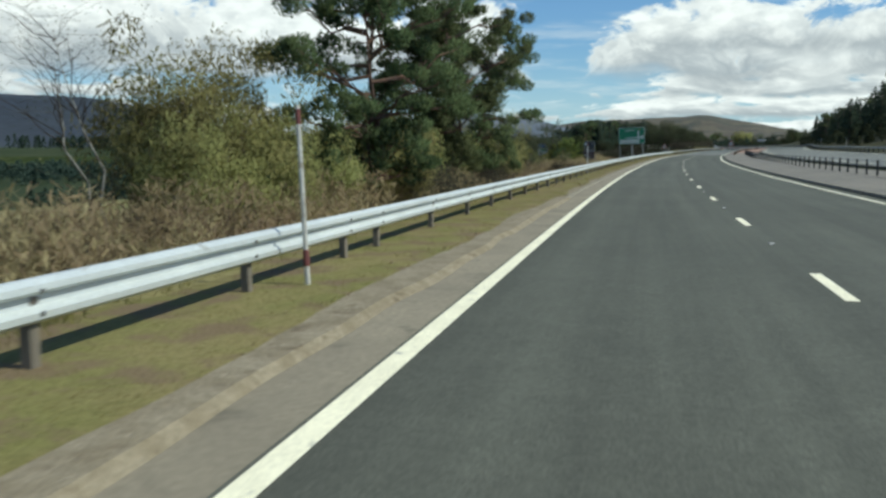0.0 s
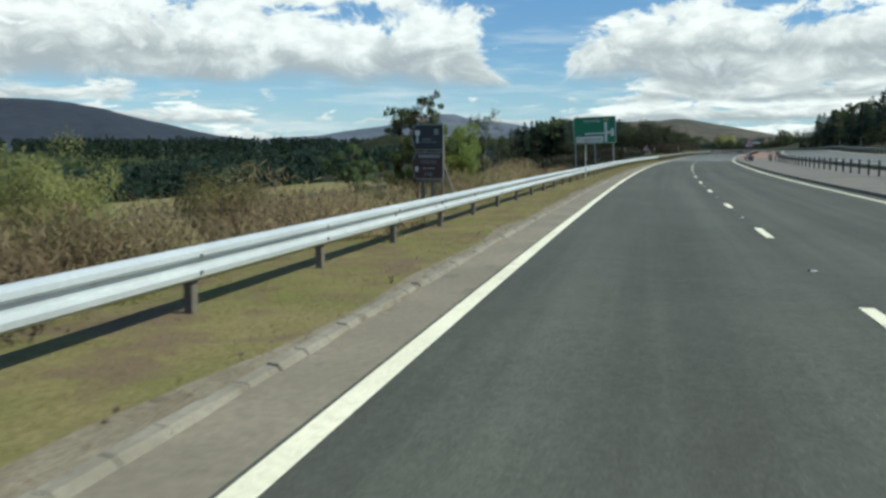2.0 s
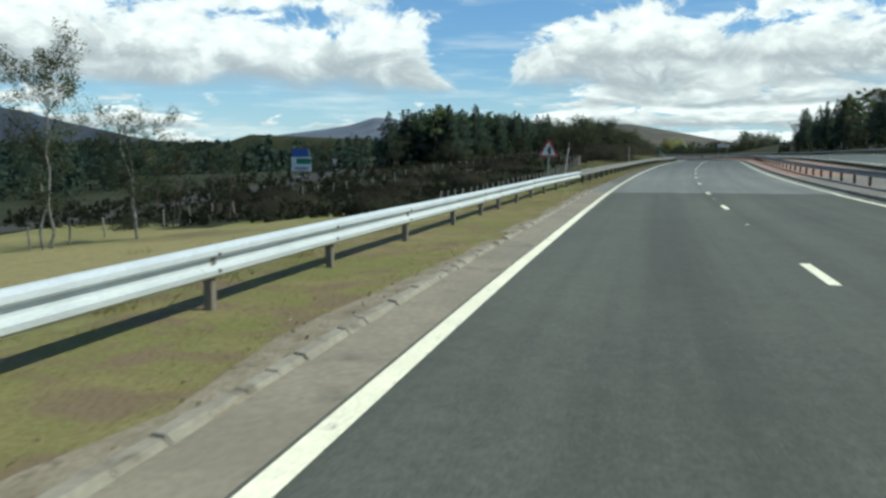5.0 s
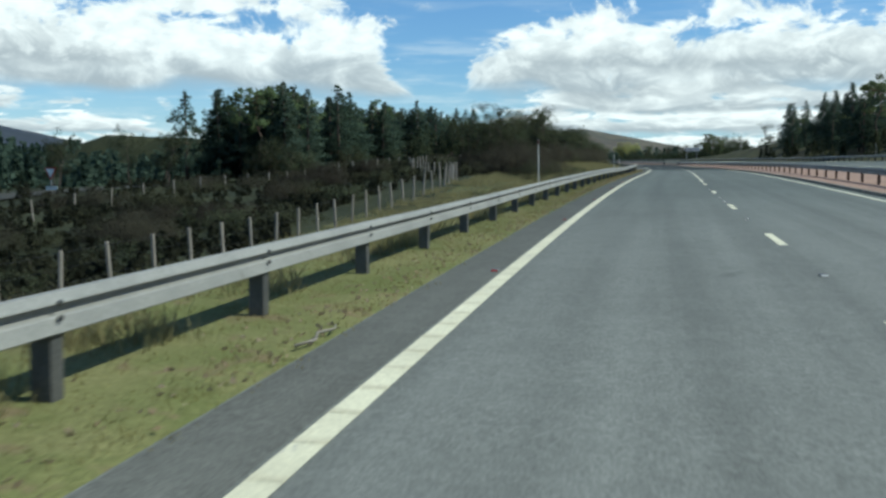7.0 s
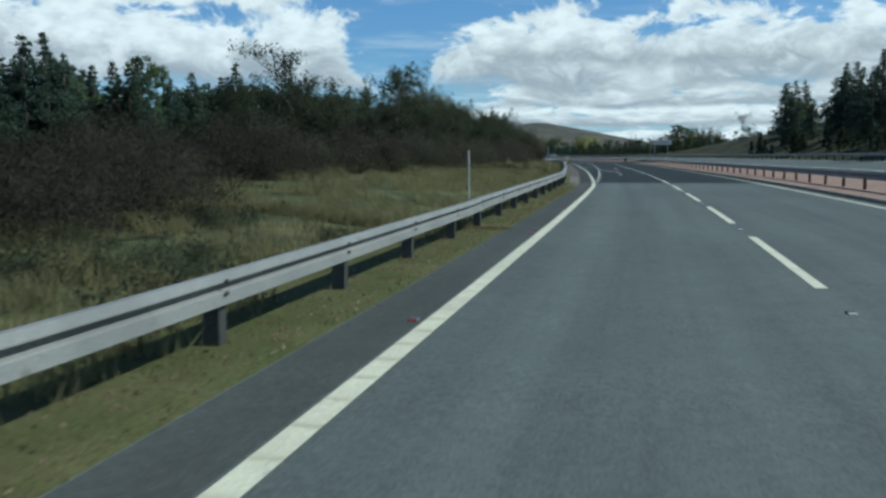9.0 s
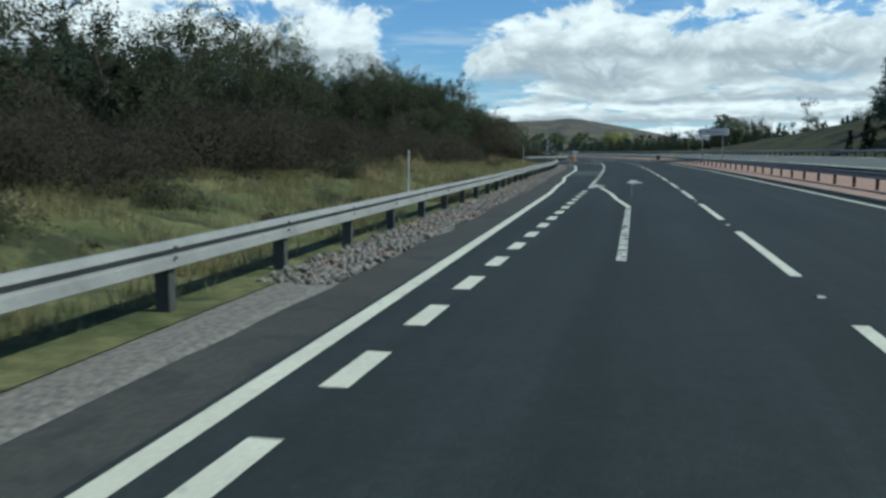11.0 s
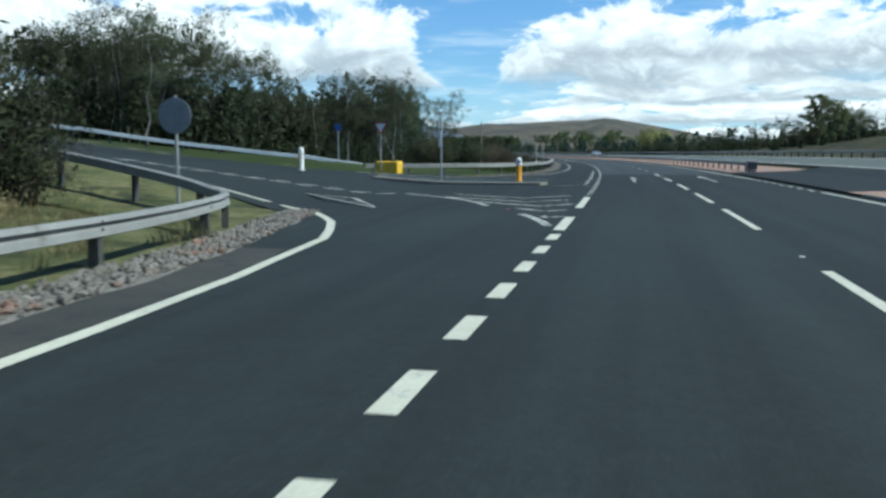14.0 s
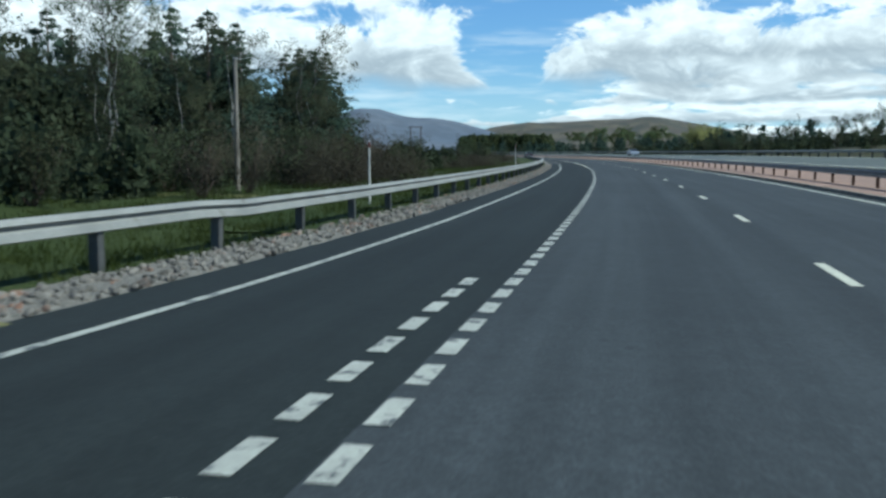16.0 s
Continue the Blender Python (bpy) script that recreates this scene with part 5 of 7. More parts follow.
def flag_sign():
    """White flag sign pointing across the carriageway, in the central reserve."""
    t = empty("flag_sign", at(G(416, 12.6), heading(416)), "long white arrow sign on two posts in the central reserve", "road sign")
    h = 0.78
    pts = [(1.75, -h / 2), (1.75, h / 2), (-1.45, h / 2), (-1.75, 0), (-1.45, -h / 2)]
    b = part("board", panel("board", pts, 0.03, M["white"]), t, Matrix.Translation((0, 0, 3.6)))
    part("face", panel("face", [(x * 0.965, z * 0.86) for x, z in pts], 0.004, M["white"]), b, Matrix.Translation((0, -0.006, 0)))
    rect("arrow", 0.14, 0.4, -1.45, 0, -0.014, "black", b)
    writing("Crubenmore", 0.36, 0.12, 0, -0.016, "black", b)
    for x in (-1.15, 1.1):
        part("post", cylinder_mesh("post", 0.06, 3.5, M["steel"], 10), t, Matrix.Translation((x, 0.1, 0)))


flag_sign()


def disc_sign(s, l, zc, r, mat, label, post_h):
    base = G(s, l)
    t = empty("disc_sign", at(base, heading(s)), label, "road sign")
    pts = [(r * math.cos(a), r * math.sin(a)) for a in np.linspace(0, 2 * math.pi, 25)[:-1]]
    part("plate", panel("plate", pts, 0.02, M[mat]), t, Matrix.Translation((0, -0.06, zc)))
    part("post", cylinder_mesh("post", 0.045, post_h, M["steel"], 10), t)
    return t


disc_sign(416.0, -9.9, 2.3, 0.45, "sign_grey", "round sign seen from its grey back, on a post", 2.8)
disc_sign(461, -19.8, 2.6, 0.28, "sign_blue", "small round blue sign on a post", 2.8)


def bollard(s, l, z=None, side_on=False):
    t = empty("bollard", at(R(s, l, side_road_z(l) + 0.1 if z is None else z), heading(s)), "orange and white traffic island bollard", "bollard", "island bollards")
    body = [(0.16, 0.0), (0.15, 0.05), (0.13, 0.1), (0.125, 0.75)]
    part("body", lathe("body", body, M["white" if side_on else "orange"], 14), t, label="white body" if side_on else "orange reflective body")
    if side_on:  # its coloured face looks up the side road
        face = box_mesh("face", 0.06, 0.16, 0.72, M["orange"], 0.02)
        part("face", face, t, at(Vector((-0.105, -0.05, 0.14)), -20), "orange reflective face")
        part("head", lathe("head", [(0.127, 0.75), (0.13, 0.8), (0.13, 1.0), (0.10, 1.09), (0.05, 1.13), (0.0, 1.135)], M["white"], 14), t)
        return t
    part("head", lathe("head", [(0.127, 0.75), (0.13, 0.8), (0.13, 1.0), (0.10, 1.09), (0.05, 1.13), (0.0, 1.135)], M["white"], 14), t, label="white rounded head")
    pts = [(0.075 * math.cos(a), 0.075 * math.sin(a)) for a in np.linspace(0, 2 * math.pi, 17)[:-1]]
    part("arrow_disc", panel("arrow_disc", pts, 0.01, M["sign_blue"]), t, Matrix.Translation((0.02, -0.14, 0.94)))
    return t


def lathe(name, prof, mat, n=12):
    V, F = [], []
    for r, z in prof:
        for k in range(n):
            a = 2 * math.pi * k / n
            V.append((r * math.cos(a), r * math.sin(a), z))
    for i in range(len(prof) - 1):
        for k in range(n):
            F.append((i * n + k, i * n + (k + 1) % n, (i + 1) * n + (k + 1) % n, (i + 1) * n + k))
    F.append(tuple(range(n))[::-1])
    return mesh_from(name, V, F, mat, True)


bollard(436.7, -3.6)
bollard(435.6, -13.9, side_road_z(-13.9, 435.6) + 0.06, True)

# splitter island
isl = []
for s_, l_ in [(435.2, -2.5), (435.3, -4.4), (435.6, -7.0), (436.0, -10.5), (439.6, -10.8), (438.9, -7.2), (438.2, -4.6), (437.4, -2.9), (436.5, -2.25), (435.6, -2.2)]:
    isl.append((s_, l_))
Vi = [R(s_, l_, side_road_z(l_, s_) - 0.02) for s_, l_ in isl] + [R(s_, l_, side_road_z(l_, s_) + 0.10) for s_, l_ in isl]
cx = sum(s_ for s_, _ in isl) / len(isl), sum(l_ for _, l_ in isl) / len(isl)
Vi += [R(cx[0] + (s_ - cx[0]) * 0.9, cx[1] + (l_ - cx[1]) * 0.955, side_road_z(l_, s_) + 0.115) for s_, l_ in isl]
n_ = len(isl)
Fi = [(k, (k + 1) % n_, (k + 1) % n_ + n_, k + n_) for k in range(n_)] + [(k + n_, (k + 1) % n_ + n_, (k + 1) % n_ + 2 * n_, k + 2 * n_) for k in range(n_)]
island = structure("traffic_island", mesh_from("traffic_island", Vi, Fi, M["kerb"]), "kerbed traffic island in the side road", "traffic island")
part("island_top", mesh_from("island_top", [Vector(v) for v in Vi[2 * n_:]], [tuple(range(n_))], M["asphalt_patch"]), island)

# sign post on the island, seen from the side
t_ = empty("sign_post", at(R(437.2, -7.4, side_road_z(-7.4, 437.2) + 0.1), heading(438)), "grey post with white plates seen edge-on", "sign post")
part("post", cylinder_mesh("post", 0.05, 3.3, M["steel"], 10), t_)
part("plate", panel("plate", rounded(0.9, 0.75, 0.06), 0.03, M["white"]), t_, Matrix.Translation((-0.06, 0.05, 2.0)) @ Euler((0, 0, radians(109))).to_matrix().to_4x4())
part("plate", panel("plate", rounded(0.5, 0.5, 0.06), 0.03, M["white"]), t_, Matrix.Translation((0.0, -0.08, 2.8)) @ Euler((0, 0, radians(112))).to_matrix().to_4x4())


def grit_bin():
    t = empty("grit_bin", at(R(450.0, -13.2, 0.12), heading(452) + 12), "yellow plastic grit bin at the end of the guardrail", "grit bin")
    part("body", box_mesh("body", 1.5, 0.8, 0.68, M["yellow"], 0.04, taper=1.04), t)
    part("lid", box_mesh("lid", 1.58, 0.88, 0.16, M["yellow"], 0.05, taper=0.94), t, Matrix.Translation((0, 0, 0.66)))


grit_bin()


# ------------------------------------------------------------ stock fences
def fence(points, spacing, h, label, wires=3, seed=1):
    rnd = random.Random(seed)
    origin = points[0]
    t = empty("fence", Matrix.Translation(origin), label, "fence")
    post = cylinder_mesh("post", 0.055, h + 0.3, M["fence_wood"], 7, 0.05, -0.3)
    total = [0.0]
    for a, b in zip(points, points[1:]):
        total.append(total[-1] + (b - a).length)
    pos = []
    d = 0.0
    while d < total[-1]:
        i = max(0, int(np.searchsorted(total, d, side="right")) - 1)
        i = min(i, len(points) - 2)
        pos.append(points[i].lerp(points[i + 1], (d - total[i]) / max(1e-6, total[i + 1] - total[i])))
        d += spacing
    for p in pos:
        part("post", post, t, at(p - origin, rnd.uniform(0, 90), (rnd.uniform(-4, 4), rnd.uniform(-4, 4))))
    for k in range(wires):
        pts = [p - origin + Vector((0, 0, h * (0.4 + 0.55 * k / max(1, wires - 1)))) for p in pos]
        V, F = tube_data(pts, [0.003] * len(pts), 4)
        part("wire", mesh_from("wire", V, F, M["black"]), t)
    return t


fence([G(s, -9.9) for s in np.arange(184, 240, 3.0)] + [G(s, l) for s, l in [(246, -10.8), (251, -12.6), (256, -15.5), (262, -18), (274, -19.8), (285, -21)]], 1.72, 1.15, "weathered wooden stock fence behind the guardrail")
fence([G(s, -24 - 0.02 * s) for s in np.arange(40, 200, 5.0)], 3.0, 1.1, "weathered stock fence along the pasture", seed=4)
fence([G(s, -31 + 0.06 * (s - 200)) for s in np.arange(210, 330, 5.0)], 3.0, 1.1, "old stock fence before the plantation", seed=5)


# ------------------------------------------------------------ cars
def car(s, l, az_off, paint, label):
    t = empty("car", at(G(s, l, 0.05 if l > 14 else 0.01) if l > 14 else R(s, l, 0.01), heading(s) + az_off), label, "car")
    prof = [(-2.2, 0.35), (-2.25, 0.6), (-2.15, 0.92), (-1.75, 0.98), (1.0, 0.98), (1.9, 0.85), (2.2, 0.7), (2.22, 0.35)]
    V, F = [], []
    for x, k in ((-0.88, 0.97), (-0.8, 1.0), (0.8, 1.0), (0.88, 0.97)):
        V += [(x, y * (0.98 if abs(x) > 0.85 else 1), 0.35 + (z - 0.35) * (0.9 if abs(x) > 0.85 else 1)) for y, z in prof]
    n = len(prof)
    for i in range(3):
        for k in range(n):
            F.append((i * n + k, i * n + (k + 1) % n, (i + 1) * n + (k + 1) % n, (i + 1) * n + k))
    F += [tuple(range(n)), tuple(range(3 * n, 4 * n))[::-1]]
    part("body", mesh_from("body", V, [f[::-1] for f in F], M[paint], False), t)
    cab = [(-1.8, 0.96, 0.8), (-1.25, 1.38, 0.62), (0.0, 1.42, 0.62), (1.05, 0.96, 0.8)]
    V = [(x * w_, y, z) for x in (-1, 1) for y, z, w_ in cab]
    part("cabin", mesh_from("cabin", V, [(0, 1, 2, 3), (7, 6, 5, 4), (0, 4, 5, 1), (1, 5, 6, 2), (2, 6, 7, 3)], M["glass"]), t, label="dark glazed cabin")
    part("roof", box_mesh("roof", 1.22, 1.5, 0.05, M[paint], 0.015), t, Matrix.Translation((0, -0.6, 1.385)))
    wheel = lathe("wheel", [(0.0, -0.1), (0.27, -0.1), (0.31, -0.07), (0.31, 0.07), (0.27, 0.1), (0.0, 0.1)], M["tyre"], 18)
    for x in (-0.8, 0.8):
        for y in (-1.35, 1.4):
            part("wheel", wheel, t, Matrix.Translation((x, y, 0.31)) @ Euler((0, radians(90), 0)).to_matrix().to_4x4())
    for x in (-0.66, 0.66):
        part("tail_lamp", box_mesh("tail_lamp", 0.3, 0.06, 0.16, M["lamp_red"], 0.02), t, Matrix.Translation((x, -2.2, 0.68)))
    part("bumper", box_mesh("bumper", 1.7, 0.12, 0.22, M["black"], 0.03), t, Matrix.Translation((0, -2.22, 0.34)))
    part("number_plate", box_mesh("number_plate", 0.5, 0.02, 0.11, M["yellow"], 0.004), t, Matrix.Translation((0, -2.27, 0.6)))
    return t


car(700, 2.0, 0, "car_blue", "dark blue saloon driving ahead in the near lane")
car(640, 17.5, 180, "car_silver", "silver car coming the other way")


# ------------------------------------------------------------ wooden poles beyond the junction
def wooden_pole(p, h, label):
    t = empty("wooden_pole", at(p, 0), label, "utility pole")
    part("post", cylinder_mesh("post", 0.085, h + 0.3, M["fence_wood"], 10, 0.065, -0.3), t)
    part("cap", cylinder_mesh("cap", 0.09, 0.03, M["steel"], 10), t, Matrix.Translation((0, 0, h)))


wooden_pole(G(482.5, -11.2), 4.45 - ground_z(482.5, -11.2), "tall grey wooden pole before the birch wood")


def twin_pole(p, h):
    """Two poles with a crossbar carrying a power line."""
    t = empty("power_line_pole", at(p, -12), "twin wooden power-line pole with a crossbar", "utility pole")
    for x in (-1.15, 1.15):
        part("post", cylinder_mesh("post", 0.15, h + 0.5, M["bark"], 8, 0.11, -0.5), t, Matrix.Translation((x, 0, 0)))
    part("crossbar", box_mesh("crossbar", 3.4, 0.14, 0.18, M["bark"], 0.02), t, Matrix.Translation((0, -0.15, h - 0.35)))
    for x in (-1.5, 0, 1.5):
        part("insulator", cylinder_mesh("insulator", 0.06, 0.3, M["steel"], 8), t, Matrix.Translation((x, -0.15, h - 0.17)))

# ------------------------------------------------------------ trees and bushes
def ball(rng, m, c, rx_, rz_=None):
    """Points filling a flattened ball round c, denser towards its skin."""
    d = rng.normal(size=(m, 3))
    d /= np.linalg.norm(d, axis=1)[:, None]
    d *= rng.uniform(0.15, 1.0, size=(m, 1)) ** 0.5
    return d * np.array([rx_, rx_, rx_ if rz_ is None else rz_]) + np.array(c)


def quads_mesh(name, centres, size, mat, rng, aspect=0.5, up=0.0, aim=None, out=None):
    """Many small leaves: a quad at each centre, turned at random; up makes them stand; out gives the way their faces look, away from the crown."""
    n = len(centres)
    d = rng.normal(size=(n, 3))
    d[:, 2] = d[:, 2] * (1 - up) + up * 3
    if aim is not None:
        d = d * 0.45 + aim
    d /= np.linalg.norm(d, axis=1)[:, None]
    e = np.cross(d, rng.normal(size=(n, 3)))
    e /= np.linalg.norm(e, axis=1)[:, None] + 1e-9
    if out is not None:
        out = out / (np.linalg.norm(out, axis=1)[:, None] + 1e-9) + rng.normal(size=(n, 3)) * 0.3
        out /= np.linalg.norm(out, axis=1)[:, None] + 1e-9
        e *= np.where(np.sum(np.cross(d, e) * out, axis=1) < 0, -1.0, 1.0)[:, None]
    sz = size * rng.uniform(0.6, 1.4, size=(n, 1))
    a, b = d * sz * 0.5, e * sz * 0.5 * aspect
    c = np.asarray(centres)
    V = np.stack([c - a - b * 0.6, c - a * 0.1 - b * 1.0 + a * 0.2, c + a, c + b], axis=1).reshape(-1, 3)
    me = bpy.data.meshes.new(name)
    me.vertices.add(4 * n)
    me.vertices.foreach_set("co", V.astype(np.float32).ravel())
    me.loops.add(4 * n)
    me.loops.foreach_set("vertex_index", np.arange(4 * n, dtype=np.int32))
    me.polygons.add(n)
    me.polygons.foreach_set("loop_start", np.arange(0, 4 * n, 4, dtype=np.int32))
    me.materials.append(mat)
    me.update(calc_edges=True)
    if out is not None:
        me.polygons.foreach_set("use_smooth", [True] * n)
        me.normals_split_custom_set_from_vertices(np.repeat(out, 4, axis=0).tolist())
    return me


def away(c, h, low=0.45):
    """From the heart of a crown of height h out to each place."""
    return (np.asarray(c) - np.array([0, 0, low * h])) * np.array([1, 1, 1.15])


def bent(p, q, rng, n=5, wob=0.06):
    """Points from p to q with a slight bend."""
    L = (q - p).length
    pts = []
    for i in range(n + 1):
        f = i / n
        r = Vector(rng.normal(size=3)) * wob * L * math.sin(math.pi * min(f * 1.1, 1)) * 0.5
        pts.append(p.lerp(q, f) + r)
    return pts


def tree_parts(kind, h, seed):
    """Meshes of trunk, limbs and crown for a kind of tree of height h."""
    rng = np.random.default_rng(seed)
    trunk, limbs, tips = [], [], []
    rad = 0.022 * h
    if kind in ("pine", "far_pine", "low_pine"):
        low = {"pine": 0.16, "far_pine": 0.35, "low_pine": 0.55}[kind]
        cents, aims = [], []
        for st in range(1 if kind == "far_pine" else 2):
            lean = Vector((rng.normal() * 0.10 * h, rng.normal() * 0.10 * h, h * (0.93 - 0.13 * st)))
            tp = bent(Vector((0, 0, -0.2)), lean, rng, 7, 0.06)
            trunk.append(tube_data(tp, [rad * (0.62 - 0.15 * st) * (1 - 0.8 * i / 7) for i in range(8)], 8))
            for k in range(18 if kind == "pine" else 9):
                f = low + (0.99 - low) * (k + rng.uniform(0, 0.9)) / 18
                if kind != "pine":
                    f = low + (0.99 - low) * rng.random()
                p = tp[int(f * 7)].lerp(tp[min(7, int(f * 7) + 1)], f * 7 % 1)
                a = 2.4 * k + rng.uniform(-0.6, 0.6) + 1.3 * st
                L = h * (0.13 + (0.25 if kind == "pine" else 0.2) * math.sin(math.pi * min(1, (1.02 - f) * 1.05))) * rng.uniform(0.6, 1.1)
                q = p + Vector((math.cos(a) * L, math.sin(a) * L, L * rng.uniform(0.02, 0.45)))
                bp = bent(p, q, rng, 4, 0.13)
                limbs.append(tube_data(bp, [rad * 0.30 * (1 - 0.8 * i / 4) for i in range(5)], 5))
                tips.append((q, 0.062 * h))
                for j in range(4):
                    c = bp[1 + j] + Vector((rng.normal(), rng.normal(), rng.normal() * 0.4 + 0.45)) * 0.065 * h
                    limbs.append(tube_data([bp[max(0, j)], c], [rad * 0.1, rad * 0.04], 4))
                    tips.append((c, 0.055 * h * rng.uniform(0.6, 1.25)))
        for c, r in tips:
            m = {"pine": 230, "far_pine": 34, "low_pine": 90}[kind]
            x = ball(rng, m, c, r, r * 0.62)
            cents.append(x)
            g = (x - np.array(c)) / r
            g[:, 2] = g[:, 2] * 1.3 + 0.75
            aims.append(g)
        crown = quads_mesh("crown", np.concatenate(cents), {"pine": 0.019, "far_pine": 0.045, "low_pine": 0.03}[kind] * h, M["needle"], rng, 0.28, aim=np.concatenate(aims) * 1.3,
                           out=np.concatenate(aims) + 0.8 * away(np.concatenate(cents), h) / h)
        bark = "bark_pine"
    elif kind in ("spruce", "fir"):
        tp = [Vector((0, 0, -0.3)), Vector((0, 0, h * 0.5)), Vector((rng.normal() * 0.02 * h, 0, h))]
        trunk.append(tube_data(tp, [rad, rad * 0.6, 0.01], 6))
        cents = []
        z = 0.10 * h
        while z < h * 0.99:
            L = ((h - z) * 0.34 + 0.04 * h * math.sin(math.pi * z / h)) * (1.3 if kind == "fir" else 1.0) * rng.uniform(0.6, 1.25) + 0.10
            for k in range(6):
                a = rng.uniform(0, 6.28)
                l2 = L * rng.uniform(0.6, 1.15)
                m = max(9, int(26 * l2))
                f = rng.uniform(0.15, 1, size=(m, 1)) ** 0.7
                base = np.array([math.cos(a), math.sin(a), 0.1 - 0.25 * l2 / h * 3]) * l2
                cents.append(f * base + np.array([0, 0, z]) + rng.normal(size=(m, 3)) * 0.09 * (0.5 + l2 * 0.35))
            z += h * 0.032 + 0.07
        c = np.concatenate(cents)
        crown = quads_mesh("crown", c, 0.030 * h, M["needle_dark"], rng, 0.4, up=0.12, out=c * np.array([1, 1, 0]) + np.array([0, 0, 0.06 * h]))
        bark = "bark"
    elif kind in ("birch", "wood", "bare_birch"):
        stems = 1 + (rng.random() < 0.3) + (kind == "birch" and rng.random() < 0.4)
        cents = []
        for s_ in range(int(stems)):
            lean = Vector((rng.normal() * 0.12 * h, rng.normal() * 0.12 * h, h * rng.uniform(0.85, 1)))
            tp = bent(Vector((rng.normal() * 0.1, rng.normal() * 0.1, -0.2)), lean, rng, 7, 0.06)
            r0 = rad * (0.6 if kind == "wood" else 0.42)
            trunk.append(tube_data(tp, [r0 * (1 - 0.85 * i / 7) for i in range(8)], 6))
            for k in range(15 if kind == "wood" else 20):
                f = rng.uniform(0.22, 0.99)
                p = tp[int(f * 7)].lerp(tp[min(7, int(f * 7) + 1)], f * 7 % 1)
                a = rng.uniform(0, 6.28)
                L = h * (0.1 + 0.25 * math.sin(math.pi * min(1, 1.1 - f))) * rng.uniform(0.6, 1.2)
                q = p + Vector((math.cos(a) * L, math.sin(a) * L, L * rng.uniform(0.4, 1.1)))
                bp = bent(p, q, rng, 3, 0.12)
                limbs.append(tube_data(bp, [r0 * 0.3 * (1 - 0.85 * i / 3) for i in range(4)], 4))
                for j in range(3 if kind == "wood" else 4):
                    c = bp[1 + int(rng.integers(0, 3))]
                    d = Vector((rng.normal(), rng.normal(), rng.uniform(0.0, 1.3))) * 0.085 * h
                    limbs.append(tube_data([c, c + d], [r0 * 0.08, 0.004], 3))
                    m = {"birch": 64, "wood": 40, "bare_birch": 9}[kind]
                    cents.append(ball(rng, m, c + d * 0.7, (0.085 if kind == "wood" else 0.06) * h * rng.uniform(0.6, 1.25)))
        crown = quads_mesh("crown", np.concatenate(cents), {"birch": 0.0125, "wood": 0.024, "bare_birch": 0.008}[kind] * h, M["leaf_dark" if kind == "wood" else "leaf_birch"], rng, 0.6, out=away(np.concatenate(cents), h))
        bark = "bark" if kind == "wood" else "bark_birch"
    else:  # broadleaf bush or small tree with a rounded uneven crown
        cents = []
        for k in range(9):
            a, L = rng.uniform(0, 6.28), h * rng.uniform(0.2, 0.45)
            q = Vector((math.cos(a) * L, math.sin(a) * L, h * rng.uniform(0.45, 0.92)))
            bp = bent(Vector((rng.normal() * 0.05, rng.normal() * 0.05, -0.1)), q, rng, 5, 0.1)
            trunk.append(tube_data(bp, [rad * 0.5 * (1 - 0.8 * i / 5) for i in range(6)], 5))
            for j in range(9):
                c = bp[2 + int(rng.integers(0, 4))] + Vector(rng.normal(size=3)) * 0.13 * h
                cents.append(ball(rng, {"spring": 190, "green": 360, "dark": 22, "thicket": 48}[kind], c, {"spring": 0.15, "green": 0.12, "dark": 0.15, "thicket": 0.14}[kind] * h * rng.uniform(0.6, 1.2)))
        c = np.concatenate(cents)
        c[:, 2] = np.maximum(c[:, 2], 0.05)
        crown = quads_mesh("crown", c, {"spring": 0.038, "green": 0.036, "dark": 0.05, "thicket": 0.042}[kind] * h, M["leaf_" + kind], rng, {"spring": 0.2, "green": 0.3, "dark": 0.5, "thicket": 0.16}[kind], up={"spring": 0.4, "green": 0.35, "dark": 0.15, "thicket": 0.35}[kind], out=away(c, h, 0.35))
        bark = "bark"
    V, F = merge(trunk)
    res = [("trunk", mesh_from("trunk", V, F, M[bark], True))]
    if limbs:
        V, F = merge(limbs)
        res.append(("branchwork", mesh_from("branchwork", V, F, M[bark if "pine" in kind else "twig"], False)))
    res.append(("crown", crown))
    return res


def bush_mesh(name, h, mat, seed, n=1000, blade=0.2, aspect=0.14):
    """A bush of upright wiry twigs, in several uneven humps."""
    rng = np.random.default_rng(seed)
    cents, outs = [], []
    for k in range(7):
        c = np.array([rng.normal() * 0.42 * h, rng.normal() * 0.42 * h, 0])
        hh = h * rng.uniform(0.5, 1.0)
        m = n // 7
        u = rng.normal(size=(m, 3)) * np.array([0.26 * hh, 0.26 * hh, 0])
        z = hh * (1 - np.minimum(1, (u[:, 0] ** 2 + u[:, 1] ** 2) / (0.62 * hh) ** 2)) * rng.uniform(0.05, 1.0, size=m) ** 0.6
        u[:, 2] = z
        cents.append(u + c)
        outs.append(u + np.array([0, 0, 0.12 * hh]) + 0.5 * c)
    return quads_mesh(name, np.concatenate(cents), blade * h ** 0.5, M[mat], rng, aspect, up=0.45, out=np.concatenate(outs))


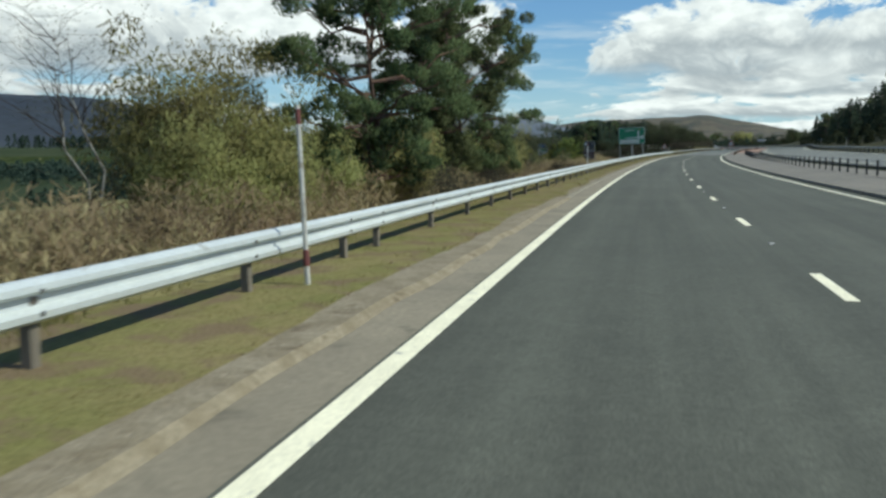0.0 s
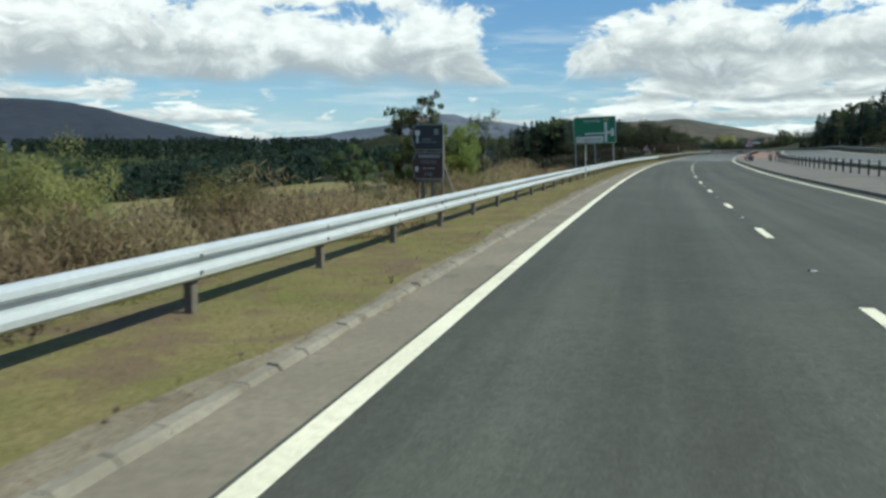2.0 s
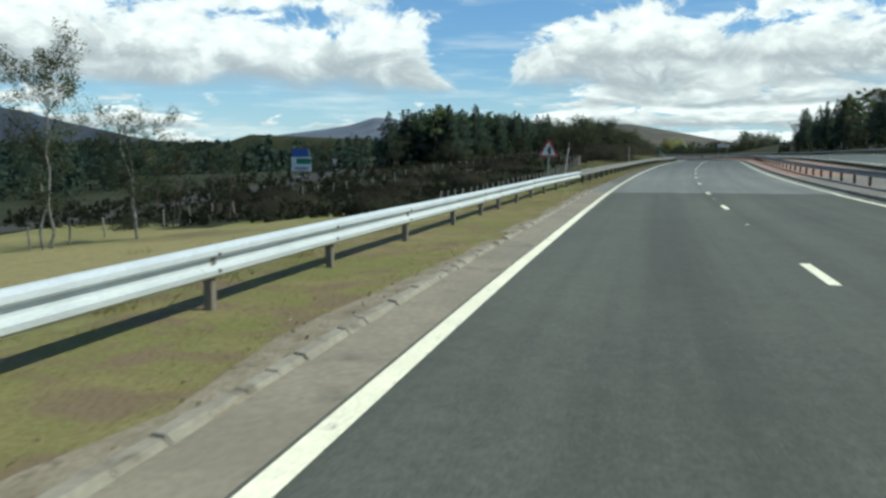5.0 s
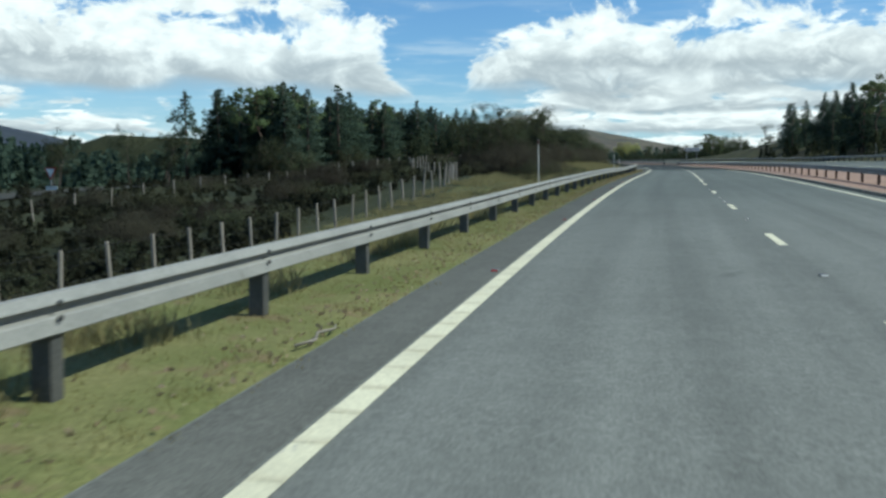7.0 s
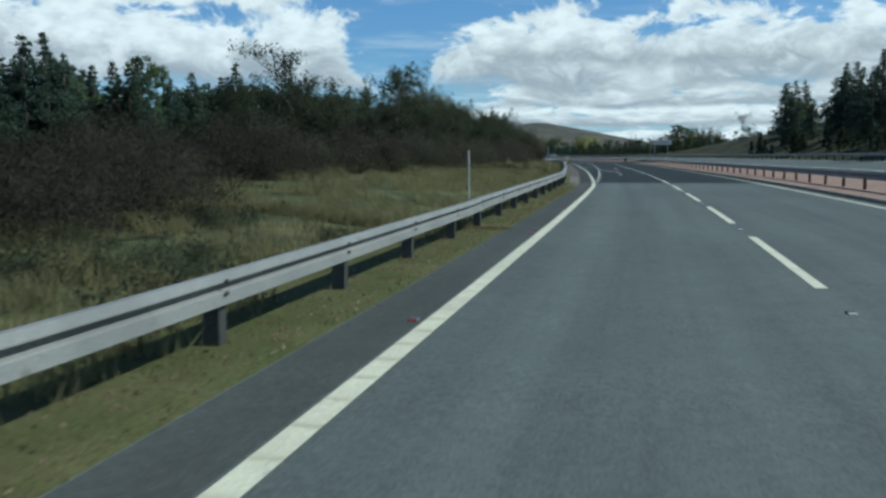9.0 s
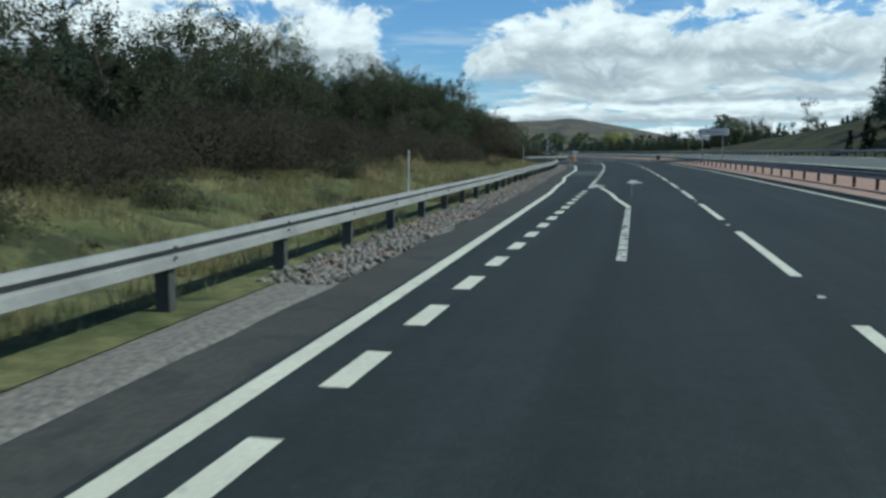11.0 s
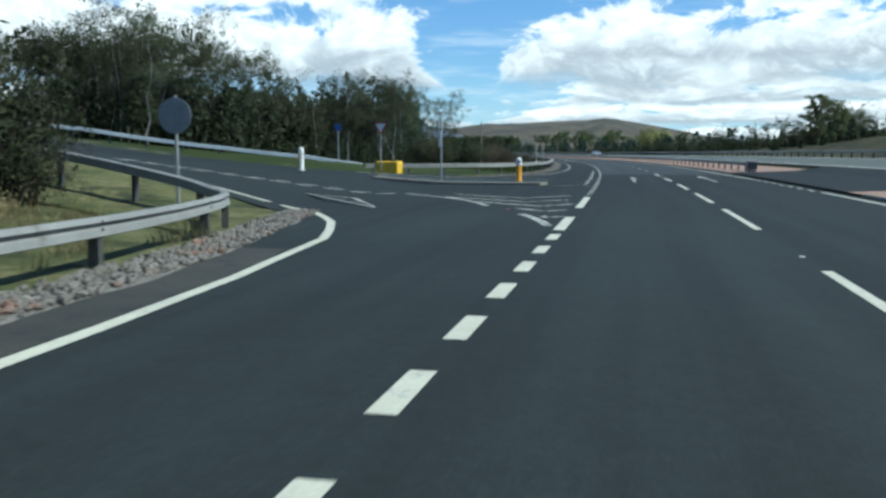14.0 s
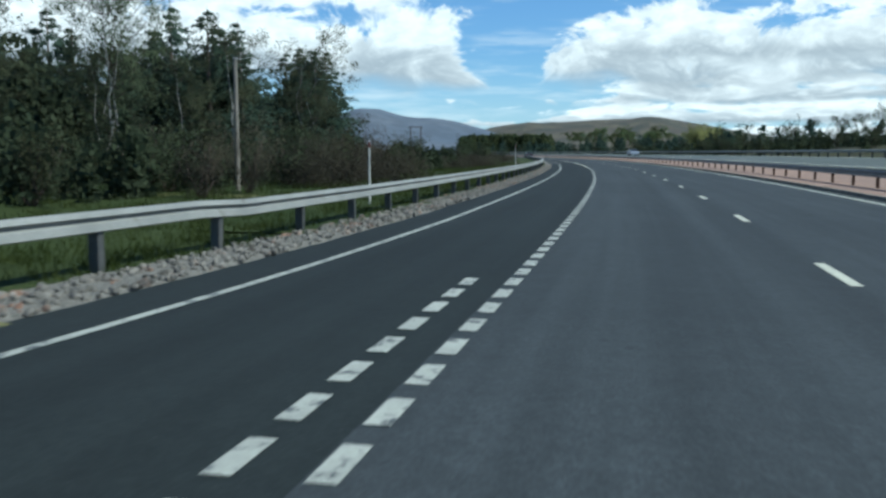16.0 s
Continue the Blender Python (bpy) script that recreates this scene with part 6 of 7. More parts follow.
TREE_LABEL = {
    "low_pine": ("pine_tree", "small flat-topped pine on a forked trunk", "tree", "pines"),
    "pine": ("pine_tree", "old Scots pine with ragged dark green crown", "tree", "pines"),
    "far_pine": ("pine_tree", "Scots pine far off with a flat dark crown", "tree", "far pines"),
    "spruce": ("conifer", "dark green conifer in a plantation", "tree", "conifers"),
    "fir": ("broad_conifer", "broad dark blue-green conifer behind the merging lane", "tree", "broad conifers"),
    "birch": ("birch_tree", "slender birch with pale bark and thin spring leaves", "tree", "birches"),
    "bare_birch": ("birch_tree", "bare twiggy birch hardly in leaf", "tree", "birches"),
    "wood": ("woodland_tree", "twiggy dark woodland tree just coming into leaf", "tree", "woodland trees"),
    "spring": ("leafy_shrub", "tall shrub in fresh yellow-green leaf", "shrub", "leafy shrubs"),
    "green": ("leafy_tree", "small rounded tree in green leaf", "tree", "leafy trees"),
    "thicket": ("leafless_thicket", "grey-brown leafless thicket of fine twigs", "shrub", "thickets"),
    "dark": ("dark_shrub", "dark dense shrub with little leaf", "shrub", "dark shrubs"),
}
models = {}
vr = random.Random(77)


def plant(kind, s, l, h, variants=4, where=None, sink=0.05):
    """Sets a tree of that kind at road coordinates; alike ones share their meshes."""
    key = (kind, vr.randrange(variants))
    if key not in models:
        models[key] = tree_parts(kind, 8.0 if kind not in ("spring", "green", "dark", "thicket") else 4.0, 100 * len(models) + key[1])
    base = 8.0 if kind not in ("spring", "green", "dark", "thicket") else 4.0
    name, label, cat, group = TREE_LABEL[kind]
    p = where if where is not None else G(s, l, -sink)
    t = empty(name, at(p, vr.uniform(0, 360)), label, cat, group)
    k = h / base
    t.scale = (k * vr.uniform(0.9, 1.1), k * vr.uniform(0.9, 1.1), k)
    for n, me in models[key]:
        if n == "trunk" and kind in ("spring", "green", "dark", "thicket"):
            part("stem_frame", me, t)["kind"] = "stuff"
        else:
            part(n, me, t)
    return t


BUSH = {"gorse": [bush_mesh("foliage", 1.0, "gorse", 40 + k, 1700, 0.12, 0.10) for k in range(5)],
        "tall": [bush_mesh("foliage", 1.0, "gorse", 80 + k, 2000, 0.095, 0.12) for k in range(4)],
        "scrub": [bush_mesh("foliage", 1.0, "scrub", 90 + k, 9000, 0.05, 0.2) for k in range(4)],
        "heath": [bush_mesh("foliage", 1.0, "heath", 60 + k, 1900, 0.085, 0.25) for k in range(4)]}


def stems_mesh(seed, thick=1.0):
    rng = np.random.default_rng(seed)
    parts = []
    for k in range(16):
        a, r = rng.uniform(0, 6.28), rng.uniform(0.15, 0.7)
        q = Vector((math.cos(a) * r, math.sin(a) * r, rng.uniform(0.35, 0.8)))
        parts.append(tube_data(bent(Vector((q.x * 0.3, q.y * 0.3, -0.05)), q, rng, 3, 0.15), [thick * r for r in (0.011, 0.008, 0.005, 0.003)], 4))
    V, F = merge(parts)
    return mesh_from("stems", V, F, M["twig"])


STEMS = [stems_mesh(k) for k in range(3)]
THIN_STEMS = [stems_mesh(10 + k, 0.4) for k in range(3)]


def bush(mat, s, l, h, wide=1.0):
    t = empty("gorse_bush" if mat == "gorse" else "heather_bush", at(G(s, l, -0.04), vr.uniform(0, 360)),
              "dry brown wiry gorse bush" if mat == "gorse" else "dark brown leafless scrub bush", "bush", "gorse bushes" if mat == "gorse" else "scrub bushes")
    part("foliage", vr.choice(BUSH["tall" if mat == "gorse" and h > 1.25 else "scrub" if mat == "heath" and h > 1.25 else mat]), t)
    part("stem_frame", vr.choice(STEMS if h < 1.25 else THIN_STEMS), t)
    t.scale = (h * wide, h * wide, h)
    return t


# pines and shrubs at the start
vr.seed(101)
for s, l, h, wide in [(23.7, -5.9, 8.4, 0.85), (32.4, -5.9, 7.9, 1.0), (40.3, -6.3, 9.6, 0.82)]:
    pine = plant("pine", s, l, h, 4)
    pine.scale = (pine.scale[0] * wide, pine.scale[1] * wide, pine.scale[2])
for s, l, h in [(17.5, -9.6, 5.4), (18.8, -11.4, 5.2)]:
    plant("bare_birch", s, l, h, 2)
for s, l, h in [(60.2, -6.6, 3.3), (61.3, -7.3, 3.3), (59.5, -7.0, 2.9)]:
    plant("birch", s, l, h, 4)
for s, l, h in [(20, -9.0, 4.6), (22.5, -10.5, 5.4), (24.5, -12.0, 5.6), (26, -8.6, 4.0), (18, -8.0, 3.0), (20.5, -6.6, 2.6), (26.6, -5.8, 3.0), (27.6, -6.8, 3.3), (25.8, -7.2, 3.0), (49.1, -7.1, 3.8), (50.6, -8.2, 3.2), (42, -8.5, 4.6), (43.5, -9.6, 4.2),
                (40.5, -7.2, 3.4), (56, -10, 2.4), (36, -13, 4), (74.5, -7.4, 1.9), (76, -8.2, 2.0), (70.2, -8.6, 2.5), (71.6, -9.6, 2.8), (69.0, -9.4, 2.3)]:
    plant("spring", s, l, h, 4)
umbrella = plant("low_pine", 83.4, -5.5, 3.9, 2)
umbrella.scale = (umbrella.scale[0] * 0.85, umbrella.scale[1] * 0.85, umbrella.scale[2])
plant("low_pine", 82.0, -7.0, 2.6, 2)
plant("green", 100.0, -8.7, 3.5, 3)
plant("green", 98.4, -7.8, 2.0, 3)
plant("green", 101.0, -9.3, 3.4, 3)
plant("green", 99.4, -9.9, 3.2, 3)
plant("green", 102.0, -9.6, 2.6, 3)
for k in range(125):
    s = vr.uniform(3, 80)
    l = -vr.uniform(5.5, 9.0) if s < 40 else -vr.uniform(4.6, 10.5)
    bush("gorse", s, l, vr.uniform(1.3, 2.3) if s < 30 else vr.uniform(1.0, 1.9) if s < 40 else vr.uniform(0.8, 1.4), 1.1)
for k in range(44):
    bush("gorse", vr.uniform(48, 82), -vr.uniform(5.0, 12), vr.uniform(1.3, 2.1), 1.1)
for k in range(46):
    s = vr.uniform(66, 112)
    bush("gorse", s, -vr.uniform(4.8, 9.5) - (1.5 if 78 < s < 92 else 0), vr.uniform(1.2, 1.8), 1.15)
for k in range(20):
    bush("heath", vr.uniform(27, 44), -vr.uniform(5.8, 8.4), vr.uniform(1.7, 2.6), 1.1)
for s, l, h in [(29, -8.2, 3.2), (31.5, -8.8, 3.6), (34.5, -8.4, 3.4), (37.5, -8.8, 3.6), (40, -9.2, 3.2), (33, -7.2, 2.4), (36, -7.0, 2.4)]:
    plant("dark", s, l, h, 4)
for s, l, h in [(62.4, -5.2, 1.7), (63.6, -5.8, 1.5), (61.2, -6.0, 1.4), (99, -6.6, 1.1), (100, -7.2, 1.0)]:
    bush("heath", s, l, h, 1.3)
for s, l, h in [(116.0, -8.6, 2.5), (117.6, -9.4, 2.7), (119.4, -8.8, 2.6), (121.0, -9.4, 2.5), (118.4, -8.0, 2.3), (114.5, -9.2, 2.0), (113.4, -8.9, 1.7), (122.5, -9.2, 2.1), (124, -9.4, 1.9), (119, -10.4, 1.3), (127, -11, 1.4), (92, -5.6, 0.9), (94, -6.0, 0.8),
                (108, -8.0, 1.1), (106, -7.2, 1.0), (132, -9.5, 1.3), (135, -12, 1.6), (110.5, -9.5, 1.2), (70.5, -7.5, 1.5), (72, -8.4, 1.6), (67, -7.0, 1.3), (78, -7, 1.2),
                (117.5, -7.6, 1.5), (120.5, -8.0, 1.4), (126, -8.2, 1.4), (129, -8.8, 1.3), (137, -9, 1.5), (141, -9.5, 1.4), (146, -9, 1.5), (151, -9.6, 1.4)]:
    bush("gorse", s, l, h, 1.1)
for s, l, h in [(128, -8.4, 0.9), (130, -8.9, 1.0), (138, -9, 1.0), (142, -9.6, 1.2), (147, -9.0, 1.1), (152, -10, 1.4)]:
    bush("heath", s, l, h, 1.3)
# trees round the low country lane and the pasture
vr.seed(102)
for s, l, h in [(171.8, -25, 8.4), (173.8, -27, 8.0), (176.8, -24, 6.6)]:
    plant("birch", s, l, h, 4)
for s, l, h in [(190, -26.5, 4.6), (190, -30, 4.8), (187, -28.5, 4.2), (188, -25, 4.0), (192, -33, 4.6)]:
    plant("wood", s, l, h, 5)
for k in range(9):
    plant("wood", vr.uniform(255, 292), -vr.uniform(36, 62), vr.uniform(3.4, 5.0), 5)
# plantation of conifers
vr.seed(103)
for k in range(150):
    s = vr.uniform(284, 405)
    plant("far_pine" if k % 9 == 0 else "spruce", s, -36 - vr.random() * min(26, 8 + 0.7 * (s - 284)), vr.uniform(7.5, 10.8), 5)
for k in range(46):
    plant("spruce" if k % 8 else "far_pine", 284 + 46 * vr.random(), -vr.uniform(36, 48), vr.uniform(8.6, 10.6), 5)
for k in range(22):
    plant("dark", vr.uniform(276, 330), -vr.uniform(30, 42), vr.uniform(2.0, 3.4), 4)
for k in range(140):
    s = vr.uniform(186, 332)
    lo = 11.8 if s < 215 else 13.5 if s < 250 else 11.0 if s < 262 else 8.0
    bush("heath", s, -lo - 24 * vr.random() ** 1.3, vr.uniform(0.7, 1.5), 1.7)
# the dense clump past the fence, then bushes standing back on the grass
for s, l, h in [(246.0, -5.9, 1.35), (247.2, -6.6, 1.6), (248.6, -6.1, 1.4), (254.5, -8.2, 2.2), (257.5, -9.0, 2.5), (255.5, -10.2, 2.4), (260.5, -8.4, 2.2), (262.5, -10.0, 2.4), (266, -9.2, 2.0), (270, -9.8, 2.3), (273.5, -10.6, 2.5), (277, -10.4, 2.2),
                (281, -9.4, 2.2), (284, -10.8, 2.7), (288, -10.2, 2.2), (292, -9.8, 2.5), (296, -10.4, 2.5), (302, -10.6, 2.5), (308, -10.6, 2.5), (314, -10.8, 2.5), (286, -12.5, 3.0), (268, -12, 2.6), (279, -13, 2.8)]:
    bush("heath", s, l, h * 0.9, 1.15)
for s, l, h in [(303.5, -16.5, 6.0), (306, -19, 5.2), (313, -13.4, 5.6), (317, -14.6, 6.2), (321, -13.8, 5.8), (325, -15, 5.8), (310, -17.5, 5.2)]:
    plant("wood", s, l, h, 5)
for k in range(46):
    s = vr.choice((vr.uniform(206, 262), vr.uniform(236, 262), vr.uniform(300, 345)))
    bush("heath", s, rail_l(s) - vr.uniform(0.8, 4.6), vr.uniform(0.3, 0.6), 1.6)
# the wood above the turning lane
vr.seed(104)
for k in range(135):
    s = vr.uniform(304, 414)
    d = vr.uniform(0, 1) ** 1.3 * 17
    e = 9.0 if s < 380 else 6.6
    plant("wood", s, outer(s) - e - d, (2.9 if s < 362 else 3.7 if s < 386 else 3.4) + 0.12 * d + vr.uniform(-0.5, 0.8), 5)
for k in range(28):
    s = vr.uniform(370, 397)
    plant("wood", s, outer(s) - vr.uniform(10, 20), vr.uniform(4.9, 5.9), 5)
for s, l, h in [(357, -20, 6.6), (359.5, -23, 7.4), (362, -19, 6.4), (364.5, -22, 7.4), (355, -24, 7.4), (367, -24, 7.6),
                (393, -22, 6.4), (396, -25, 7.0), (399, -21.5, 6.6), (402, -24, 7.8), (405, -22, 8.2), (408, -26, 9.6), (411, -23.5, 9.4), (414, -27, 10.4), (390, -26, 6.6)]:
    plant("birch", s, l, h, 5)
for k in range(34):
    s = vr.uniform(381, 413)
    plant("dark" if k % 4 else "thicket", s, outer(s) - vr.uniform(6.0, 9.5), vr.uniform(2.2, 3.8), 4)
for k in range(70):
    s = vr.uniform(312, 412)
    plant("dark" if k % 3 else "thicket", s, outer(s) - vr.uniform(8.6, 12.5) - (2.5 if s < 352 else 0), vr.uniform(1.6, 3.2), 4)
for k in range(26):
    s = vr.uniform(310, 405)
    bush("gorse" if k % 2 else "heath", s, outer(s) - vr.uniform(4.8, 8.5), vr.uniform(0.5, 1.0), 1.3)
for k in range(64):
    s = vr.uniform(300, 408)
    bush("heath", s, outer(s) - vr.uniform(7.6, 10.0), vr.uniform(1.3, 2.2), 1.35)
for k in range(8):
    bush("gorse", vr.uniform(403, 411), -vr.uniform(9.5, 14), vr.uniform(0.9, 1.3), 1.2)
# beyond the junction
vr.seed(105)
for k in range(34):
    plant("wood" if k % 3 == 0 else "birch", vr.uniform(459, 486), -vr.uniform(29, 58), vr.uniform(9.0, 11.5), 5)
for k in range(22):
    plant("birch", vr.uniform(484, 526), -vr.uniform(24, 50), vr.uniform(5.5, 8.0), 5)
for k in range(12):
    plant("wood", vr.uniform(475, 545), -vr.uniform(38, 75), vr.uniform(5.5, 8.0), 5)
for s, l, h in [(500, -19, 7), (492, -21, 8), (512, -20, 8), (480, -19.5, 7.8), (472, -22.0, 8.2)]:
    plant("birch", s, l, h, 5)
for k in range(40):
    plant("fir", vr.uniform(519, 566), -vr.uniform(27, 50), vr.uniform(9.0, 13.5), 3)
for k in range(40):
    bush("heath", vr.uniform(478, 640), -vr.uniform(8.5, 24), vr.uniform(1.0, 2.2), 1.5)
for k in range(36):
    plant("dark" if k % 3 else "thicket", vr.uniform(464, 508), -vr.uniform(9.8, 15), vr.uniform(1.6, 2.8), 4)
for k in range(16):
    plant("dark", vr.uniform(505, 640), -vr.uniform(9, 26), vr.uniform(1.6, 3.2), 4)
# the right-hand bank
vr.seed(106)
for k in range(110):
    s = vr.uniform(150, 452)
    d = vr.uniform(0, 1)
    plant("spruce" if k % 6 else "far_pine", s, 32 + 22 * d, vr.uniform(7.0, 11.5), 5)
for k in range(60):
    s = vr.uniform(455, 720)
    plant("wood" if k % 3 else "dark", s, vr.uniform(60, 84), vr.uniform(5.0, 9), 5)
for s, l, h in [(560, 46, 9.5), (556, 43, 5), (563, 50, 7.5)]:
    plant("pine", s, l, h, 5)
for k in range(30):
    plant("dark", vr.uniform(560, 860), vr.uniform(29, 60), vr.uniform(2.5, 4.5), 4)


# far pines and yellow-green trees beyond the bend
def far_place(az_deg, d, at_ground=True):
    x, y = 43 + d * math.sin(radians(az_deg)), 453 + d * math.cos(radians(az_deg))
    j = int(np.argmin((rx - x) ** 2 + (ry - y) ** 2))
    s = float(ss[j])
    a = radians(heading(s))
    l = (x - rx[j]) * math.cos(a) - (y - ry[j]) * math.sin(a)
    return G(s, float(l), -0.1) if at_ground else (s, float(l))


twin_pole(far_place(-12.0, 200), 7.6)


for k in range(34):
    plant("far_pine", 0, 0, vr.uniform(10, 15), 5, where=far_place(vr.uniform(-2.0, 5.2), vr.uniform(440, 540)))
for k in range(8):
    plant("spring", 0, 0, vr.uniform(12, 16), 4, where=far_place(vr.uniform(5.6, 7.4), vr.uniform(450, 520)))
plant("far_pine", 0, 0, 13, 5, where=far_place(8.6, 470))


# far woods across the valley, one thing
def far_wood(name, rows, count, h0, h1, seed, mat="needle_dark", label="dark belt of far conifer woodland", per=64, leaf=None):
    rng = np.random.default_rng(seed)
    cents = []
    for k in range(count):
        s, l = rows(rng)
        p = np.array(G(s, l, -0.5))
        h = h0 + (h1 - h0) * rng.random() ** 1.6 * (0.7 + 0.6 * noise.noise(Vector((s * 0.03, l * 0.03, seed))))
        m = per
        f = rng.uniform(0, 1, size=m) ** 0.8
        wide = rng.uniform(0.18, 0.42)
        r = ((1 - f) if rng.random() < 0.55 else np.sqrt(np.maximum(0.0, f * (1 - f))) * 1.7) * wide * h + 0.1
        a = rng.uniform(0, 6.28, size=m)
        cents.append(p + np.stack([np.cos(a) * r * rng.uniform(0.3, 1, m), np.sin(a) * r * rng.uniform(0.3, 1, m), f * h], axis=1))
    me = quads_mesh(name, np.concatenate(cents), leaf or 0.14 * h1, M[mat], rng, 0.6)
    return tagged(new(name, me), label, "woodland", kind="stuff")


def belt(az0, az1, d0, d1):
    """Places in a belt of land seen from the start of the drive, by bearing and distance."""
    def place(r):
        while True:
            a, d = radians(r.uniform(az0, az1)), r.uniform(d0, d1)
            if d * math.sin(a) < -178:
                return 90 + d * math.cos(a), d * math.sin(a)
    return place


far_wood("far_woodland", lambda r: (lambda s: (s, -r.uniform(62, 135) - (0 if s < 235 else 0.9 * (s - 235))))(r.uniform(150, 268)), 520, 3.5, 6.5, 8, "needle_dark", "dark scrubby wood behind the low country lane")
far_wood("far_woodland", lambda r: (lambda s: (s, -r.uniform(66, 185)))(r.uniform(262, 396)), 420, 4, 8, 9, "needle_dark", "dark wood on the low ground behind the plantation")
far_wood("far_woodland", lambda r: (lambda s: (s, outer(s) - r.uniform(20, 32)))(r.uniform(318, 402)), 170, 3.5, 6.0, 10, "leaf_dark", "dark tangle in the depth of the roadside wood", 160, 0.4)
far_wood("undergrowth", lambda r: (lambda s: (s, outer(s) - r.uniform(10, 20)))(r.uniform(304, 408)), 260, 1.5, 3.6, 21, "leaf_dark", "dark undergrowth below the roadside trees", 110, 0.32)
far_wood("scrubland", lambda r: (lambda s: (s, -(11.0 if s < 222 else 13.0 if s < 250 else 10.5) - r.uniform(0, 1) ** 1.5 * 38))(r.uniform(186, 236) if r.random() < 0.6 else r.uniform(236, 330)), 2600, 0.7, 1.7, 23, "scrub_dark", "low dark scrub between the stock fence and the plantation")
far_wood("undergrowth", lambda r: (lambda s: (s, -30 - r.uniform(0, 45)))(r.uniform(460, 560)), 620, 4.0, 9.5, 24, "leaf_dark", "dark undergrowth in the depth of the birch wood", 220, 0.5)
far_wood("undergrowth", lambda r: (r.uniform(150, 430), r.uniform(29, 56)), 460, 2.0, 5.0, 22, "leaf_dark", "dark undergrowth below the trees on the bank", 100, 0.5)
far_wood("heather_lumps", lambda r: (lambda s: (s, rail_l(s) - 0.9 - r.random() * 6.0))(r.uniform(236, 345)), 230, 0.25, 0.75, 28, "scrub_dark", "low dark heather lumps in the rough grass", 60, 0.11)
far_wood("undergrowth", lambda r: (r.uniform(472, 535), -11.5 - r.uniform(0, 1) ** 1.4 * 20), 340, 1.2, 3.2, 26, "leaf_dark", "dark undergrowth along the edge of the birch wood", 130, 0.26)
far_wood("far_woodland", lambda r: (r.uniform(516, 566), -r.uniform(29, 52)), 240, 6.5, 10.5, 27, "needle_dark", "dark depth of the conifers beyond the birch wood", 220, 0.6)
far_wood("far_woodland", belt(-66, -16, 250, 420), 640, 5, 8.5, 1)
far_wood("far_woodland", belt(-40, -13, 480, 820), 560, 8, 12, 7)
far_wood("bank_scrub", lambda r: (lambda s: (s, r.uniform(38 - 0.03 * (s - 520), 70)))(r.uniform(520, 760)), 380, 2.0, 4.5, 25, "leaf_dark", "dark scrub and low trees on the bank beyond the far carriageway")
far_wood("far_woodland", lambda r: (r.uniform(690, 900), -r.uniform(14, 60)), 150, 2.5, 4.5, 5, "leaf_dark", "low dark scrub beside the far bend")
far_wood("far_woodland", lambda r: far_place(r.uniform(-8.9, -3.0), r.uniform(560, 640), False), 420, 11, 15, 12, "needle", "square block of green conifers across the fields")
far_wood("far_woodland", lambda r: (r.uniform(640, 1100), r.uniform(45, 130)), 220, 5, 9, 6)


# ------------------------------------------------------------ hills
def hill(name, ridge, dist, mat, label, seed):
    """A ridge at a distance, from azimuth and elevation in degrees, with a broken slope towards the road."""
    rng = np.random.default_rng(seed)
    azi = np.arange(ridge[0][0], ridge[-1][0] + 0.01, 0.35)
    elv = np.interp(azi, [r[0] for r in ridge], [r[1] for r in ridge])
    V, F = [], []
    depth = [(0.62, -0.02), (0.72, 0.16), (0.82, 0.42), (0.9, 0.68), (0.96, 0.9), (1.0, 1.0), (1.06, 0.8), (1.18, 0.0)]
    for i, (a, e) in enumerate(zip(azi, elv)):
        h = dist * math.tan(radians(e))
        for k, (q, f) in enumerate(depth):
            d = dist * q
            w_ = noise.noise(Vector((a * 0.35, q * 7, seed))) * 0.12 + noise.noise(Vector((a * 1.1, q * 15, seed + 5))) * 0.05
            V.append((20 + d * math.sin(radians(a)), 220 + d * math.cos(radians(a)), max(-12.0, 3.0 + h * (f + w_ * (1.0 if f < 1 else 0.35)) - (10 if k in (0, 7) else 0))))
        if i:
            n = len(depth)
            b = (i - 1) * n
            for k in range(n - 1):
                F.append((b + k, b + n + k, b + n + k + 1, b + k + 1))
    return tagged(new(name, mesh_from(name, V, F, M[mat], True)), label, "hill", kind="structure")


# all but the brown north hill wear haze-tinted colours
hill("hill_west", [(-72, 0.5), (-60, 2.2), (-50, 3.1), (-44, 3.5), (-37.5, 3.5), (-34, 3.0), (-31, 2.2), (-27, 1.35), (-22, 0.9), (-18, 0.3)], 3400, "hill_dark_haze",
     "dark mountain across the valley, tinted blue for haze", 2)
hill("hill_north_west", [(-34, 0.2), (-27, 1.0), (-21, 1.5), (-17.5, 2.0), (-15, 2.4), (-13.2, 2.85), (-12, 2.9), (-10.4, 2.5), (-8.8, 2.4), (-7, 2.1), (-4.5, 1.3), (-1, 0.3)], 2100, "hill_haze",
     "distant hills tinted grey-blue for haze", 3)
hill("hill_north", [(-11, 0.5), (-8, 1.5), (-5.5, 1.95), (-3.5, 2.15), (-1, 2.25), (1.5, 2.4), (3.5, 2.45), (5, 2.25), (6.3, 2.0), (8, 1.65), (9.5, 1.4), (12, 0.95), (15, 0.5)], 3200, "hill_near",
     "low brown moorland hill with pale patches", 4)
hill("hill_east", [(4, 0.4), (7, 1.1), (10, 1.2), (14, 1.0), (20, 1.4), (30, 1.0), (40, 0.2)], 3600, "hill_haze", "low distant hills tinted blue for haze", 5)


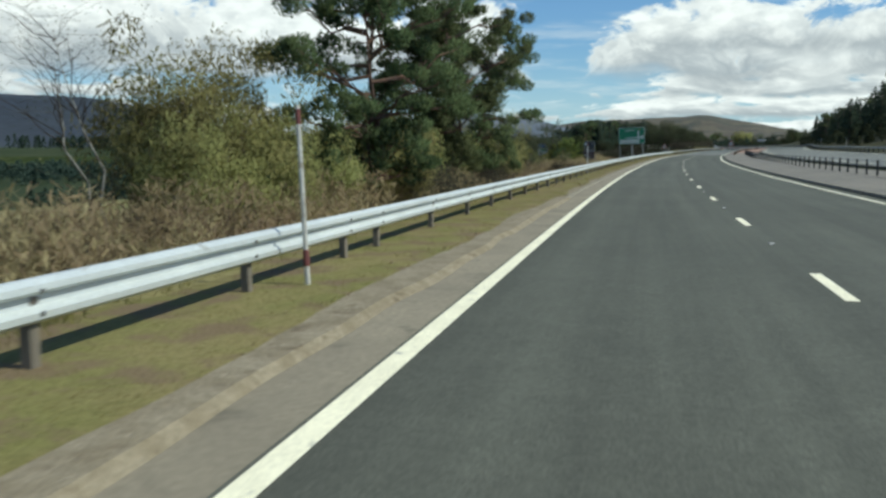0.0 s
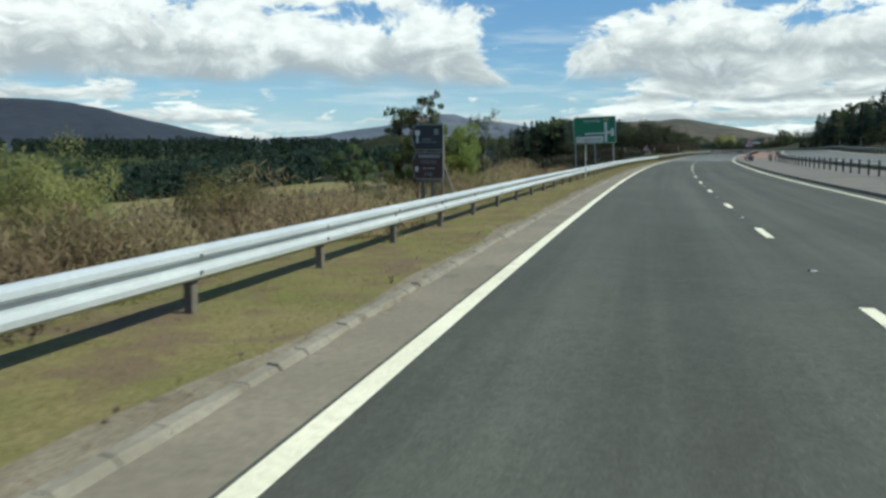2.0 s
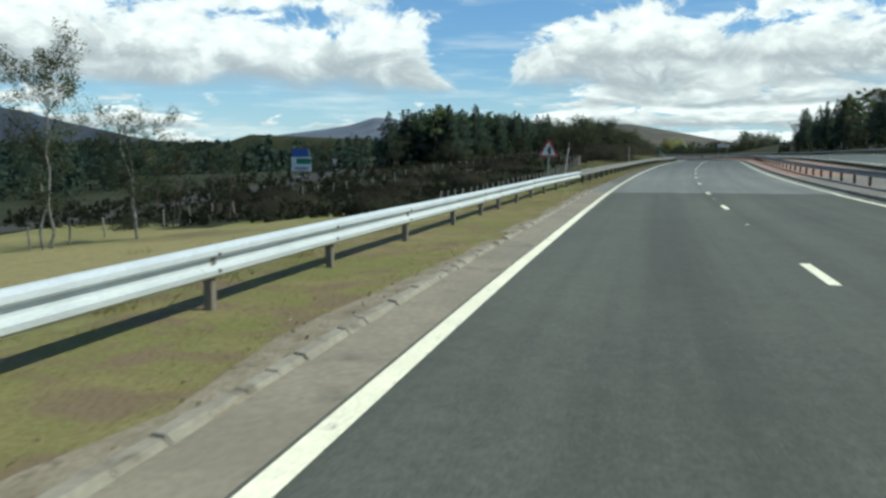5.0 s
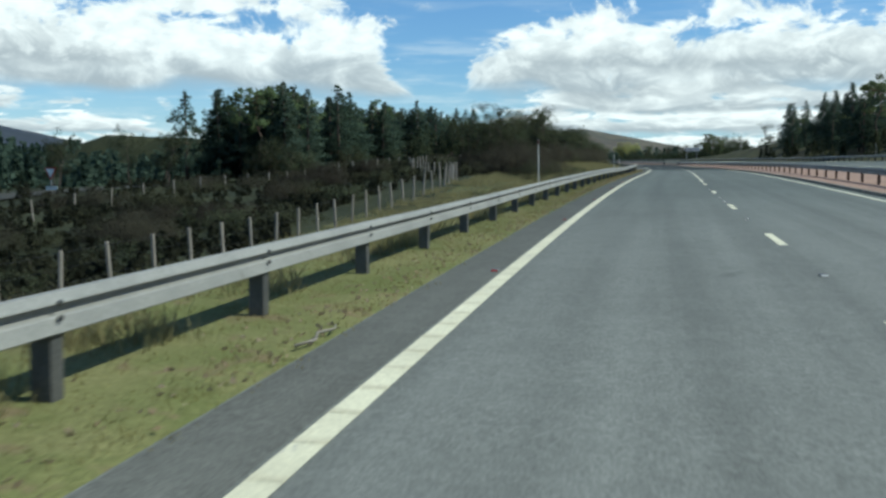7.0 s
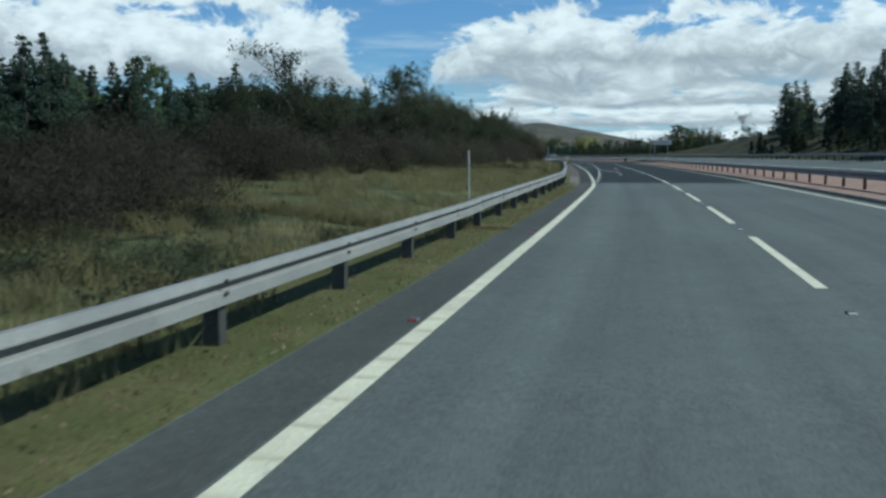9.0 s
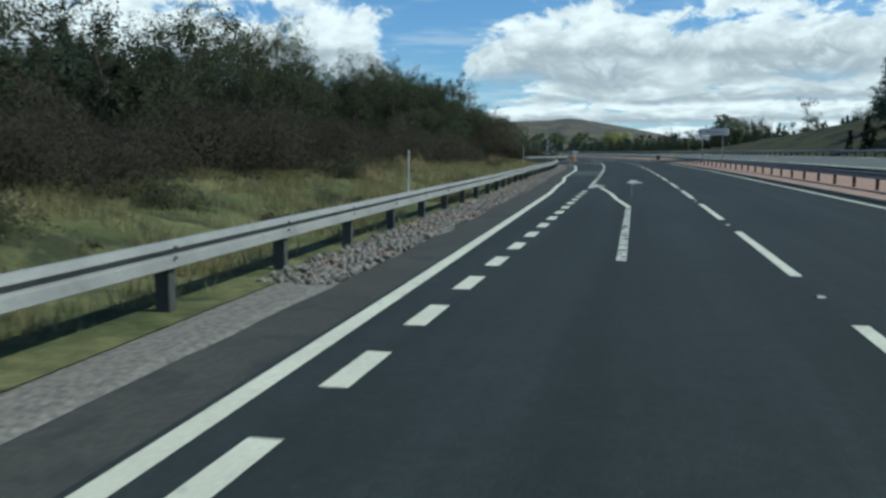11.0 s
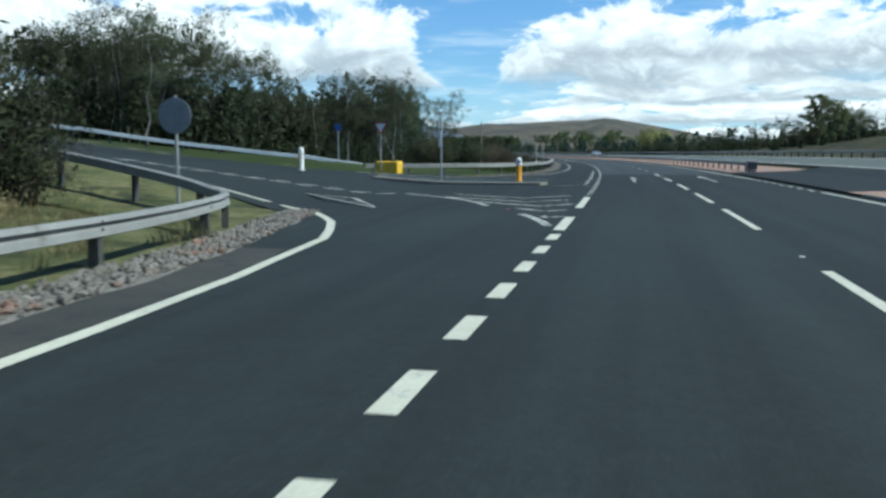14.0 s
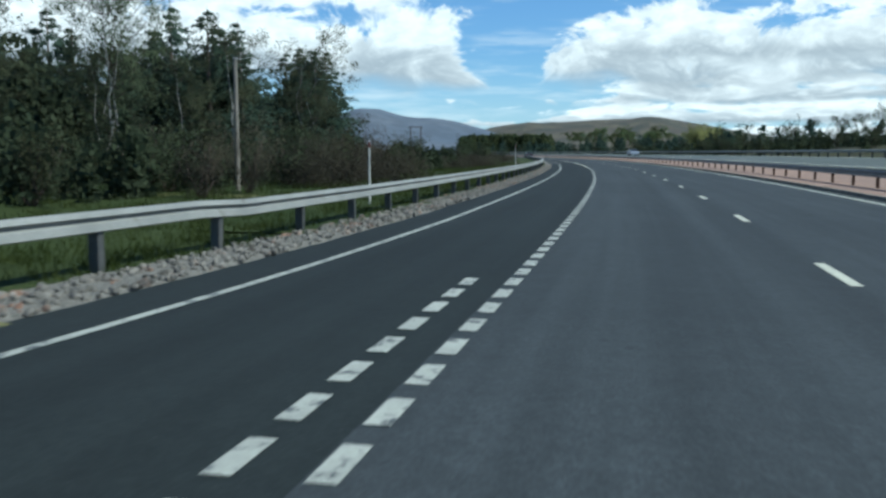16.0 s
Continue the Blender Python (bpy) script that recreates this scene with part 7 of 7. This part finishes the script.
# ------------------------------------------------------------ grass and stones, last
def grass_blades(name, count, place, h0, h1, seed, label, wid=0.006, per=16, spread=0.12, mat="blade"):
    """Tufts of grass: each tuft a fan of thin blades."""
    rng = np.random.default_rng(seed)
    base = np.array([np.array(G(*place(rng), 0.015)) for k in range(count)])
    n = count * per
    p = np.repeat(base, per, axis=0) + rng.normal(size=(n, 3)) * np.array([spread, spread, 0])
    a = rng.uniform(0, 6.28, size=n)
    h = rng.uniform(h0, h1, size=(n, 1))
    u = np.stack([np.cos(a), np.sin(a), np.zeros(n)], axis=1) * wid * rng.uniform(0.7, 1.3, size=(n, 1))
    tip = p + np.concatenate([rng.normal(size=(n, 2)) * 0.35 * h, h], axis=1)
    V = np.stack([p - u, p + u, tip], axis=1).astype(np.float32)
    me = bpy.data.meshes.new(name)
    me.vertices.add(3 * n)
    me.vertices.foreach_set("co", V.ravel())
    me.loops.add(3 * n)
    me.loops.foreach_set("vertex_index", np.arange(3 * n, dtype=np.int32))
    me.polygons.add(n)
    me.polygons.foreach_set("loop_start", np.arange(0, 3 * n, 3, dtype=np.int32))
    me.materials.append(M[mat])
    me.update(calc_edges=True)
    return tagged(new(name, me), label, "grass", kind="stuff")


grass_blades("grass_blades", 6000, lambda r: (lambda s: (s, r.uniform(rail_l(s) - 1.2, -1.0)))(r.uniform(2, 172)), 0.012, 0.032, 1, "short dry grass on the verge", 0.004)
grass_blades("grass_blades", 5000, lambda r: (lambda s: (s, r.uniform(rail_l(s) - 1.4, asphalt_edge(s) - 0.05)))(r.uniform(172, 300)), 0.015, 0.045, 2,
             "short green grass on the verge", 0.005)
def clumped(r, s0, s1, reach, size):
    """A place on the bank behind the guardrail, gathered into clumps."""
    while True:
        s = r.uniform(s0, s1)
        l = rail_l(s) - 0.3 - reach * r.random()
        if noise.noise(Vector((s / size, l / size, 5.0))) + 0.35 * noise.noise(Vector((s * 2.5 / size, l * 2.5 / size, 9.0))) > r.uniform(-0.1, 0.25):
            return s, l


grass_blades("grass_blades", 8200, lambda r: clumped(r, 182, 412, 8.5, 1.5), 0.12, 0.38, 3, "tussocks of long pale grass on the bank", 0.009, 22, 0.13, "blade_pale")
grass_blades("grass_blades", 3000, lambda r: (lambda s: (s, -3.2 - abs(r.normal()) * 4.0))(r.uniform(0, 180)), 0.1, 0.35, 4, "long dry grass behind the guardrail", 0.009, 22, 0.16)
grass_blades("grass_blades", 3500, lambda r: (lambda s: (s, outer(s) - 1.9 - abs(r.normal()) * 5.0))(r.uniform(460, 560)), 0.08, 0.25, 5, "green grass behind the merging lane",
             0.008, 20, 0.16, "blade_green")


def fallen_stick(pts, thick, label):
    """A bare stick lying on the verge, through (s, l) places."""
    o = G(*pts[0], 0.03)
    places = [G(s, l, 0.03 + thick) - o for s, l in pts]
    V, F = tube_data(places, [thick * (1 - 0.4 * i / len(pts)) for i in range(len(pts))], 7)
    ob = new("fallen_stick", mesh_from("fallen_stick", V, F, M["fence_wood"], True))
    ob.matrix_basis = Matrix.Translation(o)
    return tagged(ob, label, "stick", "fallen sticks")


fallen_stick([(45.6, -2.18), (45.66, -2.05), (45.7, -1.85), (45.78, -1.68)], 0.016, "pale straight stick lying on the mown verge")
fallen_stick([(198.5, -0.86), (198.75, -0.80), (199.0, -0.88), (199.15, -0.80), (199.3, -0.84)], 0.014, "pale crooked stick at the edge of the grass")
rl = np.random.default_rng(31)
scraps = []
for k in range(4600):
    s = rl.uniform(176, 192) if k % 5 == 0 else rl.uniform(174, 304)
    scraps.append(G(s, asphalt_edge(s) - abs(rl.normal()) * (0.8 if s < 192 else 0.4 if s < 205 else 0.28 if s < 250 else 0.55) - 0.02, 0.03))
for k in range(900):
    s = rl.uniform(2, 172)
    scraps.append(G(s, -0.85 - abs(rl.normal()) * 0.35, 0.035))
tagged(new("leaf_litter", quads_mesh("leaf_litter", np.array([tuple(p) for p in scraps]), 0.045, M["litter"], rl, 0.7)), "pale scraps of leaf litter along the edge of the verge", "litter", kind="stuff")


def stone_mesh(seed):
    rng = np.random.default_rng(seed)
    bm = bmesh.new()
    bmesh.ops.create_icosphere(bm, subdivisions=1, radius=1.0)
    for v in bm.verts:
        v.co = v.co * rng.uniform(0.75, 1.2)
        v.co.z *= 0.6
    return from_bm("stone", bm, M["stone"])


STONES = [stone_mesh(k) for k in range(6)]
gravel = tagged(new("gravel"), "grey and rusty broken stones under the guardrail", "gravel", kind="structure")
rs = random.Random(5)


def stone_at():
    s = rs.uniform(318, 416)
    return s, rs.uniform(rail_l(s) + 0.05, asphalt_edge(s) + 0.02)


for k in range(300):
    s = rs.uniform(333, 352)
    l = rs.uniform(rail_l(s) + 0.05, asphalt_edge(s))
    r = rs.uniform(0.03, 0.08)
    part("stone", STONES[k % 6], gravel, Matrix.Translation(G(s, l, 0.04)) @ Euler((rs.uniform(0, 6), rs.uniform(0, 6), rs.uniform(0, 6))).to_matrix().to_4x4() @ Matrix.Scale(r, 4))
loose_v, loose_f = [], []
base_v = [[v.co.copy() for v in me.vertices] for me in STONES]
base_f = [[tuple(p.vertices) for p in me.polygons] for me in STONES]
for k in range(17000):
    if k % 3:
        s, l = stone_at()
    else:
        s = rs.uniform(450.5, 560)
        l = rs.uniform(outer(s) - 1.9, outer(s) - 0.95)
    r = rs.uniform(0.025, 0.072)
    m_ = Matrix.Translation(G(s, l, 0.035)) @ Euler((rs.uniform(0, 6), rs.uniform(0, 6), rs.uniform(0, 6))).to_matrix().to_4x4() @ Matrix.Scale(r, 4)
    b = len(loose_v)
    loose_v += [m_ @ v for v in base_v[k % 6]]
    loose_f += [tuple(i + b for i in f) for f in base_f[k % 6]]
tagged(new("loose_stones", mesh_from("loose_stones", loose_v, loose_f, M["stone"])), "loose broken stones along the lane edge", "gravel", kind="stuff")
